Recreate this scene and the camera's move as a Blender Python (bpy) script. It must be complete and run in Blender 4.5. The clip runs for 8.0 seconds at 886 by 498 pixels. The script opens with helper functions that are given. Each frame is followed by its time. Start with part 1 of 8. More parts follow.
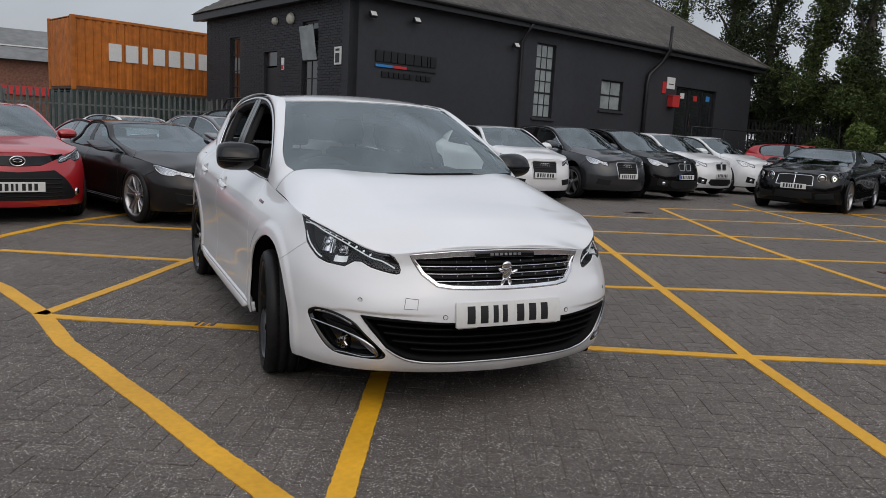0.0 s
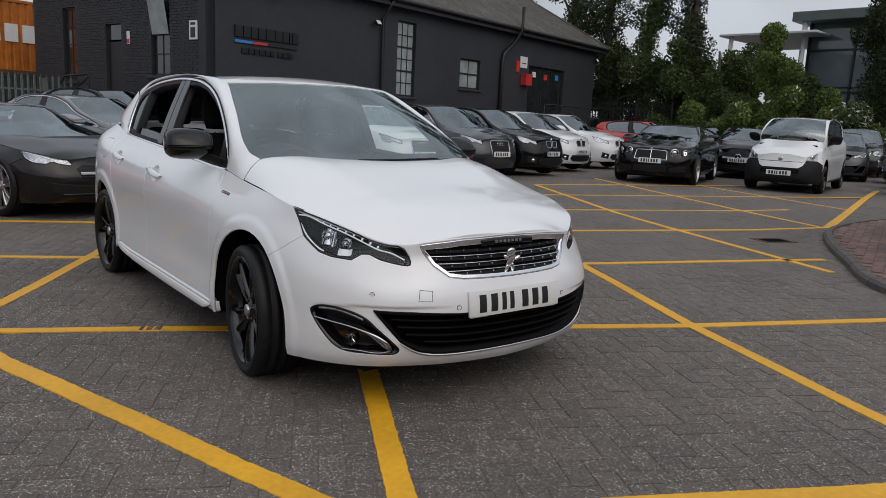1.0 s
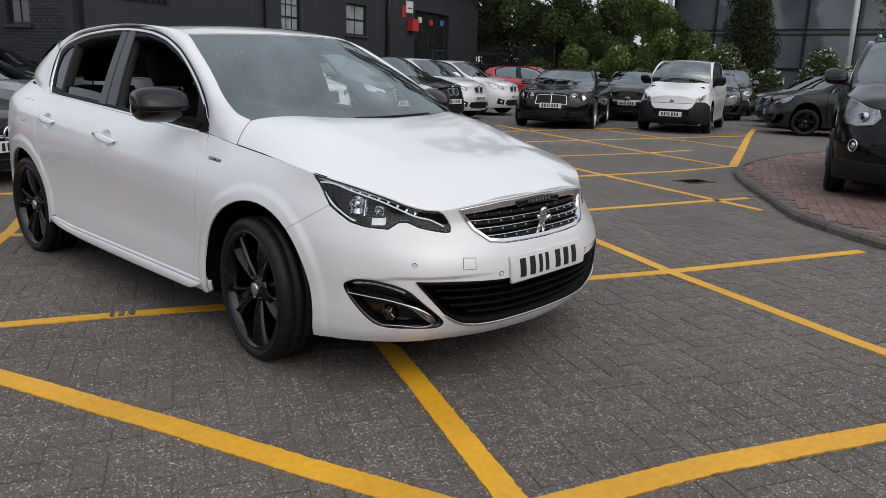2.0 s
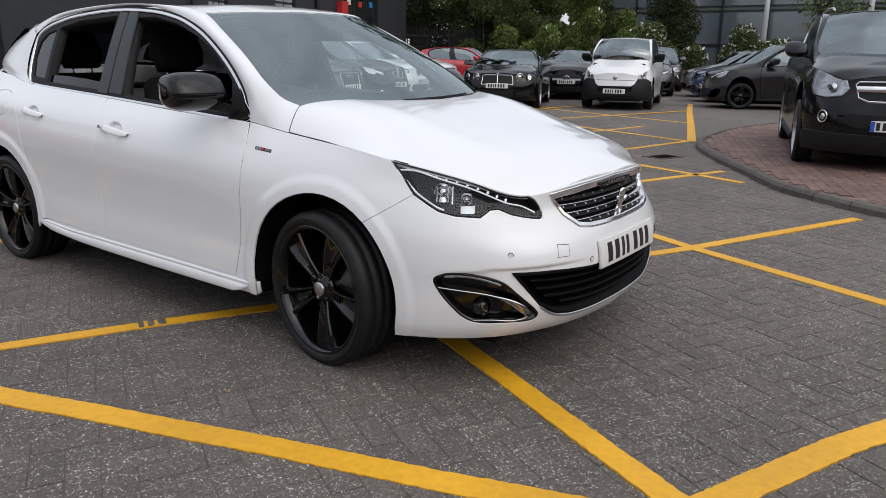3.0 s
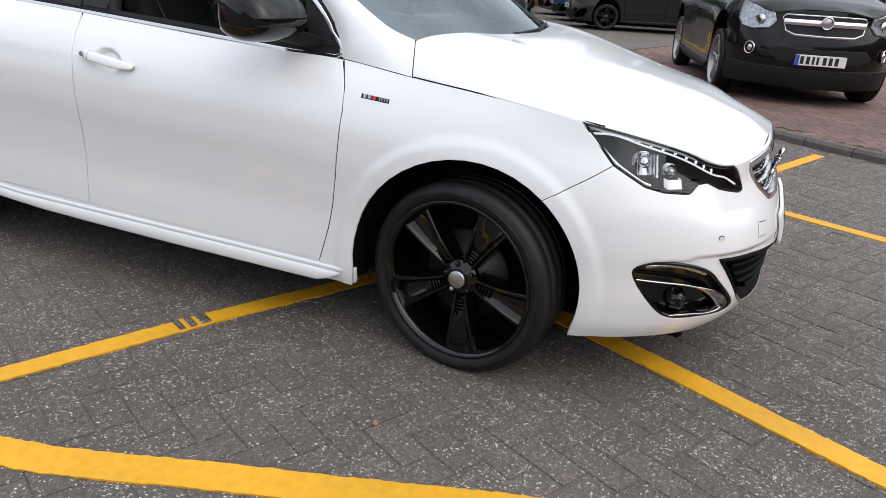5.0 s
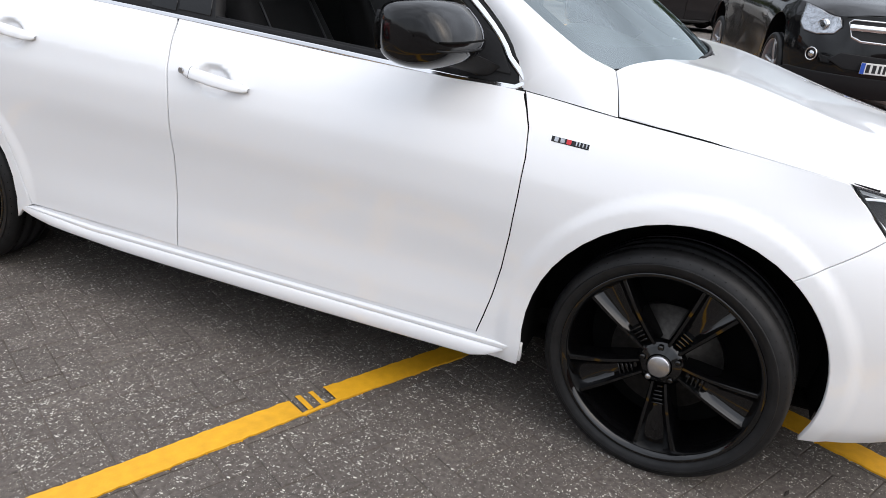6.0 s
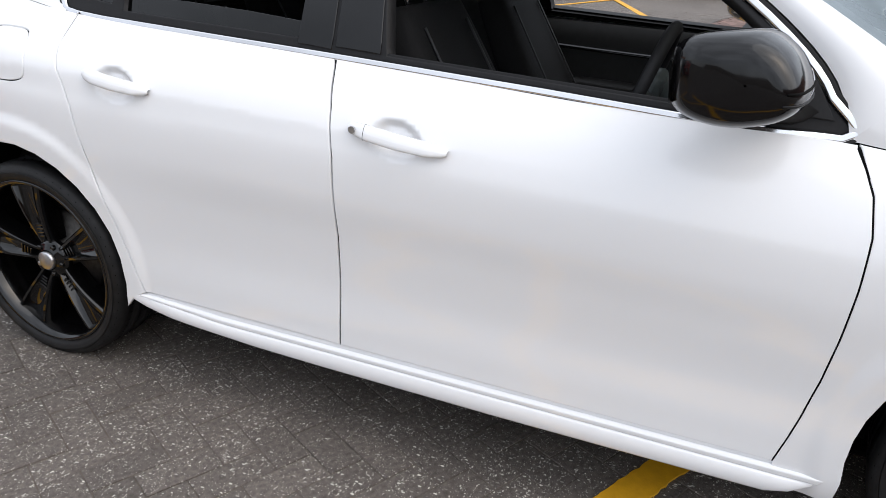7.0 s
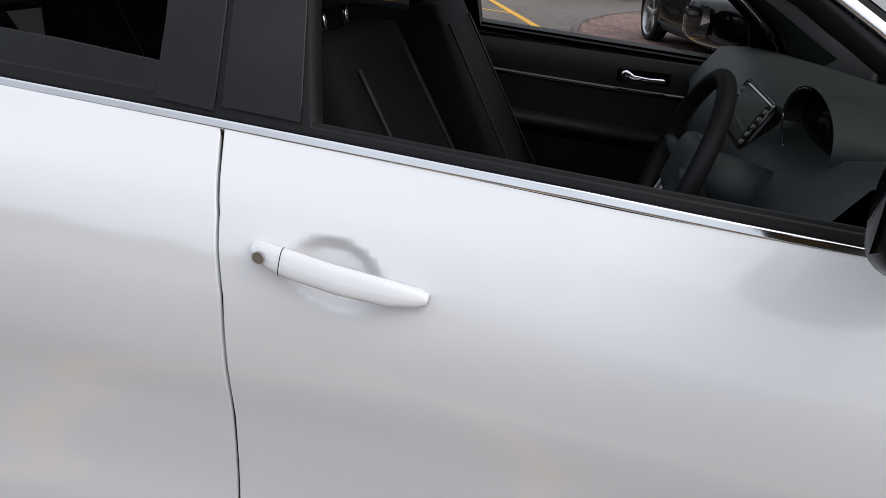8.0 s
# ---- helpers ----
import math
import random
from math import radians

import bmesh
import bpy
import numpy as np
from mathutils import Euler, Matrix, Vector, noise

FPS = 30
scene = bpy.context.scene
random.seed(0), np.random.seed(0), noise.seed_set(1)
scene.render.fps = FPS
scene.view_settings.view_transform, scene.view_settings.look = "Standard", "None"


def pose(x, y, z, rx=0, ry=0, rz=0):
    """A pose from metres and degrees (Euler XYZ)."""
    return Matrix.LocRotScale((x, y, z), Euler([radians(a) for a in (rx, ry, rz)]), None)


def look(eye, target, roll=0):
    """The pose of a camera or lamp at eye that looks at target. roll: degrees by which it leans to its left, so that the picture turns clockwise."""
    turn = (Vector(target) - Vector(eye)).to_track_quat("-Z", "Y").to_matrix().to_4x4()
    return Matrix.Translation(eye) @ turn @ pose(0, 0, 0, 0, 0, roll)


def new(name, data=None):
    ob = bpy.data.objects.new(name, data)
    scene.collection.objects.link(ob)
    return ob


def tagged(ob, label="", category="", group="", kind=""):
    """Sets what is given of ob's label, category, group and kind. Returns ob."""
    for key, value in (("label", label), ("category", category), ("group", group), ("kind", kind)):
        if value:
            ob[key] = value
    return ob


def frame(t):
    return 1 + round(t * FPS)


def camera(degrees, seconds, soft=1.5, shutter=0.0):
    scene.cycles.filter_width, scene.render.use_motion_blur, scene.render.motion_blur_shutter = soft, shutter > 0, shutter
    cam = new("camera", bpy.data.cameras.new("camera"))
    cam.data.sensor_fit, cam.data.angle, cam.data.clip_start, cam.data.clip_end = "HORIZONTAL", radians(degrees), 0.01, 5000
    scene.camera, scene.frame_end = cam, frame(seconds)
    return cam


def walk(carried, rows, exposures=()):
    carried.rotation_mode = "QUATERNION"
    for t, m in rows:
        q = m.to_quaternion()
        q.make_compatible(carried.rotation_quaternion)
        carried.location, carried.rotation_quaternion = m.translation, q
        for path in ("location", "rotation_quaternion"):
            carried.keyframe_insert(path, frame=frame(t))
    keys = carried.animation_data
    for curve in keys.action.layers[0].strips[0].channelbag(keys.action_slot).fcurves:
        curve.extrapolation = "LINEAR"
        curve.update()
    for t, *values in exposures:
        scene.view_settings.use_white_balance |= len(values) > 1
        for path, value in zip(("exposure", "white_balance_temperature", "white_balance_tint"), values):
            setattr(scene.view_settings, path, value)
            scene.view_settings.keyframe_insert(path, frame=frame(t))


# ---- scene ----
cam = camera(62.4, 8.0, 0.8)
PATH = [
    (0, (-1.685, -5.025, 1.274), (-0.817, -3.251, 0.961), 3.1),
    (0.5, (-1.958, -4.806, 1.27), (-0.942, -3.107, 0.985), 4.6),
    (1, (-2.248, -4.588, 1.275), (-1.03, -3.04, 0.924), 2.8),
    (1.5, (-2.437, -4.319, 1.275), (-1.133, -2.878, 0.803), 2.3),
    (1.7, (-2.503, -4.182, 1.28), (-1.133, -2.802, 0.808), 2.2),
    (3, (-2.852, -3.377, 1.238), (-1.29, -2.238, 0.725), 0.6),
    (3.5, (-2.938, -3.046, 1.231), (-1.278, -2.042, 0.743), 0.8),
    (4, (-2.966, -2.752, 1.241), (-1.278, -1.847, 0.665), 1.5),
    (4.2, (-2.94, -2.629, 1.231), (-1.255, -1.746, 0.615), 1.5),
    (5.3, (-2.846, -1.833, 1.255), (-1.096, -1.205, 0.518), 3.6),
    (5.5, (-2.783, -1.697, 1.25), (-1.032, -1.079, 0.505), 2.7),
    (6, (-2.645, -1.328, 1.265), (-0.905, -0.684, 0.517), 5.5),
    (6.5, (-2.556, -0.921, 1.296), (-0.824, -0.322, 0.494), 3.2),
    (7, (-2.312, -0.597, 1.295), (-0.609, 0.081, 0.496), 2.0),
    (7.5, (-2.035, -0.32, 1.288), (-0.272, 0.204, 0.502), 3.5),
    (8, (-1.703, -0.183, 1.294), (0.101, 0.128, 0.488), 5.1),
]
walk(cam, [(t, look(eye, target, roll)) for t, eye, target, roll in PATH],
     [(0, -0.02), (1, -0.04), (1.5, 0.06), (3, 0.39), (4, 0.56), (5.5, 0.88), (6.5, 1.03), (7, 0.96), (7.5, 0.8), (8, 0.56)])

# ---- light ----
world = bpy.data.worlds.new("sky")
scene.world = world
world.use_nodes = True
_n = world.node_tree.nodes
_sky = _n.new("ShaderNodeTexSky")
_sky.sky_type, _sky.sun_disc = "NISHITA", False
_sky.sun_elevation, _sky.sun_rotation = radians(48), radians(188)
_sky.air_density, _sky.dust_density, _sky.ozone_density = 1.0, 4.0, 1.0
_soft = _n.new("ShaderNodeMixRGB")
_soft.inputs[0].default_value = 0.72
_soft.inputs[2].default_value = (5.72, 5.95, 6.38, 1)
world.node_tree.links.new(_sky.outputs[0], _soft.inputs[1])
# an overcast sky is brighter overhead than at the horizon
_way, _up, _grade, _tone = (_n.new("ShaderNode" + k) for k in ("TexCoord", "SeparateXYZ", "MapRange", "VectorMath"))
_tone.operation = "SCALE"
_grade.inputs[1].default_value, _grade.inputs[2].default_value = 0.0, 1.0
_grade.inputs[3].default_value, _grade.inputs[4].default_value = 0.8, 1.36
_cloud, _mass = _n.new("ShaderNodeTexNoise"), _n.new("ShaderNodeMapRange")
_cloud.inputs["Scale"].default_value, _cloud.inputs["Detail"].default_value, _cloud.inputs["Distortion"].default_value = 2.6, 5.0, 0.4
_mass.inputs[1].default_value, _mass.inputs[2].default_value, _mass.inputs[3].default_value, _mass.inputs[4].default_value = 0.36, 0.64, 0.78, 1.2
_both = _n.new("ShaderNodeMath")
_both.operation = "MULTIPLY"
for _a, _b in ((_way.outputs["Generated"], _cloud.inputs["Vector"]), (_cloud.outputs[0], _mass.inputs[0]), (_mass.outputs[0], _both.inputs[0]), (_grade.outputs[0], _both.inputs[1])):
    world.node_tree.links.new(_a, _b)
for _a, _b in ((_way.outputs["Generated"], _up.inputs[0]), (_up.outputs[2], _grade.inputs[0]), (_soft.outputs[0], _tone.inputs[0]), (_both.outputs[0], _tone.inputs["Scale"]), (_tone.outputs[0], _n["Background"].inputs[0])):
    world.node_tree.links.new(_a, _b)
_n["Background"].inputs[1].default_value = 0.124
sun = new("sun", bpy.data.lights.new("sun", "SUN"))
sun.data.energy, sun.data.angle, sun.data.color = 0.5, radians(80), (1, 0.97, 0.92)
sun.matrix_world = look((0, 0, 30), (4, 26, 0))
scene.view_settings.exposure = 0.0


# ---- materials ----
def material(name, colour, rough=0.5, metal=0.0, coat=0.0, spec=0.5, var=0.0, scale=8.0, bump=0.0, bscale=60.0, var2=0.0, scale2=1.2, island=0.0, each=0.0, dist=0.004, tint=None):
    """A procedural surface: a colour that varies at two scales, with a fine relief and uneven gloss."""
    m = bpy.data.materials.new(name)
    m.use_nodes = True
    t, b = m.node_tree, m.node_tree.nodes["Principled BSDF"]
    b.inputs["Base Color"].default_value = (*colour, 1)
    b.inputs["Roughness"].default_value, b.inputs["Metallic"].default_value = rough, metal
    b.inputs["Coat Weight"].default_value, b.inputs["Coat Roughness"].default_value = coat, 0.03
    b.inputs["Specular IOR Level"].default_value = spec
    geo = t.nodes.new("ShaderNodeNewGeometry")
    col = None

    def noisy(sc, detail, low, high, before):
        tex = t.nodes.new("ShaderNodeTexNoise")
        tex.inputs["Scale"].default_value, tex.inputs["Detail"].default_value = sc, detail
        t.links.new(geo.outputs["Position"], tex.inputs["Vector"])
        ramp = t.nodes.new("ShaderNodeMapRange")
        ramp.inputs[1].default_value, ramp.inputs[2].default_value = 0.3, 0.7
        ramp.inputs[3].default_value, ramp.inputs[4].default_value = low, high
        t.links.new(tex.outputs[0], ramp.inputs[0])
        return scaled(ramp.outputs[0], before)

    def scaled(factor, before):
        mul = t.nodes.new("ShaderNodeVectorMath")
        mul.operation = "SCALE"
        if before is None:
            mul.inputs[0].default_value = colour
        else:
            t.links.new(before, mul.inputs[0])
        t.links.new(factor, mul.inputs["Scale"])
        return mul.outputs[0]
    if var:
        col = noisy(scale, 6, 1 - var, 1 + var, col)
    if var2:
        col = noisy(scale2, 3, 1 - var2, 1 + var2, col)
    for amount, kind in ((island, 0), (each, 1)):
        if amount:
            src = geo.outputs["Random Per Island"] if kind == 0 else t.nodes.new("ShaderNodeObjectInfo").outputs["Random"]
            r = t.nodes.new("ShaderNodeMapRange")
            r.inputs[3].default_value, r.inputs[4].default_value = 1 - amount, 1 + amount
            t.links.new(src, r.inputs[0])
            col = scaled(r.outputs[0], col)
    if col is not None:
        t.links.new(col, b.inputs["Base Color"])
    if bump:
        tex = t.nodes.new("ShaderNodeTexNoise")
        tex.inputs["Scale"].default_value, tex.inputs["Detail"].default_value = bscale, 5
        t.links.new(geo.outputs["Position"], tex.inputs["Vector"])
        bm_ = t.nodes.new("ShaderNodeBump")
        bm_.inputs["Strength"].default_value, bm_.inputs["Distance"].default_value = bump, dist
        t.links.new(tex.outputs[0], bm_.inputs["Height"])
        t.links.new(bm_.outputs[0], b.inputs["Normal"])
    return m


def glass(name, colour=(0.85, 0.92, 0.9), rough=0.0, ior=1.45, sheen=(1, 1, 1)):
    """Clear or tinted glass that lets light and sight pass, with a mirror on top by the angle."""
    m = bpy.data.materials.new(name)
    m.use_nodes = True
    t = m.node_tree
    t.nodes.clear()
    out, mix, see, gloss, fres = (t.nodes.new("ShaderNode" + k) for k in ("OutputMaterial", "MixShader", "BsdfTransparent", "BsdfGlossy", "Fresnel"))
    see.inputs[0].default_value = (*colour, 1)
    gloss.inputs["Roughness"].default_value = rough
    gloss.inputs[0].default_value = (*sheen, 1)
    fres.inputs[0].default_value = ior
    for a, b in ((fres.outputs[0], mix.inputs[0]), (see.outputs[0], mix.inputs[1]), (gloss.outputs[0], mix.inputs[2]), (mix.outputs[0], out.inputs[0])):
        t.links.new(a, b)
    return m


def emitter(name, colour, power):
    m = bpy.data.materials.new(name)
    m.use_nodes = True
    b = m.node_tree.nodes["Principled BSDF"]
    b.inputs["Base Color"].default_value = (*colour, 1)
    b.inputs["Emission Color"].default_value = (*colour, 1)
    b.inputs["Emission Strength"].default_value = power
    return m


WHITE = material("pearl_white_paint", (0.782, 0.788, 0.8), 0.35, 0, 1.0, var2=0.012, scale2=2.0)
WHITE.node_tree.nodes["Principled BSDF"].inputs["Coat Roughness"].default_value = 0.06
BLACKGLOSS = material("gloss_black_plastic", (0.003, 0.003, 0.0035), 0.1, 0, 0.0, spec=0.4, var=0.2, scale=40)
BLACK = material("matt_black_plastic", (0.008, 0.008, 0.009), 0.6, spec=0.3, var=0.2, scale=120, bump=0.2, bscale=900, dist=0.0004)
# near-black for inner parts; also puts the shade of gaps and recesses into colour
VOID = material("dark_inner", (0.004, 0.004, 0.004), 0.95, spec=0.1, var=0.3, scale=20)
INTAKEBLACK = material("black_intake_plastic", (0.0022, 0.0022, 0.0024), 0.6, spec=0.12, var=0.2, scale=90)
RUBBER = material("tyre_rubber", (0.0105, 0.0105, 0.011), 0.52, spec=0.25, var=0.3, scale=30, bump=0.25, bscale=300, dist=0.001)
CHROME = material("chrome", (0.72, 0.72, 0.73), 0.08, 1.0, var=0.04, scale=12)
SATIN = material("satin_metal", (0.5, 0.5, 0.51), 0.32, 1.0, var=0.1, scale=60)
RIMBLACK = material("gloss_black_rim", (0.0022, 0.0022, 0.0024), 0.07, 0, 0.0, spec=0.5, var=0.2, scale=30)
RIMSILVER = material("silver_rim", (0.4, 0.4, 0.41), 0.3, 0.9, var=0.1, scale=30)
DISC = material("brake_disc", (0.06, 0.056, 0.052), 0.45, 0.9, var=0.25, scale=70)
SCREEN = glass("windscreen_glass", (0.72, 0.82, 0.8), ior=2.7, sheen=(0.88, 0.98, 1.0))
TINT = glass("privacy_glass", (0.06, 0.065, 0.066))
DARKGLASS = glass("car_glass", (0.35, 0.4, 0.4), ior=2.7, sheen=(0.88, 0.97, 1.0))
LAMPGREY = material("bright_lamp_inner", (0.42, 0.43, 0.45), 0.22, 0.8, var=0.35, scale=35)
LENS = glass("lamp_lens", (0.94, 0.95, 0.96))
LAMPIN = material("lamp_bezel", (0.007, 0.007, 0.008), 0.55, 0, 0.0, spec=0.25, var=0.2, scale=50)
REFLECT = material("lamp_reflector", (0.62, 0.63, 0.65), 0.1, 1.0, var=0.1, scale=60)
# glow of the light guides, also painted on a reflector block and chrome line
LAMPGLOW = emitter("white_lamp_glow", (0.8, 0.82, 0.85), 0.35)
DRL = emitter("running_light", (0.9, 0.93, 1.0), 0.5)
BRIGHT = material("bright_chrome", (0.78, 0.78, 0.79), 0.14, 0.95, var=0.06, scale=20)
BLADE = material("dark_chrome", (0.4, 0.4, 0.41), 0.16, 1.0, var=0.1, scale=20)
LED = emitter("lit_headlamp", (1.0, 0.95, 0.85), 3.0)
PLATEW = material("white_plate", (0.72, 0.72, 0.7), 0.35, var=0.03, scale=40)
PLATEB = material("plate_characters", (0.012, 0.012, 0.014), 0.5, var=0.1, scale=50)
BLUE = material("plate_band_blue", (0.02, 0.08, 0.42), 0.4, var=0.05, scale=50)
CLOTH = material("black_seat_cloth", (0.0045, 0.0045, 0.005), 0.85, spec=0.3, var=0.25, scale=150, bump=0.4, bscale=1500, dist=0.0006)
SEAM = material("grey_seat_piping", (0.022, 0.022, 0.024), 0.6, var=0.1, scale=60)
DOORCARD = material("black_door_card", (0.011, 0.0115, 0.012), 0.6, spec=0.3, var=0.15, scale=40, bump=0.2, bscale=900, dist=0.0004)
DASH = material("soft_dash_plastic", (0.04, 0.049, 0.05), 0.62, var=0.15, scale=30, bump=0.25, bscale=1200, dist=0.0005)
def cubic(ts, vs):
    """A smooth curve (natural cubic spline) through values at increasing parameters."""
    ts, vs = np.array(ts, float), np.array(vs, float)
    if vs.ndim == 1:
        vs = vs[:, None]
    n, h = len(ts), np.diff(ts)
    a, b = np.zeros((n, n)), np.zeros((n, vs.shape[1]))
    a[0, 0] = a[-1, -1] = 1
    for i in range(1, n - 1):
        a[i, i - 1:i + 2] = h[i - 1], 2 * (h[i - 1] + h[i]), h[i]
        b[i] = 6 * ((vs[i + 1] - vs[i]) / h[i] - (vs[i] - vs[i - 1]) / h[i - 1])
    m = np.linalg.solve(a, b)

    def at(t):
        t = np.clip(np.asarray(t, float), ts[0], ts[-1])
        i = np.clip(np.searchsorted(ts, t, side="right") - 1, 0, n - 2)
        k = h[i][..., None]
        p, q = (ts[i + 1] - t)[..., None], (t - ts[i])[..., None]
        r = (m[i] * p ** 3 + m[i + 1] * q ** 3) / (6 * k) + (vs[i] / k - m[i] * k / 6) * p + (vs[i + 1] / k - m[i + 1] * k / 6) * q
        return r[..., 0] if r.shape[-1] == 1 else r
    return at


def chord(points):
    """The running length along a line of points."""
    p = np.array(points, float)
    return np.concatenate([[0], np.cumsum(np.linalg.norm(np.diff(p, axis=0), axis=1))])


def mono(ts, vs):
    """A curve through values that never overshoots them."""
    ts, vs = np.array(ts, float), np.array(vs, float)
    h = np.diff(ts)
    d = np.diff(vs) / h
    m = np.zeros(len(ts))
    for i in range(1, len(ts) - 1):
        if d[i - 1] * d[i] > 0:
            w, u = 2 * h[i] + h[i - 1], h[i] + 2 * h[i - 1]
            m[i] = (w + u) / (w / d[i - 1] + u / d[i])
    m[0], m[-1] = d[0], d[-1]

    def at(t):
        t = np.clip(np.asarray(t, float), ts[0], ts[-1])
        i = np.clip(np.searchsorted(ts, t, side="right") - 1, 0, len(h) - 1)
        k, f = h[i], (t - ts[i]) / h[i]
        return ((1 + 2 * f) * (1 - f) ** 2 * vs[i] + f * (1 - f) ** 2 * k * m[i] + f * f * (3 - 2 * f) * vs[i + 1] + f * f * (f - 1) * k * m[i + 1])
    return at


# The plan of a car's flank from the middle of its nose to the middle of its tail, and the edge of its bonnet and waist.
PLAN = [(0, -2.25), (0.2, -2.242), (0.305, -2.227), (0.4, -2.201), (0.484, -2.167), (0.575, -2.115), (0.638, -2.063), (0.7, -1.992), (0.762, -1.9), (0.813, -1.8), (0.85, -1.66), (0.87, -1.48), (0.88, -1.2),
        (0.884, -0.8), (0.886, -0.2), (0.888, 0.4), (0.892, 0.9), (0.892, 1.3), (0.868, 1.6), (0.8, 1.82), (0.65, 1.95), (0.4, 2.02), (0, 2.04)]
WAIST = [(0, -2.155, 0.771), (0.25, -2.145, 0.764), (0.4, -2.105, 0.748), (0.5, -2.045, 0.733), (0.58, -1.985, 0.75), (0.645, -1.925, 0.783), (0.71, -1.8, 0.821), (0.775, -1.62, 0.858),
         (0.782, -1.35, 0.893), (0.776, -1.07, 0.922), (0.766, -0.81, 0.952), (0.757, -0.2, 0.985), (0.752, 0.3, 1.009), (0.75, 0.8, 1.032), (0.735, 1.2, 1.059),
         (0.7, 1.5, 1.1), (0.6, 1.78, 1.13), (0.4, 1.9, 1.14), (0, 1.95, 1.14)]
LOW = 0.17
STEPS = [0, 0.1, 0.2, 0.35, 0.5, 0.65, 0.78, 0.9]
plan_len = chord(PLAN)
plan_at = cubic(plan_len, PLAN)
_s = np.linspace(0, plan_len[-1], 2000)
_p = plan_at(_s)


def s_of_y(y):
    """The place along the plan at which the flank passes y."""
    return np.interp(y, _p[:, 1], _s)


def s_of_x(x):
    """The place along the nose at which it is x from the middle."""
    i = _p[:, 1] < -1.2
    return np.interp(x, _p[i, 0], _s[i])


def plan_normal(s):
    a, b = plan_at(s - 0.004), plan_at(s + 0.004)
    d = b - a
    d = d / np.linalg.norm(d, axis=-1, keepdims=True)
    n = np.stack([d[..., 1], -d[..., 0]], -1)
    return n


_w = np.array(WAIST)
_ws = np.array([_s[np.argmin(np.linalg.norm(_p - q[:2], axis=1))] for q in _w])
_ws[0], _ws[-1] = 0, plan_len[-1]
waist_z = mono(_ws, _w[:, 2])
waist_in = mono(_ws, [np.linalg.norm(plan_at(s) - q[:2]) for s, q in zip(_ws, _w)])
# How far the flank lies inside the plan at each of STEPS: nose, half nose, corner, wheel, doors, rear wheel, tail
FLANK = [(0.09, 0.04, 0.02, 0.012, 0.01, 0.032, 0.06, 0.083), (0.11, 0.05, 0.02, 0.006, 0.0, 0.02, 0.06, 0.09), (0.06, 0.025, 0.012, 0.004, 0.0, 0.012, 0.04, 0.072),
         (0.03, 0.012, 0.006, 0.004, 0.0, 0.006, 0.022, 0.055), (0.03, 0.006, 0.006, 0.014, 0.008, 0.0, 0.014, 0.06), (0.03, 0.006, 0.006, 0.014, 0.01, 0.0, 0.012, 0.055),
         (0.03, 0.012, 0.006, 0.004, 0.0, 0.0, 0.012, 0.05), (0.09, 0.05, 0.02, 0.01, 0.0, 0.02, 0.05, 0.09)]
_fs = np.array([0, s_of_x(0.45), s_of_y(-1.9), s_of_y(-1.3), s_of_y(-0.55), s_of_y(0.5), s_of_y(1.3), plan_len[-1]])
_fk = [mono(_fs, [row[i] for row in FLANK]) for i in range(len(STEPS))]


def flank_in(s, z):
    s, z = np.asarray(s, float), np.asarray(z, float)
    v = np.clip((z - LOW) / (waist_z(s) - LOW), 0, 1)
    ks = np.stack([k(s) for k in _fk] + [waist_in(s)], -1)
    ts = np.array(STEPS + [1.0])
    h = np.diff(ts)
    d = np.diff(ks, axis=-1) / h
    m = np.zeros_like(ks)
    m[..., 1:-1] = (d[..., :-1] * h[1:] + d[..., 1:] * h[:-1]) / (h[1:] + h[:-1])
    m[..., 0], m[..., -1] = d[..., 0], d[..., -1]
    i = np.clip(np.searchsorted(ts, v, side="right") - 1, 0, len(h) - 1)
    pick = lambda a, j: np.take_along_axis(a, j[..., None], -1)[..., 0]
    k, f = h[i], (v - ts[i]) / h[i]
    return ((1 + 2 * f) * (1 - f) ** 2 * pick(ks, i) + f * (1 - f) ** 2 * k * pick(m, i) + f * f * (3 - 2 * f) * pick(ks, i + 1) + f * f * (f - 1) * k * pick(m, i + 1))


def flank(p, out=0.0):
    """Points of the flank from rows of (place along the plan, height). A negative place lies past the middle of the nose."""
    p = np.asarray(p, float)
    s, z = np.abs(p[:, 0]), p[:, 1]
    q = plan_at(s) + plan_normal(s) * (out - flank_in(s, z))[:, None]
    return np.column_stack([q[:, 0] * np.where(p[:, 0] < 0, -1, 1), q[:, 1], z])


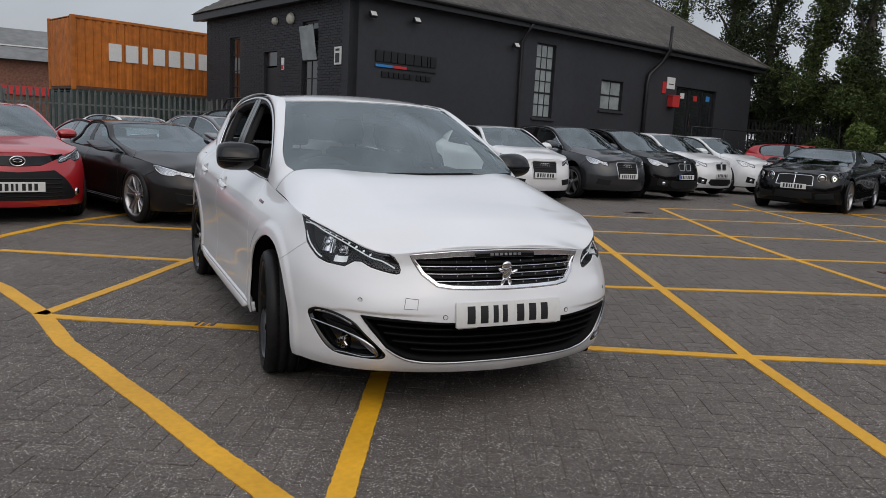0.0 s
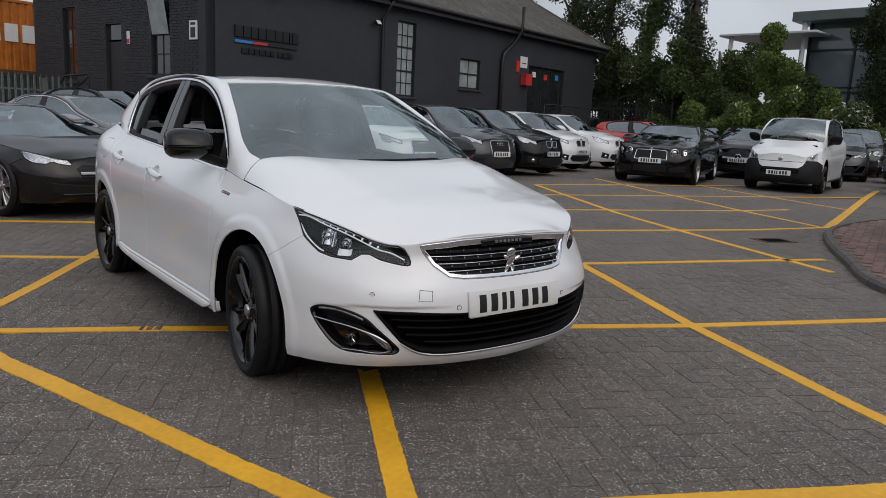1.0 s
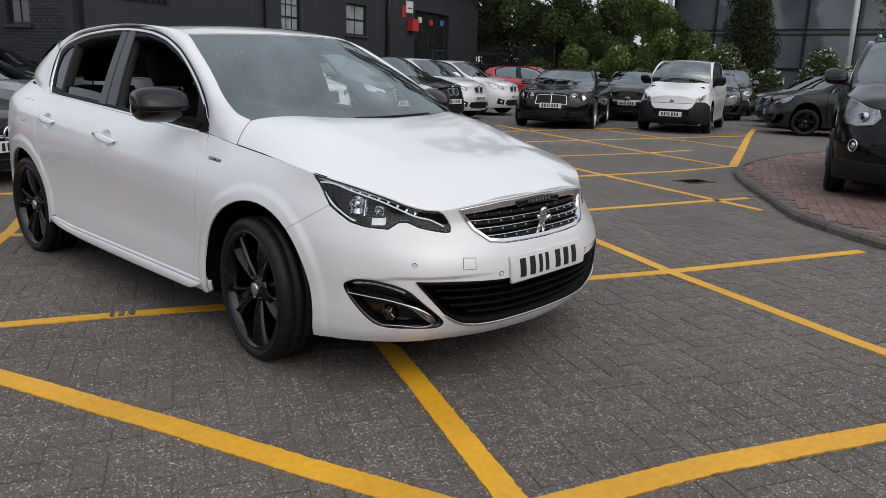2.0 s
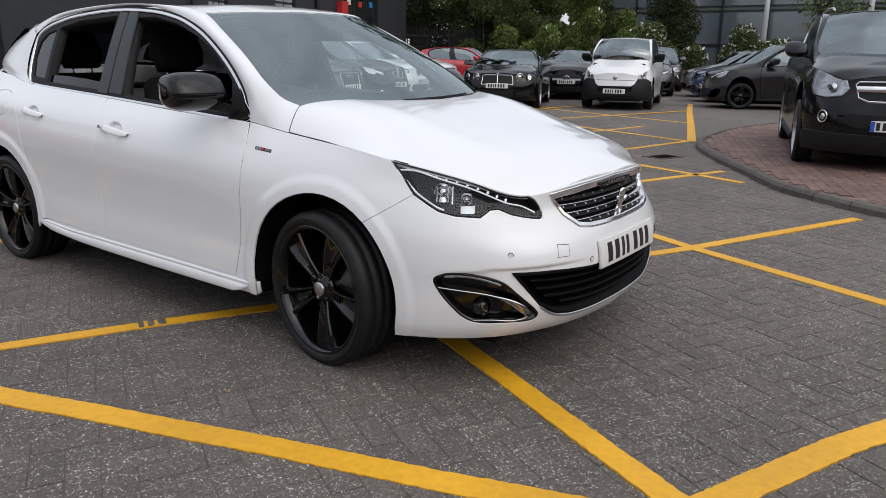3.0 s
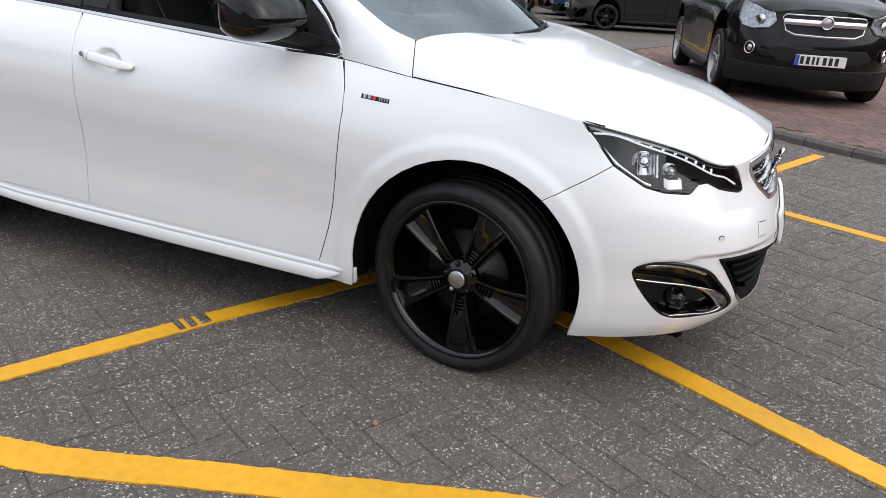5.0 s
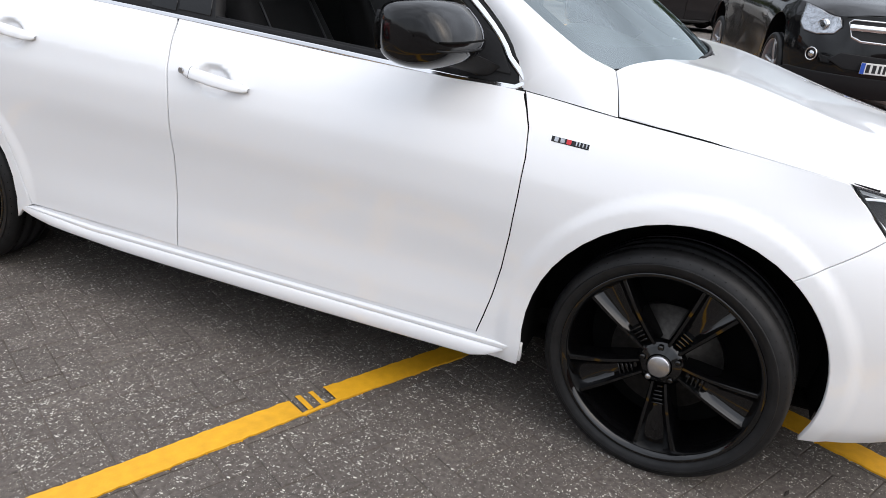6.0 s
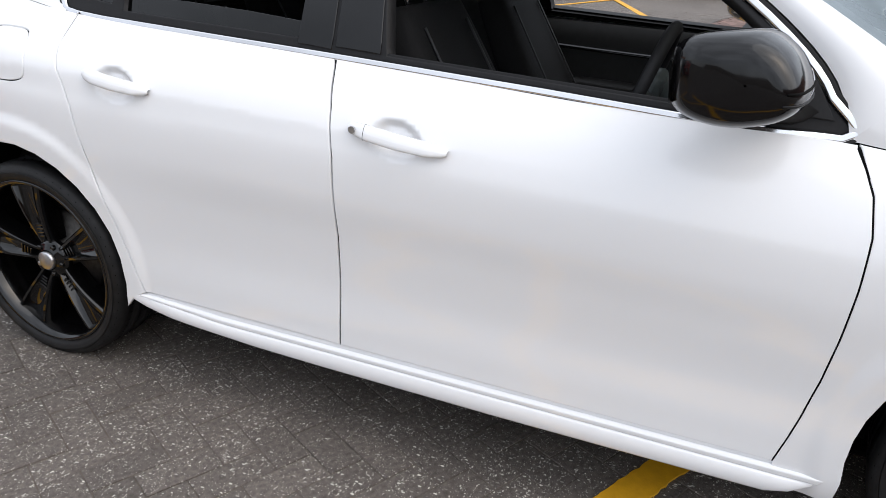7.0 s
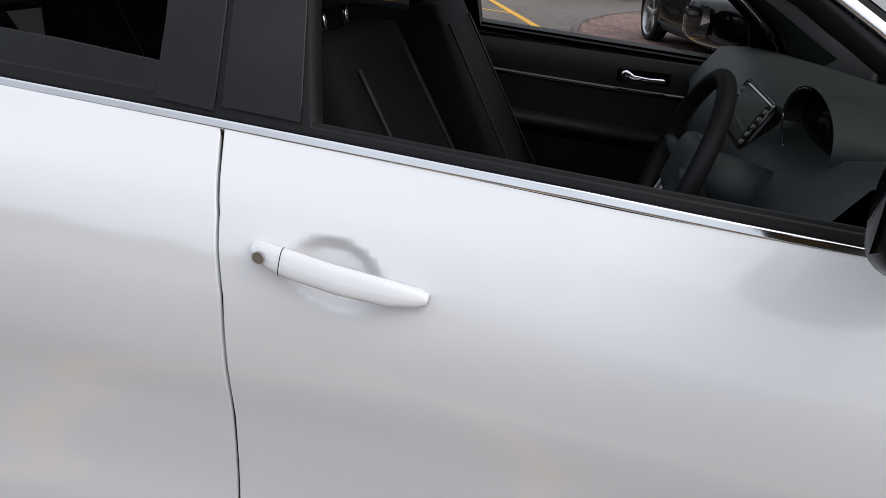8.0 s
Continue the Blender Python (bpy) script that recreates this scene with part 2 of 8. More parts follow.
def pressed(p, out=0.0):
    """The flank of the white car with its flared arches and the dished hollows behind its door handles."""
    p = np.asarray(p, float)
    q = plan_at(np.abs(p[:, 0]))
    o = np.zeros(len(p)) + out
    for yc, zc in ((-1.31, 0.325), (1.325, 0.325)):
        r = np.hypot(q[:, 1] - yc, p[:, 1] - zc)
        k = np.clip((0.462 - r) / 0.042, 0, 1)
        o = o + 0.0085 * k * k * (3 - 2 * k)
    for yc, zc in ((0.105, 0.857), (0.915, 0.899)):
        r = np.hypot((q[:, 1] - yc) / 0.066, (p[:, 1] - zc - 0.13 * (q[:, 1] - yc)) / 0.04)
        k = np.clip((1.12 - r) / 0.55, 0, 1)
        o = o - 0.02 * k * k * (3 - 2 * k)
    # the crease that runs through the handles and fades on the front door
    d_ = p[:, 1] - np.interp(q[:, 1], (-0.6, 0.269, 0.377, 0.48, 0.563, 0.728, 0.8, 1.0, 1.315, 1.7), (0.832, 0.862, 0.868, 0.872, 0.878, 0.885, 0.891, 0.914, 0.924, 0.93))
    bend = np.where(d_ > 0, np.exp(-np.sqrt(d_ * d_ + 0.00003) / 0.06), np.exp(-np.sqrt(d_ * d_ + 0.00003) / 0.035))
    o = o + 0.0046 * bend * np.clip((q[:, 1] + 0.45) / 0.75, 0, 1) * np.clip((1.75 - q[:, 1]) / 0.4, 0, 1) * (np.abs(p[:, 0]) > 1.4)
    # the bumper's brow over the lower intake and the fog lamps
    s_, z_ = np.abs(p[:, 0]), p[:, 1]
    k = np.clip((0.488 - 0.02 * np.clip((s_ - 0.7) / 0.25, 0, 1) - z_) / 0.016, 0, 1)
    o = o - 0.009 * k * k * (3 - 2 * k) * np.clip((0.98 - s_) / 0.14, 0, 1) * np.clip((z_ - 0.33) / 0.12, 0, 1) * np.clip((s_ - 0.3) / 0.2, 0, 1)
    return flank(p, o)


_wf = cubic(chord(_w[:11, :2]), _w[:11])(np.linspace(0, chord(_w[:11, :2])[-1], 400))
bonnet_mid = mono([-2.155, -2.1, -2.0, -1.9, -1.6, -1.24, -1.0, -0.8], [0.771, 0.803, 0.845, 0.881, 0.947, 1.031, 1.055, 1.065])


def bonnet(p, out=0.0):
    """Points of the bonnet from rows of (x, y)."""
    p = np.asarray(p, float)
    x, y = p[:, 0], np.clip(p[:, 1], -2.154, -0.6)
    xe, ze = np.interp(y, _wf[:, 1], _wf[:, 0]), np.interp(y, _wf[:, 1], _wf[:, 2])
    u = np.clip(np.abs(x) / np.maximum(xe, 0.02), 0, 1.05)
    zc = bonnet_mid(y)
    rise = 0.004 * np.exp(-((np.abs(x) - 0.42 - 0.12 * (y + 1.6)) / 0.07) ** 2) * np.clip((y + 2.05) / 0.4, 0, 1)
    return np.column_stack([x, p[:, 1], zc - (zc - ze) * u ** (2.3 + 7.5 * np.clip((y + 1.7) / 0.66, 0, 1) ** 1.3) + rise * np.clip((1 - u) * 6, 0, 1) + out])


def pane_x(y, z):
    return 0.765 - 0.4 * (z - 0.97) + 0.012 * np.sin(np.pi * np.clip((z - 0.95) / 0.48, 0, 1)) - 0.03 * np.clip(np.abs(y - 0.2) - 0.4, 0, 2) ** 2


def side_glass(p, out=0.0):
    """Points of the cabin's side from rows of (y, z), on the side where x is positive."""
    p = np.asarray(p, float)
    return np.column_stack([pane_x(p[:, 0], p[:, 1]) + out * 0.93, p[:, 0], p[:, 1] + out * 0.37])


def screen(p, out=0.0):
    """Points of the windscreen from rows of (across -1..1, up 0..1)."""
    p = np.asarray(p, float)
    u, v = p[:, 0], p[:, 1]
    b = np.column_stack([0.705 * u, -1.226 + 0.235 * u * u, 1.0265 - 0.002 * u * u])
    t = np.column_stack([0.535 * u, -0.5 + 0.27 * u * u, 1.445 - 0.03 * u * u])
    k = (0.028 * 4 * v * (1 - v) + out)[:, None]
    return b + (t - b) * v[:, None] + k * np.array([0, -0.56, 0.83])


roof_mid = mono([-0.6, -0.5, -0.2, 0.2, 0.6, 1.0, 1.4, 1.62], [1.42, 1.445, 1.468, 1.476, 1.468, 1.445, 1.405, 1.375])
roof_x = mono([-0.5, -0.23, 0.1, 0.5, 0.9, 1.3, 1.62], [0.5, 0.535, 0.537, 0.535, 0.532, 0.525, 0.5])
roof_z = mono([-0.5, -0.23, 0.1, 0.5, 0.9, 1.3, 1.62], [1.395, 1.415, 1.44, 1.448, 1.436, 1.395, 1.35])


def roof(p, out=0.0):
    """Points of the roof from rows of (across -1..1, y)."""
    p = np.asarray(p, float)
    u, y = p[:, 0], p[:, 1]
    z = roof_mid(y) - (roof_mid(y) - roof_z(y)) * np.abs(u) ** 2.4
    return np.column_stack([roof_x(y) * u, y, z + out])

# ---- building helpers ----
from mathutils.geometry import delaunay_2d_cdt


def mesh_object(name, verts, faces, mat, parent=None, label="", normals=None, smooth=True, side=1, warp=None):
    """One mesh object from arrays; side -1 mirrors it in x, warp reshapes its points."""
    v = np.array(verts, float)
    if warp is not None:
        v = warp(v)
        normals = None
    if side < 0:
        v = v * (-1, 1, 1)
        faces = [tuple(reversed(f)) for f in faces]
    me = bpy.data.meshes.new(name)
    me.from_pydata([tuple(p) for p in v], [], [tuple(int(i) for i in f) for f in faces])
    me.materials.append(mat)
    if smooth:
        me.shade_smooth()
        if normals is not None:
            n = np.array(normals, float) * ((-1, 1, 1) if side < 0 else (1, 1, 1))
            me.normals_split_custom_set_from_vertices([tuple(q) for q in n])
    me.update()
    ob = new(name, me)
    if parent is not None:
        ob.parent = parent
    if label:
        tagged(ob, label)
    return ob


def part(name, bm, mat, parent, label="", smooth=False, m=None, warp=None):
    """A bmesh as one mesh object under a thing or a part."""
    if m is not None:
        bmesh.ops.transform(bm, matrix=m, verts=bm.verts)
    if warp is not None:
        w = warp(np.array([v.co[:] for v in bm.verts]))
        for v, q in zip(bm.verts, w):
            v.co = q
    me = bpy.data.meshes.new(name)
    bm.to_mesh(me)
    bm.free()
    me.materials.append(mat)
    if smooth:
        me.shade_smooth()
        me.set_sharp_from_angle(angle=radians(40))
    ob = new(name, me)
    if parent is not None:
        ob.parent = parent
    if label:
        tagged(ob, label)
    return ob


def box_bm(x0, y0, z0, x1, y1, z1, bevel=0.0, seg=1):
    bm = bmesh.new()
    bmesh.ops.create_cube(bm, size=1)
    bmesh.ops.transform(bm, matrix=Matrix.LocRotScale(((x0 + x1) / 2, (y0 + y1) / 2, (z0 + z1) / 2), None, (x1 - x0, y1 - y0, z1 - z0)), verts=bm.verts)
    if bevel:
        bmesh.ops.bevel(bm, geom=bm.edges[:], offset=bevel, segments=seg, profile=0.5, affect="EDGES")
    return bm


def join(*bms):
    """Several bmeshes of one part in one."""
    a = bms[0]
    for b in bms[1:]:
        me = bpy.data.meshes.new("join")
        b.to_mesh(me)
        b.free()
        a.from_mesh(me)
        bpy.data.meshes.remove(me)
    return a


def tube(points, radius, sides=8, closed=False):
    """A round bar along a line of points, as vertices and faces. radius: one, or one at each point."""
    p = np.array(points, float)
    r = np.broadcast_to(np.asarray(radius, float), (len(p),))
    d = np.roll(p, -1, 0) - np.roll(p, 1, 0) if closed else np.gradient(p, axis=0)
    d /= np.maximum(np.linalg.norm(d, axis=1, keepdims=True), 1e-9)
    a = np.cross(d, [0, 0, 1.0])
    bad = np.linalg.norm(a, axis=1) < 0.05
    a[bad] = np.cross(d[bad], [1.0, 0, 0])
    for i in range(1, len(a)):
        if a[i] @ a[i - 1] < 0:
            a[i] = -a[i]
    a /= np.linalg.norm(a, axis=1, keepdims=True)
    b = np.cross(d, a)
    an = np.linspace(0, 2 * np.pi, sides, endpoint=False)
    v = p[:, None] + r[:, None, None] * (np.cos(an)[None, :, None] * a[:, None] + np.sin(an)[None, :, None] * b[:, None])
    n, f = len(p), []
    for i in range(n if closed else n - 1):
        j = (i + 1) % n
        for k in range(sides):
            l = (k + 1) % sides
            f.append((i * sides + k, i * sides + l, j * sides + l, j * sides + k))
    if not closed:
        f += [tuple(range(sides))[::-1], tuple((n - 1) * sides + k for k in range(sides))]
    return v.reshape(-1, 3), f


def revolve(profile, sides=48, axis="x"):
    """A turned shape: rows of (radius, along the axis)."""
    pr = np.array(profile, float)
    an = np.linspace(0, 2 * np.pi, sides, endpoint=False)
    v = np.stack([np.broadcast_to(pr[:, 1][:, None], (len(pr), sides)), pr[:, 0][:, None] * np.cos(an), pr[:, 0][:, None] * np.sin(an)], -1)
    if axis == "z":
        v = v[..., [1, 2, 0]]
    elif axis == "y":
        v = v[..., [2, 0, 1]]
    f = []
    for i in range(len(pr) - 1):
        for k in range(sides):
            l = (k + 1) % sides
            f.append((i * sides + k, i * sides + l, (i + 1) * sides + l, (i + 1) * sides + k))
    return v.reshape(-1, 3), f


def grid(points):
    """Faces over a grid of points of the shape (rows, columns, 3)."""
    p = np.array(points, float)
    r, c = p.shape[:2]
    return p.reshape(-1, 3), [(i * c + j, i * c + j + 1, (i + 1) * c + j + 1, (i + 1) * c + j) for i in range(r - 1) for j in range(c - 1)]


def merge(*pieces):
    """Several (vertices, faces) in one."""
    vs, fs, n = [], [], 0
    for v, f in pieces:
        vs.append(np.array(v, float))
        fs += [tuple(i + n for i in q) for q in f]
        n += len(v)
    return np.concatenate(vs), fs


def dense(outline, step):
    """A closed outline with points no farther apart than step."""
    o = np.array(outline, float)
    out = []
    for a, b in zip(o, np.roll(o, -1, 0)):
        k = max(1, int(math.ceil(np.linalg.norm(b - a) / step)))
        out += [a + (b - a) * i / k for i in range(k)]
    return np.array(out)


def area(o):
    return 0.5 * np.sum(o[:, 0] * np.roll(o[:, 1], -1) - np.roll(o[:, 0], -1) * o[:, 1])


def inset(o, d):
    """A closed outline (counter-clockwise) moved inward by d."""
    a, b = o - np.roll(o, 1, 0), np.roll(o, -1, 0) - o
    a /= np.maximum(np.linalg.norm(a, axis=1, keepdims=True), 1e-9)
    b /= np.maximum(np.linalg.norm(b, axis=1, keepdims=True), 1e-9)
    n = np.column_stack([-(a[:, 1] + b[:, 1]), a[:, 0] + b[:, 0]])
    k = np.maximum(np.linalg.norm(n, axis=1, keepdims=True), 0.5)
    return o + n / k * d


def within(p, o):
    """Which of the points lie inside a closed outline."""
    r = np.zeros(len(p), bool)
    for a, b in zip(o, np.roll(o, -1, 0)):
        if a[1] == b[1]:
            continue
        c = (a[1] > p[:, 1]) != (b[1] > p[:, 1])
        r ^= c & (p[:, 0] < (b[0] - a[0]) * (p[:, 1] - a[1]) / (b[1] - a[1]) + a[0])
    return r


def smooth_outline(points, n=6):
    """A closed outline with its corners rounded by a spline of n steps a point."""
    p = np.array(points, float)
    out = []
    for i in range(len(p)):
        a, b, c, d = p[i - 1], p[i], p[(i + 1) % len(p)], p[(i + 2) % len(p)]
        for k in range(n):
            t = k / n
            out.append(0.5 * (2 * b + (c - a) * t + (2 * a - 5 * b + 4 * c - d) * t * t + (3 * b - a - 3 * c + d) * t ** 3))
    return np.array(out)


def panel(name, outline, lift, mat, parent, side=1, gap=0.0, depth=0.015, step=0.03, holes=(), edge=0.002, label="", out=0.0, warp=None, scale=(1, 1)):
    """A sheet of the surface lift() inside a flat outline, with holes, a rounded edge and a turned-in flange."""
    sc = np.array(scale, float)
    rings = []
    for k, o in enumerate((outline, *holes)):
        o = dense(np.array(o, float) * sc, step * 0.7)
        if (area(o) < 0) != (k > 0):
            o = o[::-1]
        rings.append(inset(o, gap))
    inner = [inset(o, edge) for o in rings]
    lo, hi = inner[0].min(0), inner[0].max(0)
    gx, gy = np.meshgrid(np.arange(lo[0], hi[0], step), np.arange(lo[1], hi[1], step), indexing="ij")
    g = np.column_stack([gx.ravel(), gy.ravel()])
    g[:, 0] += ((np.arange(len(g)) % gx.shape[1]) % 2) * step * 0.5
    g = g[within(g, inset(inner[0], 0.0))]
    for h in inner[1:]:
        g = g[~within(g, h)]
    allb = np.concatenate(inner)
    if len(g):
        near = np.min(((g[:, None] - allb[None, ::2]) ** 2).sum(-1), axis=1)
        g = g[near > (step * 0.45) ** 2]
    pts, edges, n = [], [], 0
    for o in inner:
        pts.append(o)
        edges += [(n + i, n + (i + 1) % len(o)) for i in range(len(o))]
        n += len(o)
    pts.append(g)
    pts = np.concatenate(pts)
    vo, _, fo = delaunay_2d_cdt([Vector(p) for p in pts], edges, [], 1, 1e-6)[:3]
    vo = np.array([tuple(p) for p in vo])
    fo = [tuple(f) for f in fo]
    if len(inner) > 1 and fo:
        c = np.array([vo[list(f)].mean(0) for f in fo])
        keep = np.ones(len(fo), bool)
        for h in inner[1:]:
            keep &= ~within(c, h)
        fo = [f for f, k in zip(fo, keep) if k]
    put = lambda q: lift(q / sc, out)

    def normal(q):
        e = 0.002
        a, b = put(q + (e, 0)) - put(q - (e, 0)), put(q + (0, e)) - put(q - (0, e))
        m = np.cross(a, b)
        return m / np.maximum(np.linalg.norm(m, axis=1, keepdims=True), 1e-12)
    v, nn, f = [put(vo)], [normal(vo)], [tuple(q) for q in fo]
    # counter-clockwise triangles
    a2 = [np.cross(vo[q[1]] - vo[q[0]], vo[q[2]] - vo[q[0]]) for q in f]
    f = [q if s > 0 else q[::-1] for q, s in zip(f, a2)]
    n = len(vo)
    for o, i in zip(rings, inner):
        pi, po, ni = put(i), put(o), normal(i)
        w = po - pi
        w /= np.maximum(np.linalg.norm(w, axis=1, keepdims=True), 1e-9)
        r1 = po - ni * edge * 0.8
        r2 = po - ni * max(depth, edge)
        n1 = ni + w
        n1 /= np.linalg.norm(n1, axis=1, keepdims=True)
        k = len(o)
        v += [pi, r1, r2]
        nn += [ni, n1, w]
        for a, b in ((0, 1), (1, 2)):
            for j in range(k):
                l = (j + 1) % k
                f.append((n + a * k + j, n + b * k + j, n + b * k + l, n + a * k + l))
        n += 3 * k
    return mesh_object(name, np.concatenate(v), f, mat, parent, label, np.concatenate(nn), True, side, warp)


# ---- cars ----
def along(points):
    """Rows of (y, z) on a flank as rows of (place along the plan, z)."""
    return [(float(s_of_y(y)), z) for y, z in points]


def waist_run(a, b, n=14, drop=0.0):
    return [(float(s), float(waist_z(s)) - drop) for s in np.linspace(a, b, n)]


def arch(yc, a, b, r=0.383, zc=0.325, n=18):
    return [(yc + r * math.cos(radians(q)), zc + r * math.sin(radians(q))) for q in np.linspace(a, b, n)]


def both(half):
    """A closed outline that is the same on either side of the nose, from its half."""
    return [(s, z) for s, z in half] + [(-s, z) for s, z in reversed(half) if s > 0.001]


DOOR_FRONT = [(-0.797, 0.28), (-0.814, 0.34), (-0.829, 0.4), (-0.846, 0.49), (-0.858, 0.59), (-0.866, 0.7), (-0.868, 0.8), (-0.857, 0.87), (-0.838, 0.912), (-0.82, 0.943)]
DOOR_MID = [(0.252, 0.296), (0.252, 0.6), (0.262, 0.8), (0.282, 0.91), (0.316, 1.007)]
DOOR_BACK = [(0.885, 0.31), (0.94, 0.46), (1.012, 0.65), (1.043, 0.741), (1.066, 0.833), (1.09, 0.887), (1.112, 0.93), (1.13, 0.985), (1.14, float(waist_z(s_of_y(1.14))))]
LAMP_LOW = [(1.105, 0.788), (1.06, 0.742), (1.005, 0.714), (0.95, 0.686), (0.885, 0.671), (0.79, 0.664), (0.748, 0.689), (0.712, 0.69), (0.655, 0.669), (0.6, 0.658), (0.55, 0.65), (0.521, 0.647), (0.506, 0.651), (0.503, 0.666), (0.514, 0.692), (0.536, 0.718)]
LAMP = waist_run(1.175, 0.565, 16) + LAMP_LOW[::-1]
GRILLE = both([(0, 0.765), (0.25, 0.758), (0.4, 0.745), (0.458, 0.738), (0.464, 0.73), (0.45, 0.704), (0.405, 0.648), (0.335, 0.6), (0.265, 0.59), (0.155, 0.586), (0, 0.583)])
FOG = smooth_outline([(0.962, 0.43), (0.925, 0.461), (0.87, 0.467), (0.775, 0.455), (0.7, 0.43), (0.645, 0.385), (0.57, 0.32), (0.548, 0.288), (0.578, 0.267), (0.68, 0.267), (0.815, 0.275), (0.895, 0.335)], 4)
INTAKE = both([(0, 0.44), (0.3, 0.448), (0.5, 0.46), (0.668, 0.465), (0.612, 0.4), (0.545, 0.325), (0.465, 0.277), (0.37, 0.259), (0.2, 0.255), (0, 0.255)])
WINDOWS = [(-0.79, 0.948), (-0.764, 1.03), (-0.7, 1.105), (-0.578, 1.2), (-0.435, 1.283), (-0.3, 1.342), (-0.12, 1.392), (0.12, 1.428), (0.47, 1.441), (0.85, 1.42), (1.05, 1.39), (1.17, 1.36),
           (1.235, 1.32), (1.25, 1.26), (1.245, 1.16), (1.215, 1.075), (1.15, 1.044), (0.8, 1.025), (0.3, 1.001), (-0.2, 0.975)]
WINDOWS = [tuple(float(c) for c in q) for q in smooth_outline(WINDOWS, 3)]
RAIL_LOW = [(-0.802, 0.953), (-0.774, 1.034), (-0.71, 1.111), (-0.584, 1.208), (-0.44, 1.291), (-0.303, 1.351), (-0.15, 1.394), (0.12, 1.442), (0.47, 1.454), (0.85, 1.434), (1.13, 1.39), (1.27, 1.325)]
GLASS_SIDE = [(1.005, 0.08), (1.02, 0.17), (1.02, 0.34), (1.01, 0.55), (1.0, 0.8), (0.995, 0.985)]
RAIL_HIGH = [tuple(float(c) for c in q) for q in screen(GLASS_SIDE)] + [ (0.541, 0.1, 1.441), (0.539, 0.5, 1.449), (0.536, 0.9, 1.437), (0.53, 1.2, 1.407), (0.526, 1.36, 1.386)]


def ribbon(low, high, bulge, rows=9, cols=60):
    """A bowed strip between two lines of points in space."""
    a = cubic(chord(low), low)(np.linspace(0, chord(low)[-1], cols))
    b = cubic(chord(high), high)(np.linspace(0, chord(high)[-1], cols))
    t = np.linspace(0, 1, rows)[:, None, None]
    return grid(a + (b - a) * t + np.array(bulge) * (4 * t * (1 - t)))


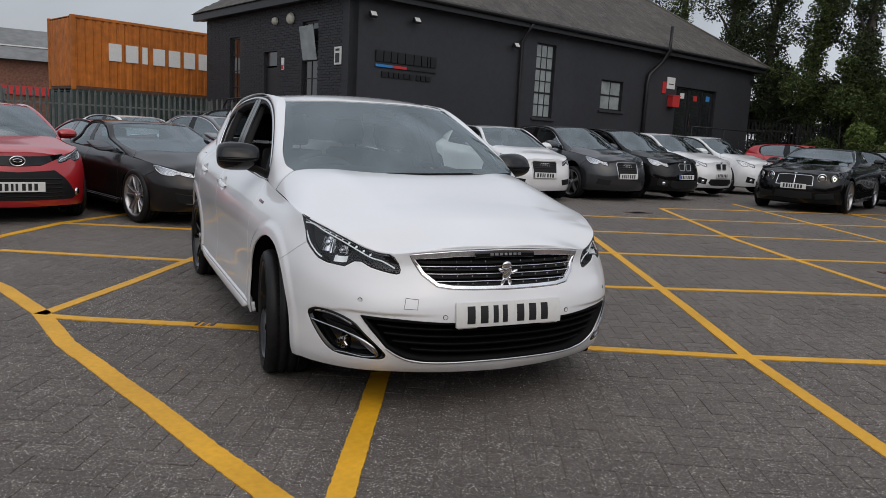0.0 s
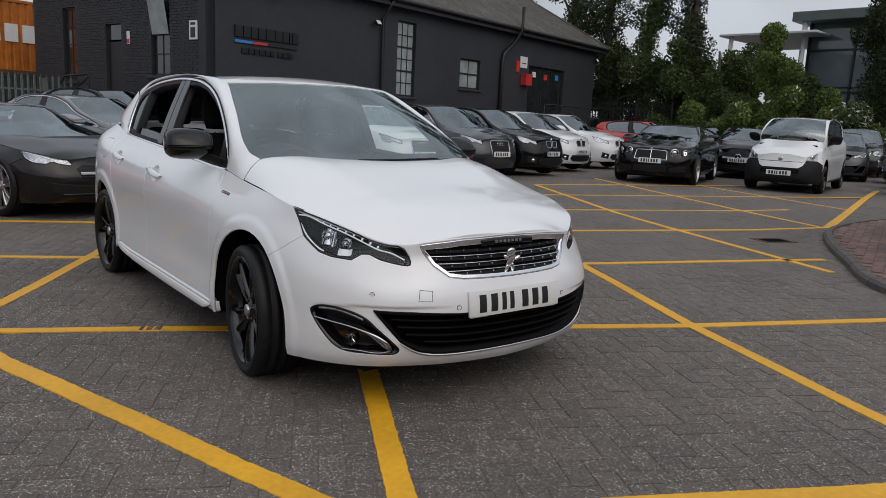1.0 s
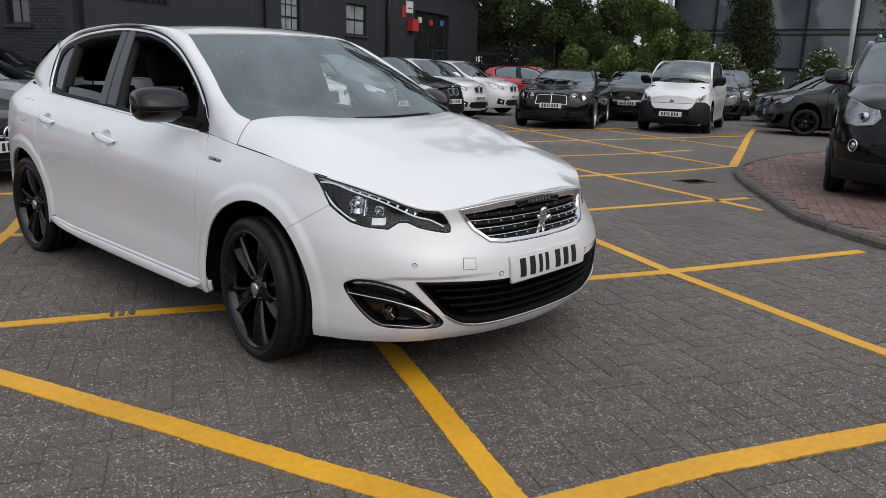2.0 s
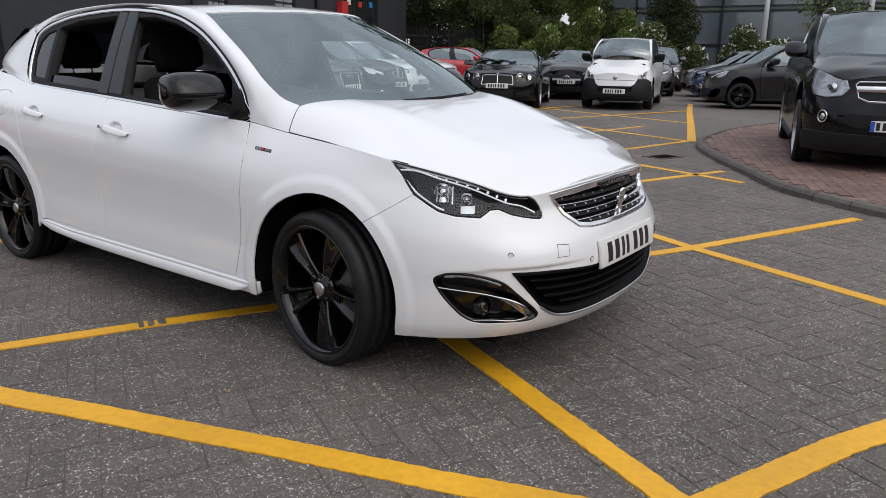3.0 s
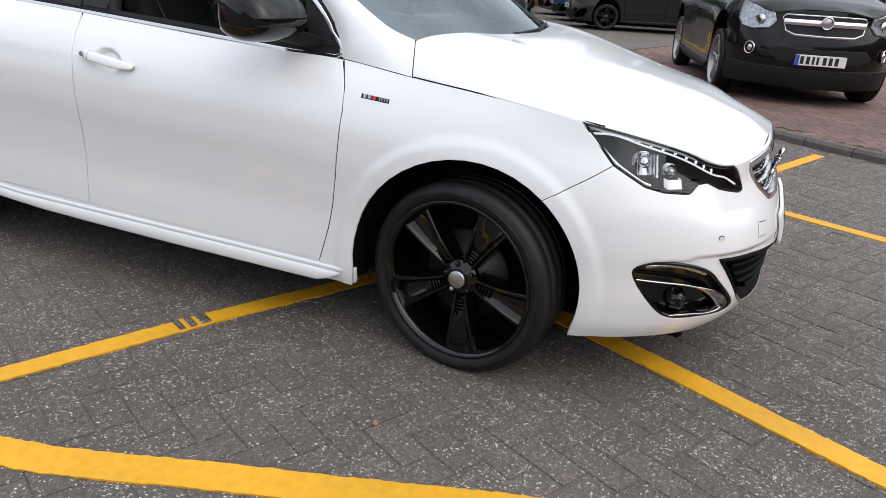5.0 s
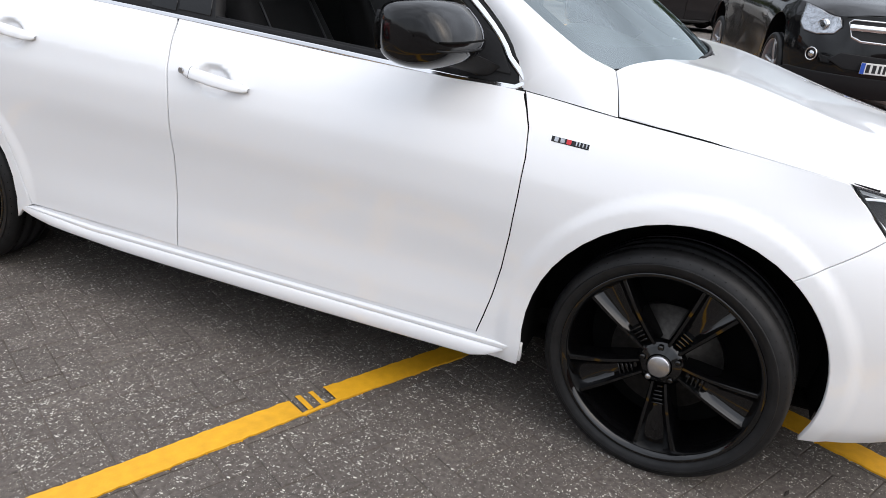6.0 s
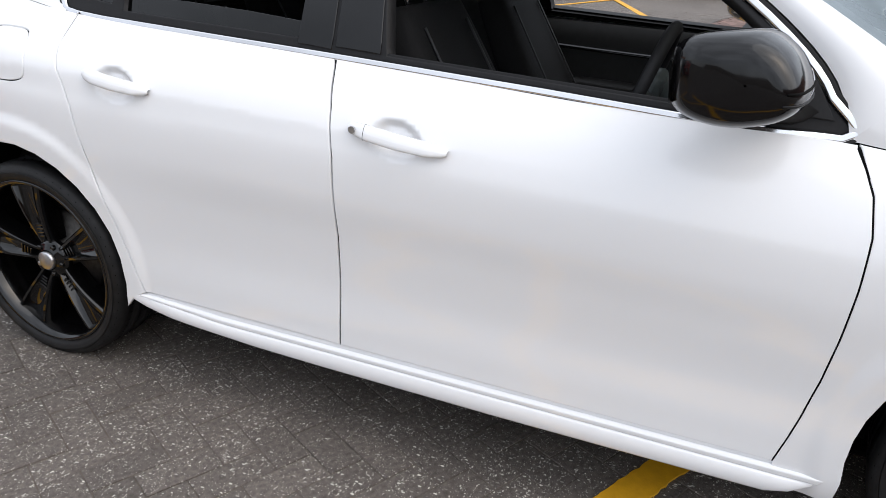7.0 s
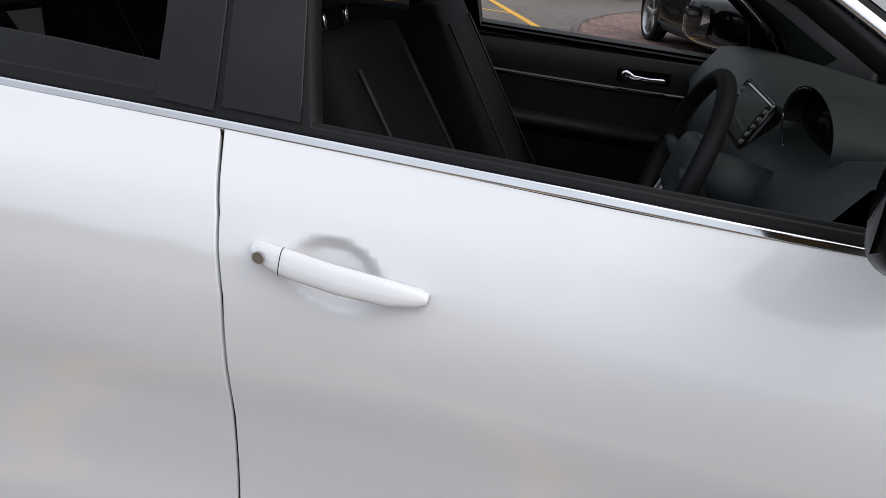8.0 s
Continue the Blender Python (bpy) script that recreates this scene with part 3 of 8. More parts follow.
def wheel(parent, x, y, side, rim, radius=0.318, width=0.215, spokes="double", detail=1, turn=0.0, name="wheel", spin=13):
    """A road wheel: tyre, rim with five forked spokes, brake disc and hub cap."""
    hub = new(name)
    hub.parent = parent
    hub.matrix_local = pose(x, y, radius - (0.01 if spokes == "ridged" else 0.0), 0, 0, turn) @ pose(0, 0, 0, spin) @ Matrix.Diagonal((side, 1, 1, 1))
    n = 72 if detail else 36
    r, w = radius, width / 2
    rr = r - (0.06 if spokes == "ridged" else 0.077)
    pr = [(rr - 0.004, -w * 0.8), (rr + 0.012, -w * 0.98), (r - 0.035, -w), (r - 0.012, -w * 0.93), (r - 0.002, -w * 0.78), (r, -w * 0.4)]
    for g in (-0.42, 0.0, 0.42):
        pr += [(r, w * (g - 0.08)), (r - 0.008, w * (g - 0.06)), (r - 0.008, w * (g + 0.06)), (r, w * (g + 0.08))]
    pr += [(r - 0.002, w * 0.78), (r - 0.012, w * 0.93), (r - 0.03, w * 0.995), (r - 0.036, w), (r - 0.04, w * 0.99), (rr + 0.034, w * 0.995), (rr + 0.031, w * 1.012), (rr + 0.028, w * 1.0), (rr + 0.02, w * 1.004), (rr + 0.014, w * 0.96), (rr - 0.004, w * 0.86)]
    v, f = revolve(pr, n)
    f = [q[::-1] for q in f]
    if detail:
        an = np.linspace(0, 2 * np.pi, 64, endpoint=False)
        cuts = []
        for q in an:
            c, s_ = math.cos(q), math.sin(q)
            bx = np.array([(w * 0.5, r + 0.0004, -0.004), (w * 0.95, r - 0.0135, 0.004), (w * 0.955, r - 0.0135, 0.0075), (w * 0.5, r + 0.0004, 0.0005)])
            cuts.append((np.column_stack([bx[:, 0], bx[:, 1] * c - bx[:, 2] * s_, bx[:, 1] * s_ + bx[:, 2] * c]), [(0, 1, 2, 3)]))
    tyre = mesh_object("tyre", v, f, RUBBER, hub)
    if spokes == "ridged":
        # the tyre flattens where it bears on the ground
        to, back = hub.matrix_basis.copy(), hub.matrix_basis.inverted()
        for q in tyre.data.vertices:
            p = to @ q.co
            if p.z < 0.0015:
                q.co = back @ Vector((p.x, p.y, 0.0015))
    if detail:
        # flat near-black quads over the rubber paint the shade in the tread slots
        cv, cf = merge(*cuts)
        cv = cv * (1, 1.0012, 1.0012)
        mesh_object("tread_cut", cv, cf, VOID, hub, smooth=False)
    # rim barrel and lip
    lip = [(rr - 0.03, -w * 0.7), (rr - 0.022, w * 0.55), (rr - 0.012, w * 0.8), (rr - 0.004, w * 0.93), (rr + 0.004, w * 0.95), (rr + 0.008, w * 0.9), (rr + 0.002, w * 0.8)]
    v, f = revolve(lip, n)
    mesh_object("rim", v, f, rim, hub)
    v, f = revolve([(0.04, -0.01), (0.15, -0.01), (0.15, 0.012), (0.06, 0.012), (0.055, 0.04), (0.0, 0.04)], n // 2)
    mesh_object("brake_disc", v, [q[::-1] for q in f], DISC, hub)
    v, f = revolve([(rr - 0.022, -w * 0.6), (0.01, -w * 0.62)], n // 2)
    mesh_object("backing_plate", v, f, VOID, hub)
    face = w * 0.74
    for k in range(5):
        a = 2 * math.pi * k / 5
        bm = bmesh.new()
        for sgn in ((-1, 1) if spokes == "double" else (0,)):
            # one prong from the hub to the rim, ridged along the middle
            h0, h1 = (0.015, 0.021) if sgn else (0.032, 0.03)
            o0, o1 = sgn * 0.017, sgn * 0.058
            rows = []
            for q in np.linspace(0, 1, 5 if spokes != "ridged" else 9):
                rad = 0.055 + (rr - 0.008 - 0.055) * q
                off = o0 + (o1 - o0) * q ** 1.2
                hw = h0 + (h1 - h0) * q
                xx = face - 0.018 * (1 - q) ** 2 + 0.004 * math.sin(q * 3.1)
                if spokes == "ridged":
                    o_, e_ = 0.016 + 0.036 * q ** 1.15, 0.0075 + 0.003 * q
                    half = ((0.06, o_ + e_ + 0.006), (0.03, o_ + e_ + 0.003), (0.006, o_ + e_), (0.0006, o_ + e_ * 0.55), (0.0, o_ - e_ * 0.3), (0.009, o_ - e_), (0.017, (o_ - e_) * 0.62), (0.018, 0.002))
                    rows.append([bm.verts.new((xx - dx, rad, -dy)) for dx, dy in half] + [bm.verts.new((xx - dx, rad, dy)) for dx, dy in reversed(half)])
                    continue
                rows.append([bm.verts.new((xx - dx, rad, off + dy)) for dx, dy in ((0.045, -hw), (0.012, -hw), (0.001, -hw * 0.55), (0.0, hw * 0.55), (0.012, hw), (0.045, hw))])
            for p, q in zip(rows, rows[1:]):
                for i in range(len(p) - 1):
                    bm.faces.new((p[i], p[i + 1], q[i + 1], q[i]))
            bm.faces.new(rows[-1])
        if spokes == "ridged":
            # short ribs across the web near the hub
            for rad in (0.078, 0.09, 0.102, 0.114):
                o_ = 0.016 + 0.036 * ((rad - 0.055) / (rr - 0.063)) ** 1.15 - 0.009
                bm2 = box_bm(face - 0.03, rad - 0.0022, -o_, face - 0.012, rad + 0.0022, o_, 0.001)
                me_ = bpy.data.meshes.new("rib")
                bm2.to_mesh(me_)
                bm2.free()
                bm.from_mesh(me_)
                bpy.data.meshes.remove(me_)
        if spokes == "double":
            web = [bm.verts.new(p) for p in ((face - 0.03, 0.05, -0.02), (face - 0.016, rr - 0.01, -0.06), (face - 0.016, rr - 0.01, 0.06), (face - 0.03, 0.05, 0.02))]
            bm.faces.new(web)
        bmesh.ops.recalc_face_normals(bm, faces=bm.faces[:])
        part("spoke", bm, rim, hub, smooth=True, m=Matrix.Rotation(a, 4, "X"))
        if detail:
            v, f = revolve([(0.0, face - 0.008), (0.006, face - 0.008), (0.0085, face - 0.011), (0.0095, face - 0.04)], 10)
            v = v + np.array([0, 0.049 * math.cos(a + 0.63), 0.049 * math.sin(a + 0.63)])
            mesh_object("wheel_bolt", v, [q[::-1] for q in f], RIMBLACK if k else SATIN, hub)
    v, f = revolve([(0.066, face - 0.04), (0.066, face - 0.024), (0.05, face - 0.016), (0.034, face - 0.008)], 30)
    mesh_object("hub", v, f, rim, hub)
    v, f = revolve([(0.031, face - 0.01), (0.0305, face + 0.001), (0.026, face + 0.004), (0.0, face + 0.005)], 30)
    mesh_object("hub_cap", v, f, SATIN if detail else rim, hub)
    return hub


def bent_plate(parent):
    """A front plate that follows the curve of the bumper, with plain dark bars in place of its characters."""
    pl = panel("number_plate", [(-0.256, 0.427), (0.256, 0.427), (0.256, 0.539), (-0.256, 0.539)], flank, PLATEW, parent, out=0.016, depth=0.012, edge=0.002, step=0.03, label="white number plate with dark bars")
    x = -0.208
    for i in range(7):
        cw = 0.05 if i not in (2, 3) else 0.034
        panel("plate_bar", [(x, 0.444), (x + cw * 0.72, 0.444), (x + cw * 0.72, 0.522), (x, 0.522)], flank, PLATEB, pl, out=0.0172, depth=0.001, step=0.05, edge=0.0004)
        x += cw + (0.036 if i == 3 else 0.0105)
    return pl


def number_plate(parent, w=0.52, h=0.111, m=None, band=False):
    """A white plate with plain dark bars in place of its characters."""
    pl = part("number_plate", box_bm(-w / 2, -0.004, -h / 2, w / 2, 0.004, h / 2, 0.003), PLATEW, parent, "white number plate with dark bars", m=None)
    if m is not None:
        pl.matrix_local = m
    x = -w / 2 + 0.052
    for i in range(7):
        cw = 0.05 if i not in (2, 3) else 0.034
        part("plate_bar", box_bm(x, -0.0052, -h * 0.355, x + cw * 0.74, -0.0035, h * 0.355), PLATEB, pl)
        x += cw + (0.03 if i == 3 else 0.011)
    if band:
        part("plate_band", box_bm(-w / 2, -0.0062, -h / 2 + 0.002, -w / 2 + 0.04, -0.0035, h / 2 - 0.002), BLUE, pl, "blue band")
    return pl


MIRROR = [(-0.469, 1.115), (-0.469, 1.06), (-0.482, 1.018), (-0.525, 0.997), (-0.59, 0.993), (-0.66, 1.012), (-0.695, 1.045), (-0.69, 1.085), (-0.655, 1.132), (-0.605, 1.156), (-0.545, 1.155), (-0.49, 1.144)]


def mirror_shell(parent, side, mat, warp=None):
    """A door mirror: a rounded housing with a seam, its glass and a foot on the door."""
    sec = smooth_outline(MIRROR, 4)
    c = np.array([-0.6, 1.078])
    rows = []
    for x, k in ((0.772, 0.02), (0.775, 0.45), (0.785, 0.68), (0.81, 0.86), (0.85, 0.96), (0.895, 1.0), (0.935, 1.0), (0.969, 0.95), (0.991, 0.85), (1.007, 0.68), (1.014, 0.42), (1.016, 0.02)):
        q = c + (sec - c) * np.array([k, k])
        q = np.vstack([q, q[:1]])
        q[:, 0] -= (0.18 + 0.27 * np.clip((q[:, 0] + 0.64) / 0.1, 0, 1)) * max(0.0, 0.97 - x)
        rows.append(np.column_stack([x - 0.25 * (q[:, 0] + 0.6) * (0.5 if x > 0.95 else 0.15), q]))
    v, f = grid(rows)
    ob = mesh_object("mirror", v, f if area(sec) < 0 else [q[::-1] for q in f], mat, parent, side=side, warp=warp)
    front = []
    for r in rows[2:-2]:
        fore = r[r[:, 1] < r[:, 1].mean()]
        front.append(fore[np.argsort(fore[:, 2])])
    for nm, zs, rad, mt in (("mirror_seam", 1.07, 0.0028, VOID), ("indicator", 1.05, 0.003, LAMPIN)):
        ln = np.array([[np.interp(zs, q[:, 2], q[:, k]) for k in (0, 1)] + [zs] for q in (front if rad < 0.003 else front[2:])])
        mesh_object(nm, *tube(ln, rad, 6), mt, ob, side=side, warp=warp)
    gl = [(0.812, -0.537, 1.03), (0.972, -0.48, 1.028), (0.982, -0.475, 1.08), (0.97, -0.478, 1.124), (0.822, -0.533, 1.126), (0.803, -0.541, 1.08)]
    mesh_object("mirror_glass", gl, [(0, 1, 2, 3, 4, 5)], CHROME, ob, side=side, warp=warp, smooth=False)
    a, b = [(0.85, -0.665, 1.032), (0.8, -0.705, 1.022), (0.755, -0.74, 1.0)], [(0.85, -0.6, 1.006), (0.8, -0.625, 0.992), (0.755, -0.655, 0.98)]
    mesh_object("mirror_foot", *merge(ribbon(a, b, (0, 0, 0.018), 5, 10), ribbon(a, b, (0, 0, -0.02), 5, 10)), BLACK, ob, side=side, warp=warp)
    return ob


def shell(car, spec):
    """The sheet metal, glass and lamps that all the cars share, in the shape that spec's warp gives them."""
    paint, warp, st = spec["paint"], spec.get("warp"), spec.get("step", 0.06)
    hero = spec.get("hero", False)
    gap = 0.0021 if hero else 0.004
    kw = dict(warp=warp, step=st)
    trim = spec.get("trim", BLACK)
    sides = (-1, 1)
    skin = pressed if hero else flank
    bumper = [(0, 0.19), (0.3, 0.196), (0.56, 0.2), (0.85, 0.195), (1.13, 0.19)] + along(arch(-1.31, 195, 128.6))
    bumper += [(1.06, 0.742)] + LAMP_LOW[2:] + waist_run(0.565, 0, 10)
    holes = [GRILLE, INTAKE, FOG, [(-s, z) for s, z in FOG]] if not spec.get("grille") else spec["holes"]
    panel("front_bumper", both(bumper), skin, spec.get("bumper", paint), car, gap=gap * 0.5, holes=holes, depth=0.012, warp=warp, step=0.012 if hero else st)
    edge = [(float(x), float(y)) for x, y in _wf[np.searchsorted(_wf[:, 1], np.linspace(-2.154, -1.07, 40)).clip(0, 399), :2]]
    edge[0] = (0.0, -2.155)
    rear = [(0.768, -1.0655), (0.745, -1.0565), (0.72, -1.0465), (0.672, -1.0265), (0.6, -1.064), (0.5, -1.116), (0.3, -1.19), (0.0, -1.234)]
    half = edge + rear
    bonnet_line = half + [(-x, y) for x, y in reversed(half[1:-1])]
    panel("bonnet", bonnet_line, bonnet, paint, car, gap=gap, depth=0.02, **kw)
    roof_line = [(u, y) for u, y in [(-1, -0.235), (-0.8, -0.33), (-0.5, -0.44), (0, -0.505), (0.5, -0.44), (0.8, -0.33), (1, -0.235), (1, 0.4), (1, 1.0), (1, 1.6), (0, 1.62), (-1, 1.6), (-1, 1.0), (-1, 0.4)]]
    panel("roof", roof_line, roof, spec.get("roof", paint), car, depth=0.02, scale=(0.54, 1), **kw)
    pane = [(0.94, 0.0), (0.982, 0.037)] + GLASS_SIDE
    pane = [(-u, v) for u, v in reversed(pane)] + [(-0.6, 0.0), (0.0, 0.0), (0.6, 0.0)] + pane + [(0.0, 0.985)]
    panel("windscreen", pane, screen, SCREEN if hero else DARKGLASS, car, depth=0.004, scale=(0.6, 0.7), **kw).visible_shadow = False
    for side in sides:
        sk = dict(side=side, **kw)
        dk = dict(side=side, warp=warp, step=0.009 if hero else st)
        wing = along(arch(-1.31, -8, 128.6)) + [(1.06, 0.742), (1.105, 0.788), (1.175, 0.857)] + waist_run(1.19, s_of_y(-0.82)) + along(DOOR_FRONT[::-1][1:]) + along([(-0.795, 0.21), (-0.925, 0.21)])
        panel("front_wing", wing, skin, paint, car, gap=gap * 0.6, depth=0.01, side=side, warp=warp, step=0.012 if hero else st)
        panel("front_door", along(DOOR_FRONT) + waist_run(s_of_y(-0.82), s_of_y(DOOR_MID[-1][0])) + along(DOOR_MID[::-1][1:]), skin, paint, car, gap=gap * 1.25, **dk)
        panel("rear_door", along(DOOR_MID) + waist_run(s_of_y(DOOR_MID[-1][0]), s_of_y(1.14)) + along(DOOR_BACK[::-1][1:]), skin, paint, car, gap=gap * 1.25, **dk)
        quarter = along([(0.925, 0.288)] + DOOR_BACK) + waist_run(s_of_y(1.14), plan_len[-1], 24) + [(plan_len[-1], 0.3), (s_of_y(1.9), 0.25), (s_of_y(1.72), 0.24)] + along(arch(1.325, -12, 192, 0.372))
        flap = along([tuple(q) for q in smooth_outline([(1.24, 0.885), (1.226, 0.905), (1.232, 0.95), (1.243, 0.988), (1.262, 1.006), (1.3, 1.011), (1.36, 1.012), (1.395, 1.0), (1.405, 0.96), (1.4, 0.905), (1.385, 0.882), (1.34, 0.876), (1.28, 0.876)], 3)])
        filler = hero and side < 0
        panel("rear_quarter", quarter, skin, paint, car, gap=gap, side=side, warp=warp, step=0.014 if hero else st, **(dict(holes=[flap]) if filler else {}))
        if filler:
            panel("fuel_flap", flap, skin, paint, car, gap=0.0013, side=side, warp=warp, step=0.014)
            # near-black ring that paints the shade in the gap round the flap
            mesh_object("flap_seal", *tube(flank(np.array(flap), -0.0062), 0.0024, 6, True), VOID, car, side=side)
        if hero:
            # near-black tubes behind the shut lines paint the shade of the gaps
            for nm, pts_, r_ in (("door_seal", along(DOOR_FRONT), 0.0036), ("door_seal", along(DOOR_MID), 0.0019), ("door_seal", along(DOOR_BACK), 0.0014), ("bonnet_seal", waist_run(1.1, s_of_y(-0.822), 24), 0.0022)):
                q_ = cubic(chord(pts_), pts_)(np.linspace(0, chord(pts_)[-1], 36))
                mesh_object(nm, *tube(flank(q_, -0.0058), r_, 6), VOID, car, side=side)
            t_ = np.linspace(0, 1, 40)
            yb = -0.885 + 1.815 * t_
            top = np.interp(yb, (-0.885, -0.5, 0.3, 0.62, 0.885, 0.93), (0.2535, 0.2605, 0.2695, 0.2735, 0.296, 0.305))
            low_ = np.interp(yb, (-0.885, -0.86, -0.8, -0.2, 0.25, 0.5, 0.7, 0.8, 0.885, 0.93), (0.247, 0.232, 0.2115, 0.2155, 0.2235, 0.231, 0.2445, 0.252, 0.268, 0.282))
            px = plan_at(s_of_y(yb))[:, 0]
            fade = np.clip(np.minimum((yb + 0.885) / 0.05, (0.97 - yb) / 0.25), 0, 1) ** 0.6
            rows = [np.column_stack([px + ox * (fade if ox > 0 else 1) - 0.002, yb, top + (low_ - top) * k_]) for k_, ox in ((-0.06, -0.03), (0.0, 0.008), (0.08, 0.0115), (0.5, 0.014), (0.88, 0.0145), (0.98, 0.012), (1.0, 0.004), (1.0, -0.05))]
            mesh_object("side_skirt", *grid([q[::-1] for q in rows]), paint, car, side=side)
        else:
            skirt = along([(-0.875, 0.245), (-0.8, 0.209), (0.0, 0.213), (0.6, 0.223), (0.76, 0.24), (0.905, 0.296), (0.62, 0.272), (-0.5, 0.259), (-0.88, 0.252)])
            panel("side_skirt", skirt, flank, spec.get("skirt", paint), car, out=0.016, depth=0.05, edge=0.005, **sk)
        ledge = along([(-0.89, 0.2535), (-0.5, 0.2605), (0.62, 0.2735), (0.905, 0.2975), (0.9, 0.304), (0.62, 0.287), (-0.5, 0.274), (-0.9, 0.268)])
        panel("skirt_ledge", ledge, flank, spec.get("skirt", paint), car, out=0.011, depth=0.04, edge=0.004, **sk)
        sill = along([(-0.93, 0.215), (0.6, 0.23), (0.84, 0.262), (0.9, 0.305), (0.2, 0.3), (-0.8, 0.292), (-0.93, 0.27)])
        panel("sill", sill, flank, paint, car, out=-0.006, depth=0.02, **sk)
        v, f = ribbon([(*side_glass([q])[0],) for q in RAIL_LOW], RAIL_HIGH, (0.019, -0.003, 0.013))
        mesh_object("roof_rail", v, f, paint, car, side=side, warp=warp)
        # pillar behind the rear door
        low = [(*side_glass([q])[0],) for q in ((1.27, 1.325), (1.285, 1.24), (1.275, 1.15), (1.24, 1.09), (1.2, 1.068))] + [(0.737, 1.19, 1.052)]
        far = [(0.526, 1.36, 1.386), (0.56, 1.62, 1.3), (0.6, 1.72, 1.22), (0.62, 1.76, 1.16), (0.61, 1.785, 1.128), (0.605, 1.79, 1.112)]
        mesh_object("rear_pillar", *ribbon(low, far, (0.03, 0.0, 0.012)), paint, car, side=side, warp=warp)
        # foot of the windscreen pillar
        n_ = 15
        b_ = np.linspace(0, 1, n_)
        cx = np.interp(b_, (0, 0.08, 0.3, 0.55, 1), (0.776, 0.768, 0.745, 0.72, 0.672))
        cut = bonnet(np.column_stack([cx, np.interp(cx, (0.672, 0.72, 0.745, 0.768, 0.776), (-1.0262, -1.0462, -1.0562, -1.0652, -1.069))]))
        pl, ph = np.array(side_glass([RAIL_LOW[0]])[0]), np.array(RAIL_HIGH[0])
        top = pl + (ph - pl) * b_[:, None] + np.array((0.019, -0.003, 0.013)) * (4 * b_ * (1 - b_))[:, None]
        a_ = np.linspace(0, 1, 17)[:, None]
        mid = np.array((0.772, -0.95, 0.937))
        d0 = cubic((0, 0.5, 1), (cut[0], mid, pl))(a_[:, 0])
        d1 = cubic((0, 0.12, 0.55, 1), (cut[-1], *screen([(0.945, 0.0), (0.982, 0.037)]), ph))(a_[:, 0])
        foot = []
        for k_, q0, q1 in zip(a_[:, 0], d0, d1):
            row = (1 - k_) * cut + k_ * top
            row = row + (1 - b_)[:, None] * (q0 - row[0]) + b_[:, None] * (q1 - row[-1])
            foot.append(row)
        mesh_object("pillar_foot", *grid(foot), paint, car, side=side, warp=warp)
        # glass, frames, pillars
        rim = [tuple(q) for q in inset(dense(WINDOWS, 0.03) if area(np.array(WINDOWS)) > 0 else dense(WINDOWS, 0.03)[::-1], 0.013 if hero else 0.017)]
        if hero:
            wide = dense(WINDOWS, 0.02)
            wide = wide if area(wide) > 0 else wide[::-1]
            panel("window_seal", [tuple(q) for q in inset(wide, -0.008)], side_glass, BLACK, car, out=0.0015, holes=[[tuple(q) for q in inset(wide, 0.004)]], depth=0.01, edge=0.002, **sk)
        panel("window_trim", WINDOWS, side_glass, CHROME if spec.get("chrome", hero) else trim, car, out=0.004, holes=[rim], depth=0.012, edge=0.003, **sk)
        if not hero:
            panel("side_window", rim, side_glass, DARKGLASS, car, out=-0.006, depth=0.004, **sk)
            panel("door_pillar", [(0.19, 1.02), (0.44, 1.03), (0.4, 1.43), (0.24, 1.425)], side_glass, BLACKGLOSS, car, out=-0.002, **sk)
        # lamps
        if spec.get("own_lamps"):
            panel("lamp_panel", LAMP, skin, paint, car, **sk)
            mirror_shell(car, side, spec.get("mirror", paint), warp)
            continue
        lamp = panel("headlamp", LAMP, flank, LAMPIN if hero else LAMPGREY, car, out=-0.05 if hero else -0.012, depth=0.01, gap=0.001, **sk)
        rimo = dense(LAMP, 0.03)
        rimo = rimo if area(rimo) > 0 else rimo[::-1]
        panel("lamp_wall", LAMP, flank, LAMPIN, lamp, gap=0.002, holes=[[tuple(q) for q in inset(rimo, 0.01)]], out=-0.001, depth=0.05, **sk)
        panel("lens", LAMP, flank, LENS, lamp, gap=0.002, out=0.0, depth=0.006, **sk).visible_shadow = False
        run = [(1.145, 0.823)] + [(q_, float(waist_z(q_)) - d_) for q_, d_ in ((1.08, 0.019), (0.99, 0.022), (0.9, 0.025), (0.8, 0.028), (0.72, 0.03), (0.65, 0.036))] + [(0.6, 0.696), (0.56, 0.681), (0.533, 0.669)]
        dc = cubic(chord(run), run)(np.linspace(0, chord(run)[-1], 44))
        mesh_object("light_guide", *tube(flank(dc, -0.012), 0.0032, 6), LAMPGLOW, lamp, side=side, warp=warp)
        if hero:
            for j in range(3, 36, 3):
                q = (dc[j] + np.array([(-0.0055, 0.0015), (0.0055, -0.0015)])) + (0, 0.0085)
                mesh_object("running_light", *grid([flank(q + (0, dz), oo) for dz, oo in ((-0.005, -0.02), (-0.0045, -0.016), (0.0045, -0.016), (0.005, -0.02))]), DRL, lamp, side=side)
        # glowing tube in place of the bright chrome line along the rear edge
        hk = [(1.148, 0.823), (1.098, 0.786), (1.05, 0.748), (0.998, 0.719), (0.955, 0.698), (0.93, 0.69)]
        mesh_object("light_guide", *tube(flank(cubic(chord(hk), hk)(np.linspace(0, chord(hk)[-1], 20)), -0.008), 0.0036, 6), LAMPGLOW, lamp, side=side, warp=warp)
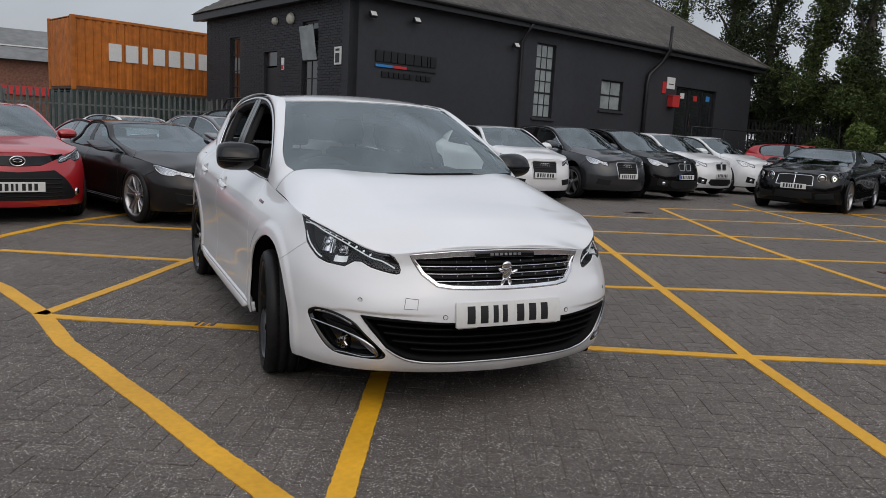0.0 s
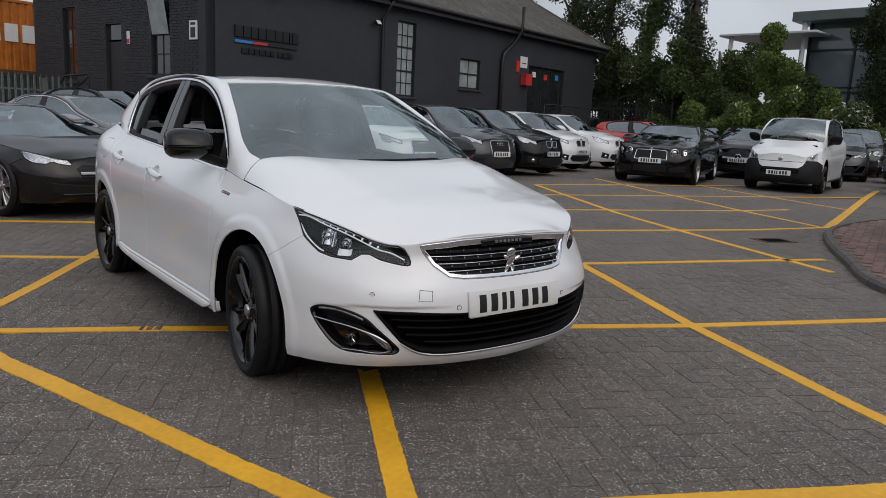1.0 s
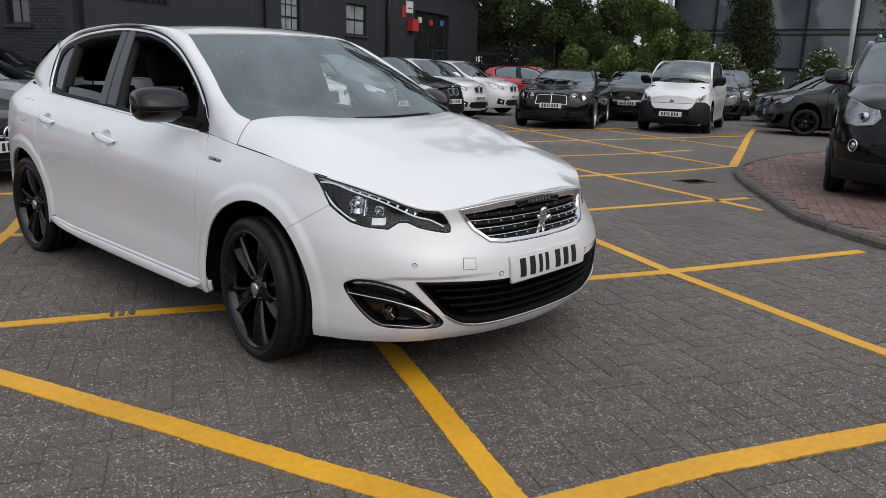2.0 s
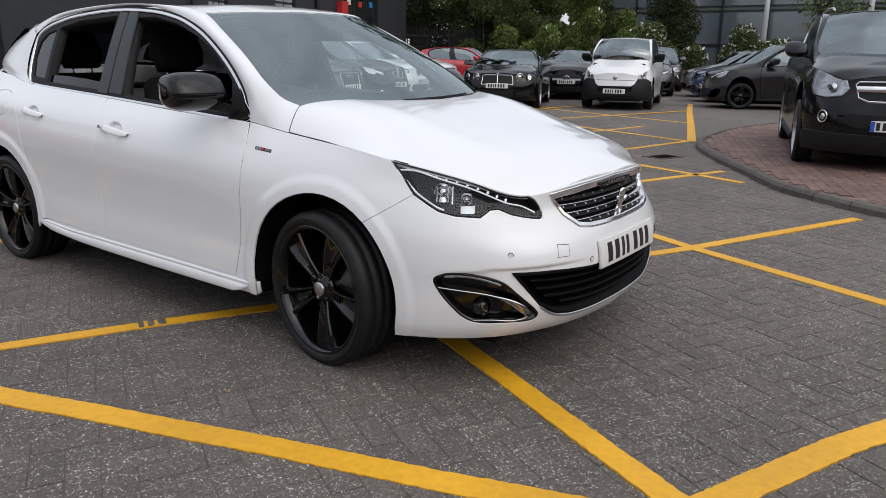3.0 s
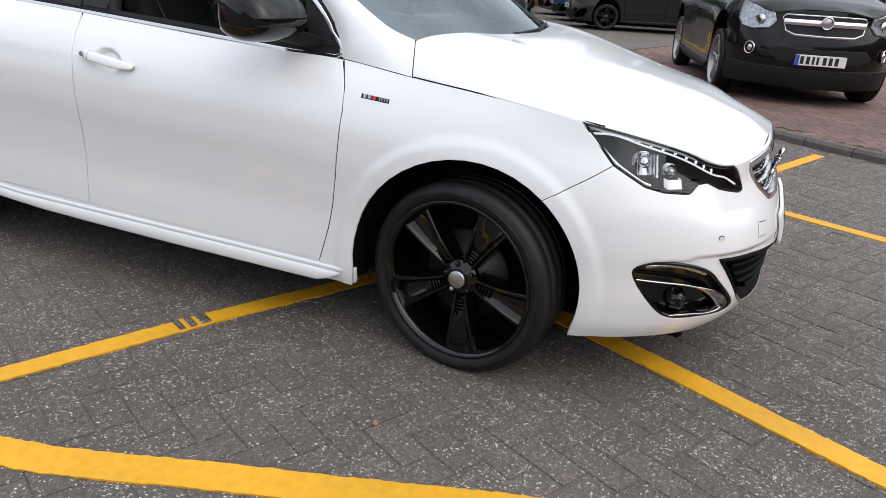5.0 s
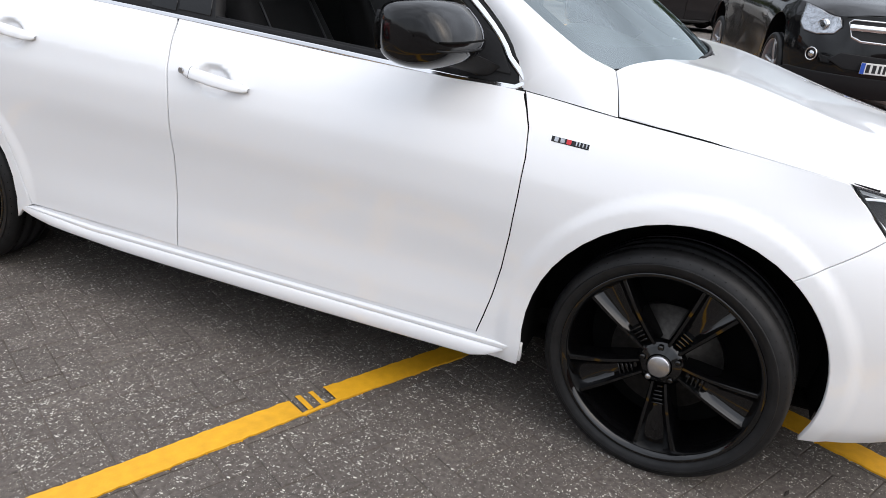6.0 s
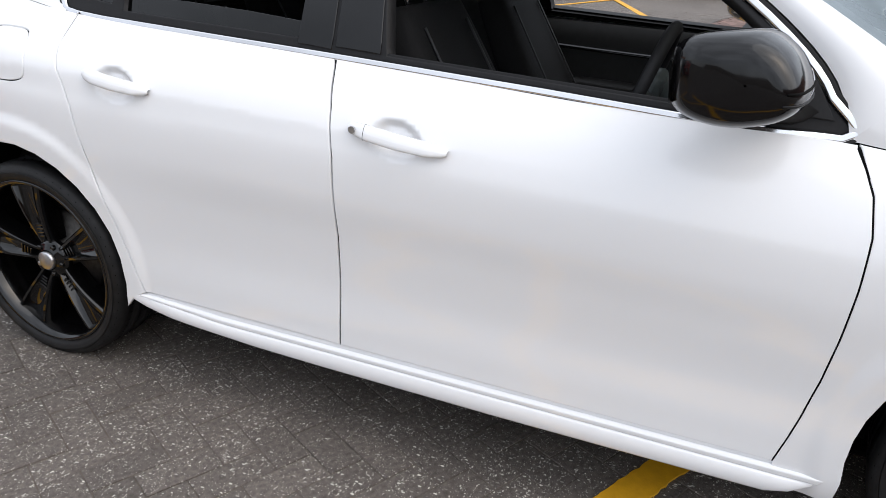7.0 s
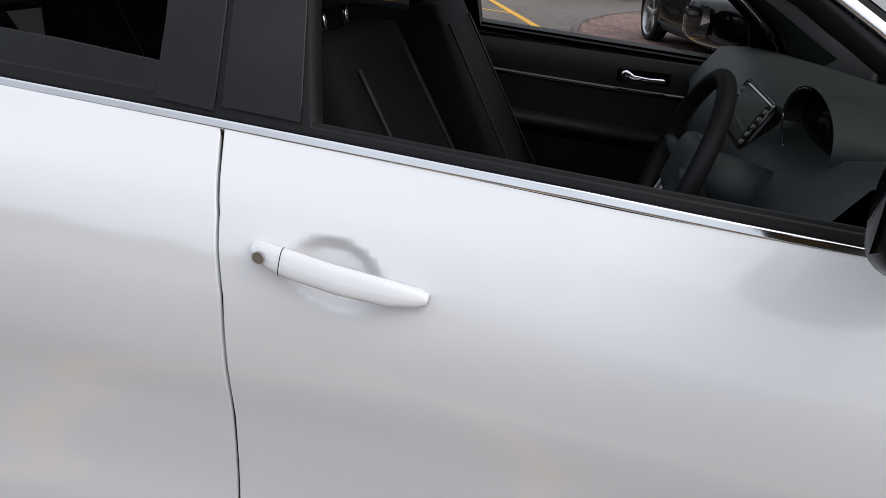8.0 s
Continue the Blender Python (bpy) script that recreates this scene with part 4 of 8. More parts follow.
        # the lowest block glows in place of sky light caught by its reflector
        for s0, s1, z0, z1, o in ((0.915, 0.972, 0.714, 0.776, -0.026), (0.893, 0.91, 0.708, 0.77, -0.02), (0.81, 0.868, 0.676, 0.702, -0.016), (0.82, 0.85, 0.716, 0.742, -0.035)):
            zz = np.linspace(z0, z1, 4)
            mesh_object("projector", *grid([flank(np.column_stack([np.full(4, a_), zz]), o_) for a_, o_ in ((s0, o - 0.025), (s0 + 0.004, o), (s1 - 0.004, o), (s1, o - 0.025))]), LAMPGLOW if hero and z1 == 0.702 else REFLECT, lamp, side=side, warp=warp)
        if hero:
            for s_, z_, r_ in ((0.945, 0.745, 0.03), (0.845, 0.722, 0.02)):
                c, e = flank([(s_, z_)], -0.045)[0], flank([(s_, z_)], -0.03)[0]
                q = Vector(e - c).to_track_quat("Z", "Y").to_matrix()
                v, f = revolve([(0.0, 0.026), (r_ * 0.5, 0.023), (r_ * 0.85, 0.012), (r_, 0.0), (r_ * 1.12, 0.004), (r_ * 1.16, -0.01)], 24, "z")
                mesh_object("projector_lens", np.array([q @ Vector(p) for p in v]) + c, f, REFLECT, lamp, side=side)
        mirror_shell(car, side, spec.get("mirror", paint), warp)
    # wheel housings and underside
    for yc in (-1.31, 1.31):
        for side in sides:
            an = np.linspace(radians(-14), radians(194), 20)
            rows = [[(min(x, float(plan_at(s_of_y(yc + 0.392 * math.cos(a)))[0]) - (0.02 + 0.05 * max(0.0, -math.cos(a)) if yc < 0 else 0.03)), yc + 0.392 * math.cos(a), 0.325 + 0.392 * math.sin(a)) for a in an] for x in (0.868, 0.6)]
            v, f = grid(rows)
            cap = [(0.6, yc, 0.2)] + rows[1]
            v2, f2 = np.array(cap), [(0, i, i + 1) for i in range(1, len(cap) - 1)]
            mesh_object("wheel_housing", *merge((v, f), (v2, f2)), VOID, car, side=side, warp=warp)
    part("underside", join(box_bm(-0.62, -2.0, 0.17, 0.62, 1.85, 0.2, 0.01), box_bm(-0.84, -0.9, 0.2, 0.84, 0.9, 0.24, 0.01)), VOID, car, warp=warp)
    v, f = grid([[(x, -1.25 + 0.235 * (x / 0.7) ** 2, 0.99 - 0.02 * (x / 0.7) ** 2) for x in np.linspace(-0.64, 0.64, 15)], [(x, -1.17 + 0.235 * (x / 0.7) ** 2, 1.0 - 0.02 * (x / 0.7) ** 2) for x in np.linspace(-0.64, 0.64, 15)]])
    mesh_object("scuttle", v, f, BLACK, car, warp=warp)
    # tail: window, tailgate
    far = [(0.526, 1.6, 1.36), (0.6, 1.72, 1.22), (0.61, 1.785, 1.128)]
    near = [(-x, y, z) for x, y, z in far]
    mesh_object("tailgate_window", *ribbon(near, far, (0, 0.03, 0.02), 15, 8), DARKGLASS if not hero else TINT, car, warp=warp)
    v, f = ribbon([(-0.62, 1.78, 1.125), (0, 1.97, 1.14), (0.62, 1.78, 1.125)], [(-0.6, 1.72, 1.15), (0, 1.9, 1.17), (0.6, 1.72, 1.15)], (0, 0, 0.01), 4, 20)
    mesh_object("tailgate", v, f, paint, car, warp=warp)


def lattice_grille(car, warp=None):
    """The hero's radiator grille: chrome surround, black mesh with bright bars, badge and plaque."""
    g = dense(GRILLE, 0.02)
    g = g if area(g) > 0 else g[::-1]
    h = inset(g, 0.022)
    h[:, 1] -= 0.01 * np.clip((h[:, 1] - 0.69) / 0.04, 0, 1)
    hole = [tuple(q) for q in h]
    fr = panel("grille", GRILLE, flank, BRIGHT, car, gap=0.003, holes=[hole], out=0.003, depth=0.04, edge=0.003, step=0.02, warp=warp, label="chrome-framed black radiator grille")
    panel("grille_mesh", [tuple(q) for q in inset(g, 0.012)], flank, VOID, fr, out=-0.03, depth=0.004, step=0.04, warp=warp)
    for z, w in ((0.622, 0.355), (0.653, 0.385), (0.684, 0.41)):
        ss = np.linspace(-w, w, 40)
        rows = [flank(np.column_stack([ss, np.full(40, z + dz)]), o) for dz, o in ((-0.002, -0.025), (-0.0017, -0.008), (0.0, -0.006), (0.0017, -0.008), (0.002, -0.025))]
        mesh_object("grille_bar", *grid(rows), CHROME, fr, warp=warp)
    for z, w in ((0.606, 0.31), (0.638, 0.365), (0.669, 0.395), (0.7, 0.42)):
        ss = np.linspace(-w, w, 40)
        rows = [flank(np.column_stack([ss, np.full(40, z + dz)]), o) for dz, o in ((-0.007, -0.03), (-0.006, -0.02), (0.006, -0.02), (0.007, -0.03))]
        mesh_object("grille_slat", *grid(rows), BLACK, fr, warp=warp)
        for s in np.arange(0.09, w, 0.072):
            for sd in (-1, 1):
                zz = np.linspace(z + 0.002, z + 0.009, 3)
                rows = [flank(np.column_stack([np.full(3, (s + ds) * sd), zz]), o) for ds, o in ((-0.0012, -0.024), (-0.001, -0.012), (0.001, -0.012), (0.0012, -0.024))]
                mesh_object("grille_rib", *grid(rows), BLADE, fr, warp=warp)
    # badge: a plain upright figure of rounded lobes
    bm = bmesh.new()
    for x, z, rx, rz, t in ((0.0, 0.0, 0.017, 0.03, 12), (-0.008, 0.032, 0.02, 0.017, 0), (0.016, -0.034, 0.009, 0.022, -14), (-0.012, -0.036, 0.008, 0.02, 12), (0.027, 0.006, 0.016, 0.007, -30), (-0.026, 0.014, 0.014, 0.007, 24)):
        a = bmesh.ops.create_uvsphere(bm, u_segments=14, v_segments=8, radius=1)["verts"]
        bmesh.ops.transform(bm, matrix=pose(x, 0, z, 0, t, 0) @ Matrix.Diagonal((rx, 0.01, rz, 1)), verts=a)
    part("badge", bm, CHROME, fr, "plain chrome badge", smooth=True, m=pose(0, -2.192, 0.655, 14) @ Matrix.Diagonal((1.22, 1.1, 1.22, 1)))
    ss = np.linspace(-0.15, 0.15, 24)
    rows = [flank(np.column_stack([ss, z0 - 0.006 * (ss / 0.15) ** 2]), o) for z0, o in ((0.727, 0.003), (0.73, 0.008), (0.748, 0.009), (0.754, 0.006), (0.756, -0.004))]
    mesh_object("plaque", *grid(rows), BLACKGLOSS, fr)
    for x in np.linspace(-0.078, 0.062, 7):
        q = [flank(np.column_stack([[x, x + 0.016], [z0, z0]]), 0.0105) for z0 in (0.735, 0.746)]
        mesh_object("plaque_bar", *grid(q), SATIN, fr, smooth=False)


def hero_front(car):
    lattice_grille(car)
    g = dense(INTAKE, 0.02)
    g = g if area(g) > 0 else g[::-1]
    it = panel("lower_intake", INTAKE, flank, VOID, car, out=-0.06, depth=0.01, step=0.03)
    panel("intake_wall", INTAKE, flank, INTAKEBLACK, it, holes=[[tuple(q) for q in inset(g, 0.01)]], out=-0.002, depth=0.07, step=0.03)
    for z, w in ((0.3, 0.44), (0.335, 0.52), (0.37, 0.56), (0.405, 0.59), (0.437, 0.61)):
        ss = np.linspace(-w, w, 50)
        rows = [flank(np.column_stack([ss, z + dz + 0.02 * (ss / w) ** 2]), o) for dz, o in ((-0.008, -0.05), (-0.006, -0.022), (0.004, -0.014), (0.008, -0.024), (0.01, -0.05))]
        mesh_object("intake_slat", *grid(rows), INTAKEBLACK, it)
    low = [(s, z) for s, z in INTAKE if z < 0.36]
    lc = np.array(sorted(low))
    k = cubic(chord(lc), lc)(np.linspace(0, chord(lc)[-1], 60))
    rows = [flank(k + (0, dz), o) for dz, o in ((0.004, -0.02), (0.003, 0.002), (-0.004, 0.005), (-0.007, 0.001))]
    mesh_object("intake_lip", *grid(rows), SATIN, it, "satin silver lip")
    for side in (-1, 1):
        fg = np.array(FOG)
        fg = fg if area(fg) > 0 else fg[::-1]
        fog = panel("fog_lamp_bezel", FOG, flank, BLACKGLOSS, car, side=side, out=-0.045, depth=0.01, step=0.03)
        panel("bezel_wall", FOG, flank, BLACKGLOSS, fog, side=side, holes=[[tuple(q) for q in inset(dense(fg, 0.02), 0.007)]], out=-0.001, depth=0.05, step=0.03)
        # bright blade along the inner and lower edge
        bl = [(0.945, 0.407), (0.845, 0.395), (0.75, 0.38), (0.665, 0.35), (0.605, 0.31), (0.588, 0.287), (0.61, 0.278), (0.72, 0.28), (0.81, 0.281)]
        bc = cubic(chord(bl), bl)(np.linspace(0, chord(bl)[-1], 50))
        wd = np.interp(np.linspace(0, 1, 50), (0, 0.35, 0.48, 0.58, 0.66, 1), (0.0015, 0.003, 0.012, 0.017, 0.003, 0.0018))
        tg = np.gradient(bc, axis=0)
        tg /= np.linalg.norm(tg, axis=1, keepdims=True)
        nn = np.column_stack([-tg[:, 1], tg[:, 0]])
        rows = [flank(bc + nn * (wd * a)[:, None], o) for a, o in ((-1, -0.02), (-0.9, 0.001), (0.9, -0.006), (1, -0.03))]
        mesh_object("bezel_blade", *grid(rows), BLADE, fog, side=side)
        ledge = [(0.92, 0.451), (0.85, 0.455), (0.775, 0.443), (0.71, 0.421)]
        lc = cubic(chord(ledge), ledge)(np.linspace(0, chord(ledge)[-1], 20))
        mesh_object("signal_strip", *grid([flank(lc + (0, dz), o) for dz, o in ((-0.007, -0.02), (-0.006, -0.006), (0.005, -0.006), (0.006, -0.02))]), LAMPGREY, fog, side=side)
        c = flank([(0.76, 0.325)], -0.03)[0]
        v, f = revolve([(0.0, 0.012), (0.022, 0.008), (0.034, 0.0), (0.036, -0.012), (0.036, -0.03)], 24, "y")
        mesh_object("fog_lamp", np.array(v) * (1, -1, 1) + c, f, LENS, fog, side=side)
        v, f = revolve([(0.0, -0.02), (0.02, -0.014), (0.033, 0.0)], 20, "y")
        mesh_object("fog_reflector", np.array(v) * (1, -1, 1) + c, f, REFLECT, fog, side=side)
    for side in (-1, 1):
        for s, z in ((0.675, 0.532), (0.3, 0.473)):
            c, e = flank([(s, z)], 0.0)[0], flank([(s, z)], 0.01)[0]
            d = Vector(e - c).to_track_quat("Z", "Y").to_matrix().to_4x4()
            bm = bmesh.new()
            bmesh.ops.create_cone(bm, cap_ends=True, segments=20, radius1=0.0095, radius2=0.0085, depth=0.004)
            m = Matrix.Translation(c) @ d
            ob = part("parking_sensor", bm, WHITE, car, smooth=True, m=m)
            bm = bmesh.new()
            bmesh.ops.create_cone(bm, cap_ends=True, segments=20, radius1=0.0112, radius2=0.0112, depth=0.0016)
            ring_ = part("sensor_ring", bm, BLACK, ob, m=m)
            if side > 0:
                ob.matrix_local = Matrix.Identity(4)
            else:
                ob.scale = (-1, 1, 1)
    panel("tow_cover", [(0.418, 0.505), (0.476, 0.507), (0.47, 0.554), (0.415, 0.549)], flank, WHITE, car, side=-1, gap=0.001, out=0.0012, depth=0.003, step=0.02)
    panel("tow_cover_gap", [(0.4165, 0.5035), (0.4775, 0.5055), (0.4715, 0.5555), (0.4135, 0.5505)], flank, VOID, car, side=-1, out=0.0004, depth=0.001, step=0.02)
    bent_plate(car)
    for dx in (-0.2, 0.2):
        part("plate_bracket", box_bm(dx - 0.045, -2.243, 0.42, dx + 0.045, -2.228, 0.428, 0.002), PLATEW, car)


SCREENGLASS = material("grey_touch_screen", (0.07, 0.073, 0.068), 0.2, 0, 0.5, var=0.1, scale=10)


def hero_cabin(car):
    """Window frames, pillars, seats, dash, wheel and trims of the white hatchback."""
    rim = dense(WINDOWS, 0.03)
    rim = inset(rim if area(rim) > 0 else rim[::-1], 0.015)
    FRONT = [(-0.68, 0.978), (0.185, 1.023), (0.245, 1.395), (0.08, 1.395), (-0.12, 1.362), (-0.3, 1.31), (-0.45, 1.25), (-0.56, 1.178), (-0.635, 1.12)]
    REAR = [(0.425, 1.045), (0.99, 1.07), (1.0, 1.355), (0.8, 1.39), (0.43, 1.408)]
    QUARTER = [(1.035, 1.085), (1.18, 1.1), (1.215, 1.2), (1.2, 1.28), (1.14, 1.325), (1.04, 1.345)]
    for side in (-1, 1):
        fr = panel("door_frame", [tuple(q) for q in rim], side_glass, BLACK, car, side=side, holes=[FRONT, REAR, QUARTER], out=-0.004, depth=0.05, edge=0.004, step=0.03)
        for a, b in ((0.2, 0.322), (0.332, 0.428)):
            panel("pillar_cover", [(a, 1.024), (b, 1.031), (b - 0.02 if b > 0.4 else b, 1.425), (a + 0.035 if a < 0.3 else a, 1.42)], side_glass, BLACKGLOSS, fr, side=side, out=0.0, depth=0.008, step=0.04)
        panel("quarter_window", QUARTER, side_glass, TINT, fr, side=side, out=-0.012, depth=0.004, step=0.05)
        low_glass = [(0.415, 1.03), (1.0, 1.06), (1.0, 1.112), (0.8, 1.11), (0.6, 1.1), (0.415, 1.085)]
        panel("rear_window", low_glass if side < 0 else REAR, side_glass, TINT, fr, side=side, out=-0.02, depth=0.004, step=0.05, label="lowered tinted glass" if side < 0 else "raised tinted glass")
        panel("belt_seal", [(-0.71, 0.968), (0.2, 1.013), (0.2, 1.03), (-0.71, 0.984)], side_glass, BLACK, fr, side=side, out=-0.008, depth=0.03, step=0.05)
        panel("sail_cover", [(-0.77, 0.985), (-0.675, 0.99), (-0.66, 1.1), (-0.715, 1.075)], side_glass, BLACK, fr, side=side, out=0.001, depth=0.01, step=0.05)
        # inner door trim with its pull and grip
        rows = [[(0.69 - 0.05 * t - 0.03 * math.sin(3 * t), y, 0.962 + 0.03 * (y + 0.25) - 0.55 * t) for y in np.linspace(-0.78, 0.25, 14)] for t in np.linspace(0, 1, 9)]
        top = [[(0.735, y, 0.967 + 0.03 * (y + 0.25)) for y in np.linspace(-0.78, 0.25, 14)]]
        trim_ = mesh_object("door_trim", *grid(top + rows), DOORCARD, car, side=side)
        mesh_object("door_insert", *ribbon([(0.655, -0.7, 0.86), (0.652, -0.3, 0.87), (0.655, 0.2, 0.89)], [(0.645, -0.7, 0.845), (0.64, -0.3, 0.855), (0.645, 0.2, 0.875)], (-0.008, 0, 0), 4, 16), BLACKGLOSS, trim_, side=side)
        mesh_object("arm_rest", *ribbon([(0.66, -0.5, 0.74), (0.655, -0.1, 0.76), (0.66, 0.2, 0.77)], [(0.655, -0.5, 0.66), (0.65, -0.1, 0.68), (0.655, 0.2, 0.69)], (-0.09, 0, 0.02), 7, 14), DOORCARD, trim_, side=side)
        v, f = tube([(0.655, -0.43, 0.905), (0.625, -0.415, 0.904), (0.618, -0.37, 0.903), (0.62, -0.325, 0.904), (0.628, -0.3, 0.912), (0.64, -0.29, 0.915)], (0.007, 0.009, 0.009, 0.012, 0.018, 0.012), 10)
        mesh_object("door_pull", v, f, CHROME, trim_, side=side)
        # flat near-black sheet paints the shade of the recess behind the pull
        v, f = grid([[(0.65 - 0.004 * k, y, 0.888 + 0.04 * k) for y in np.linspace(-0.44, -0.275, 6)] for k in range(2)])
        mesh_object("pull_recess", v, f, VOID, trim_, side=side)
        rows = [[(0.69 - 0.06 * t, y, 1.03 + 0.015 * (y - 0.6) - 0.6 * t) for y in np.linspace(0.27, 1.1, 10)] for t in np.linspace(0, 1, 5)]
        mesh_object("rear_door_trim", *grid(rows), DOORCARD, car, side=side)

    def seat(x, y, tall=True):
        st = new("seat")
        st.parent = car

        def cushion(name, fn, mat=CLOTH):
            mesh_object(name, *fn, mat, st)

        def slab(rows):
            """A stuffed slab from rows of (centre, half width, half thickness, tilt)."""
            out = []
            for (cy, cz), hw, th, tilt in rows:
                ring_ = []
                for a in np.linspace(0, 2 * np.pi, 25):
                    c, s_ = math.cos(a), math.sin(a)
                    px = math.copysign(abs(c) ** 0.45, c) * hw
                    pt = math.copysign(abs(s_) ** 0.6, s_) * th * (1 + (0.5 * (abs(px) / hw) ** 3 if s_ > 0 else 0))
                    ring_.append((x + px, cy - pt * math.cos(tilt), cz + pt * math.sin(tilt)))
                out.append(ring_)
            v, f = grid(out)
            k = len(out[0])
            f += [tuple(range(k - 1))[::-1], tuple((len(out) - 1) * k + i for i in range(k - 1))]
            return v, f
        back = [((y + 0.3, 0.5), 0.2, 0.02, 0.45)] + [((y + 0.02 + 0.28 * t, 0.52 + 0.56 * t), 0.255 - 0.055 * t ** 3, 0.075 - 0.02 * t, 0.45) for t in np.linspace(0, 1, 9)] + [((y + 0.31, 1.1), 0.15, 0.015, 0.45)]
        cushion("backrest", slab(back[1:]))
        cushion("cushion", slab([((y - 0.5 + 0.5 * t, 0.5 - 0.05 * t), 0.25, 0.07, 1.45) for t in np.linspace(0, 1, 6)]))
        hr = [((y + 0.31 + 0.05 * t, 1.14 + 0.19 * t), 0.13 - 0.05 * abs(t - 0.45), 0.045 - 0.02 * abs(t - 0.5), 0.3) for t in np.linspace(0, 1, 7)]
        cushion("headrest", slab(hr))
        for dx in (-0.16, 0.16):
            ln = [(x + dx * (1 - 0.12 * t), y - 0.075 + 0.29 * t, 0.56 + 0.5 * t) for t in np.linspace(0, 1, 10)]
            mesh_object("seam", *tube(ln, 0.004, 5), SEAM, st)
            mesh_object("headrest_post", *tube([(x + dx * 0.35, y + 0.3, 1.07), (x + dx * 0.35, y + 0.325, 1.17)], 0.006, 6), CHROME, st)
        return st
    for x in (-0.36, 0.36):
        seat(x, -0.02)
    for x in (-0.36, 0.36):
        seat(x, 0.98)
    part("parcel_shelf", box_bm(-0.62, 1.3, 1.0, 0.62, 1.8, 1.02, 0.008), CLOTH, car)
    for side in (-1, 1):
        part("boot_trim", box_bm(min(0.6 * side, 0.63 * side), 1.02, 0.35, max(0.6 * side, 0.63 * side), 1.75, 1.09, 0.01), CLOTH, car)
        v, f = ribbon([tuple(np.array(side_glass([q])[0]) - (0.03, 0, 0.01)) for q in RAIL_LOW], [(x * 0.93, y + 0.03, z - 0.035) for x, y, z in RAIL_HIGH], (-0.006, 0, -0.006), 5, 40)
        mesh_object("pillar_trim", v, f, DASH, car, side=side)
    # floor and bulkheads
    part("cabin_floor", join(box_bm(-0.66, -1.0, 0.25, 0.66, 1.5, 0.3), box_bm(-0.12, -0.9, 0.3, 0.12, 0.5, 0.56, 0.03)), VOID, car)
    # headlining
    v, f = grid([[(x * 0.97, y, float(roof_mid(y)) - 0.04 - 0.04 * (x / 0.54) ** 2) for x in np.linspace(-0.53, 0.53, 9)] for y in np.linspace(-0.3, 1.55, 12)])
    mesh_object("headlining", v, [q[::-1] for q in f], material("grey_headlining", (0.16, 0.16, 0.155), 0.9, var=0.1, scale=80), car)
    # dash top: a bowed shelf that falls towards the cabin
    rows = []
    for t in np.linspace(0, 1, 12):
        yy = -1.1 + 0.6 * t
        rows.append([(x, yy + 0.2 * (x / 0.68) ** 2 * (1 - t), 0.985 + 0.045 * math.sin(t * 2.6) - 0.2 * max(0, t - 0.82) * 2.5 - 0.03 * math.exp(-((x + 0.36) / 0.14) ** 4) * math.exp(-((t - 0.78) / 0.16) ** 4)) for x in np.linspace(-0.69, 0.69, 31)])
    rows.append([(x, -0.52, 0.66) for x in np.linspace(-0.69, 0.69, 31)])
    dash = mesh_object("dashboard", *grid(rows), DASH, car)
    # instrument pod: an arched hood, a dark face and a bright rim
    an = np.linspace(-0.25, math.pi + 0.25, 22)
    pod = [[(-0.36 + (0.16 - 0.03 * t) * math.cos(q), -0.565 - 0.23 * t, 1.02 + (0.072 - 0.03 * t) * math.sin(q)) for q in an] for t in np.linspace(0, 1, 7)]
    mesh_object("instrument_hood", *grid(pod), DASH, dash)
    # black copy just inside the hood, painting its shaded interior
    mesh_object("hood_lining", *grid([[(x * 0.96 - 0.0144, y - 0.004, 1.02 + (z - 1.02) * 0.93) for x, y, z in row] for row in pod]), BLACK, dash)
    face = [(-0.36 + 0.15 * math.cos(q), -0.6, 1.02 + 0.066 * math.sin(q)) for q in np.linspace(0, 2 * math.pi, 32, endpoint=False)]
    mesh_object("instrument_dial", face, [tuple(range(32))], BLACKGLOSS, dash, smooth=False)
    arc = [(-0.36 + 0.152 * math.cos(q), -0.566, 1.02 + 0.068 * math.sin(q)) for q in np.linspace(-0.9, 1.4, 20)]
    mesh_object("dial_rim", *tube(arc, 0.0026, 6), BLADE, dash)
    # laid-back touch screen in a gloss frame with a bright top edge and a row of keys
    lean = Matrix.Translation((-0.035, -0.53, 0.972)) @ pose(0, 0, 0, 27, 0, 0)
    part("screen_frame", box_bm(-0.145, -0.03, -0.058, 0.145, 0.0, 0.058, 0.008, 2), BLACKGLOSS, dash, m=lean)
    part("touch_screen", box_bm(-0.108, -0.004, -0.045, 0.108, 0.0035, 0.047, 0.003), SCREENGLASS, dash, m=lean)
    edge_ = [Vector(q) for q in ((-0.145, 0.001, -0.03), (-0.145, 0.001, 0.05), (-0.137, 0.001, 0.058), (0.137, 0.001, 0.058), (0.145, 0.001, 0.05), (0.145, 0.001, 0.03))]
    mesh_object("screen_trim", *tube([tuple(lean @ q) for q in edge_], 0.0024, 6), BLADE, dash)
    for sd in (-1, 1):
        for k in range(5):
            part("screen_key", box_bm(0.126 * sd - 0.007, -0.002, -0.042 + 0.018 * k, 0.126 * sd + 0.007, 0.0045, -0.032 + 0.018 * k, 0.002), SATIN, dash, m=lean)
    # air vent at the far end of the dash
    for k in range(4):
        part("vent_slat", box_bm(0.5, -0.57 + 0.012 * k, 0.962 - 0.012 * k, 0.62, -0.566 + 0.012 * k, 0.976 - 0.012 * k, 0.001), BLACK, dash)
    part("centre_console", box_bm(-0.15, -0.55, 0.5, 0.15, -0.46, 0.88, 0.03, 2), DASH, dash, smooth=True)
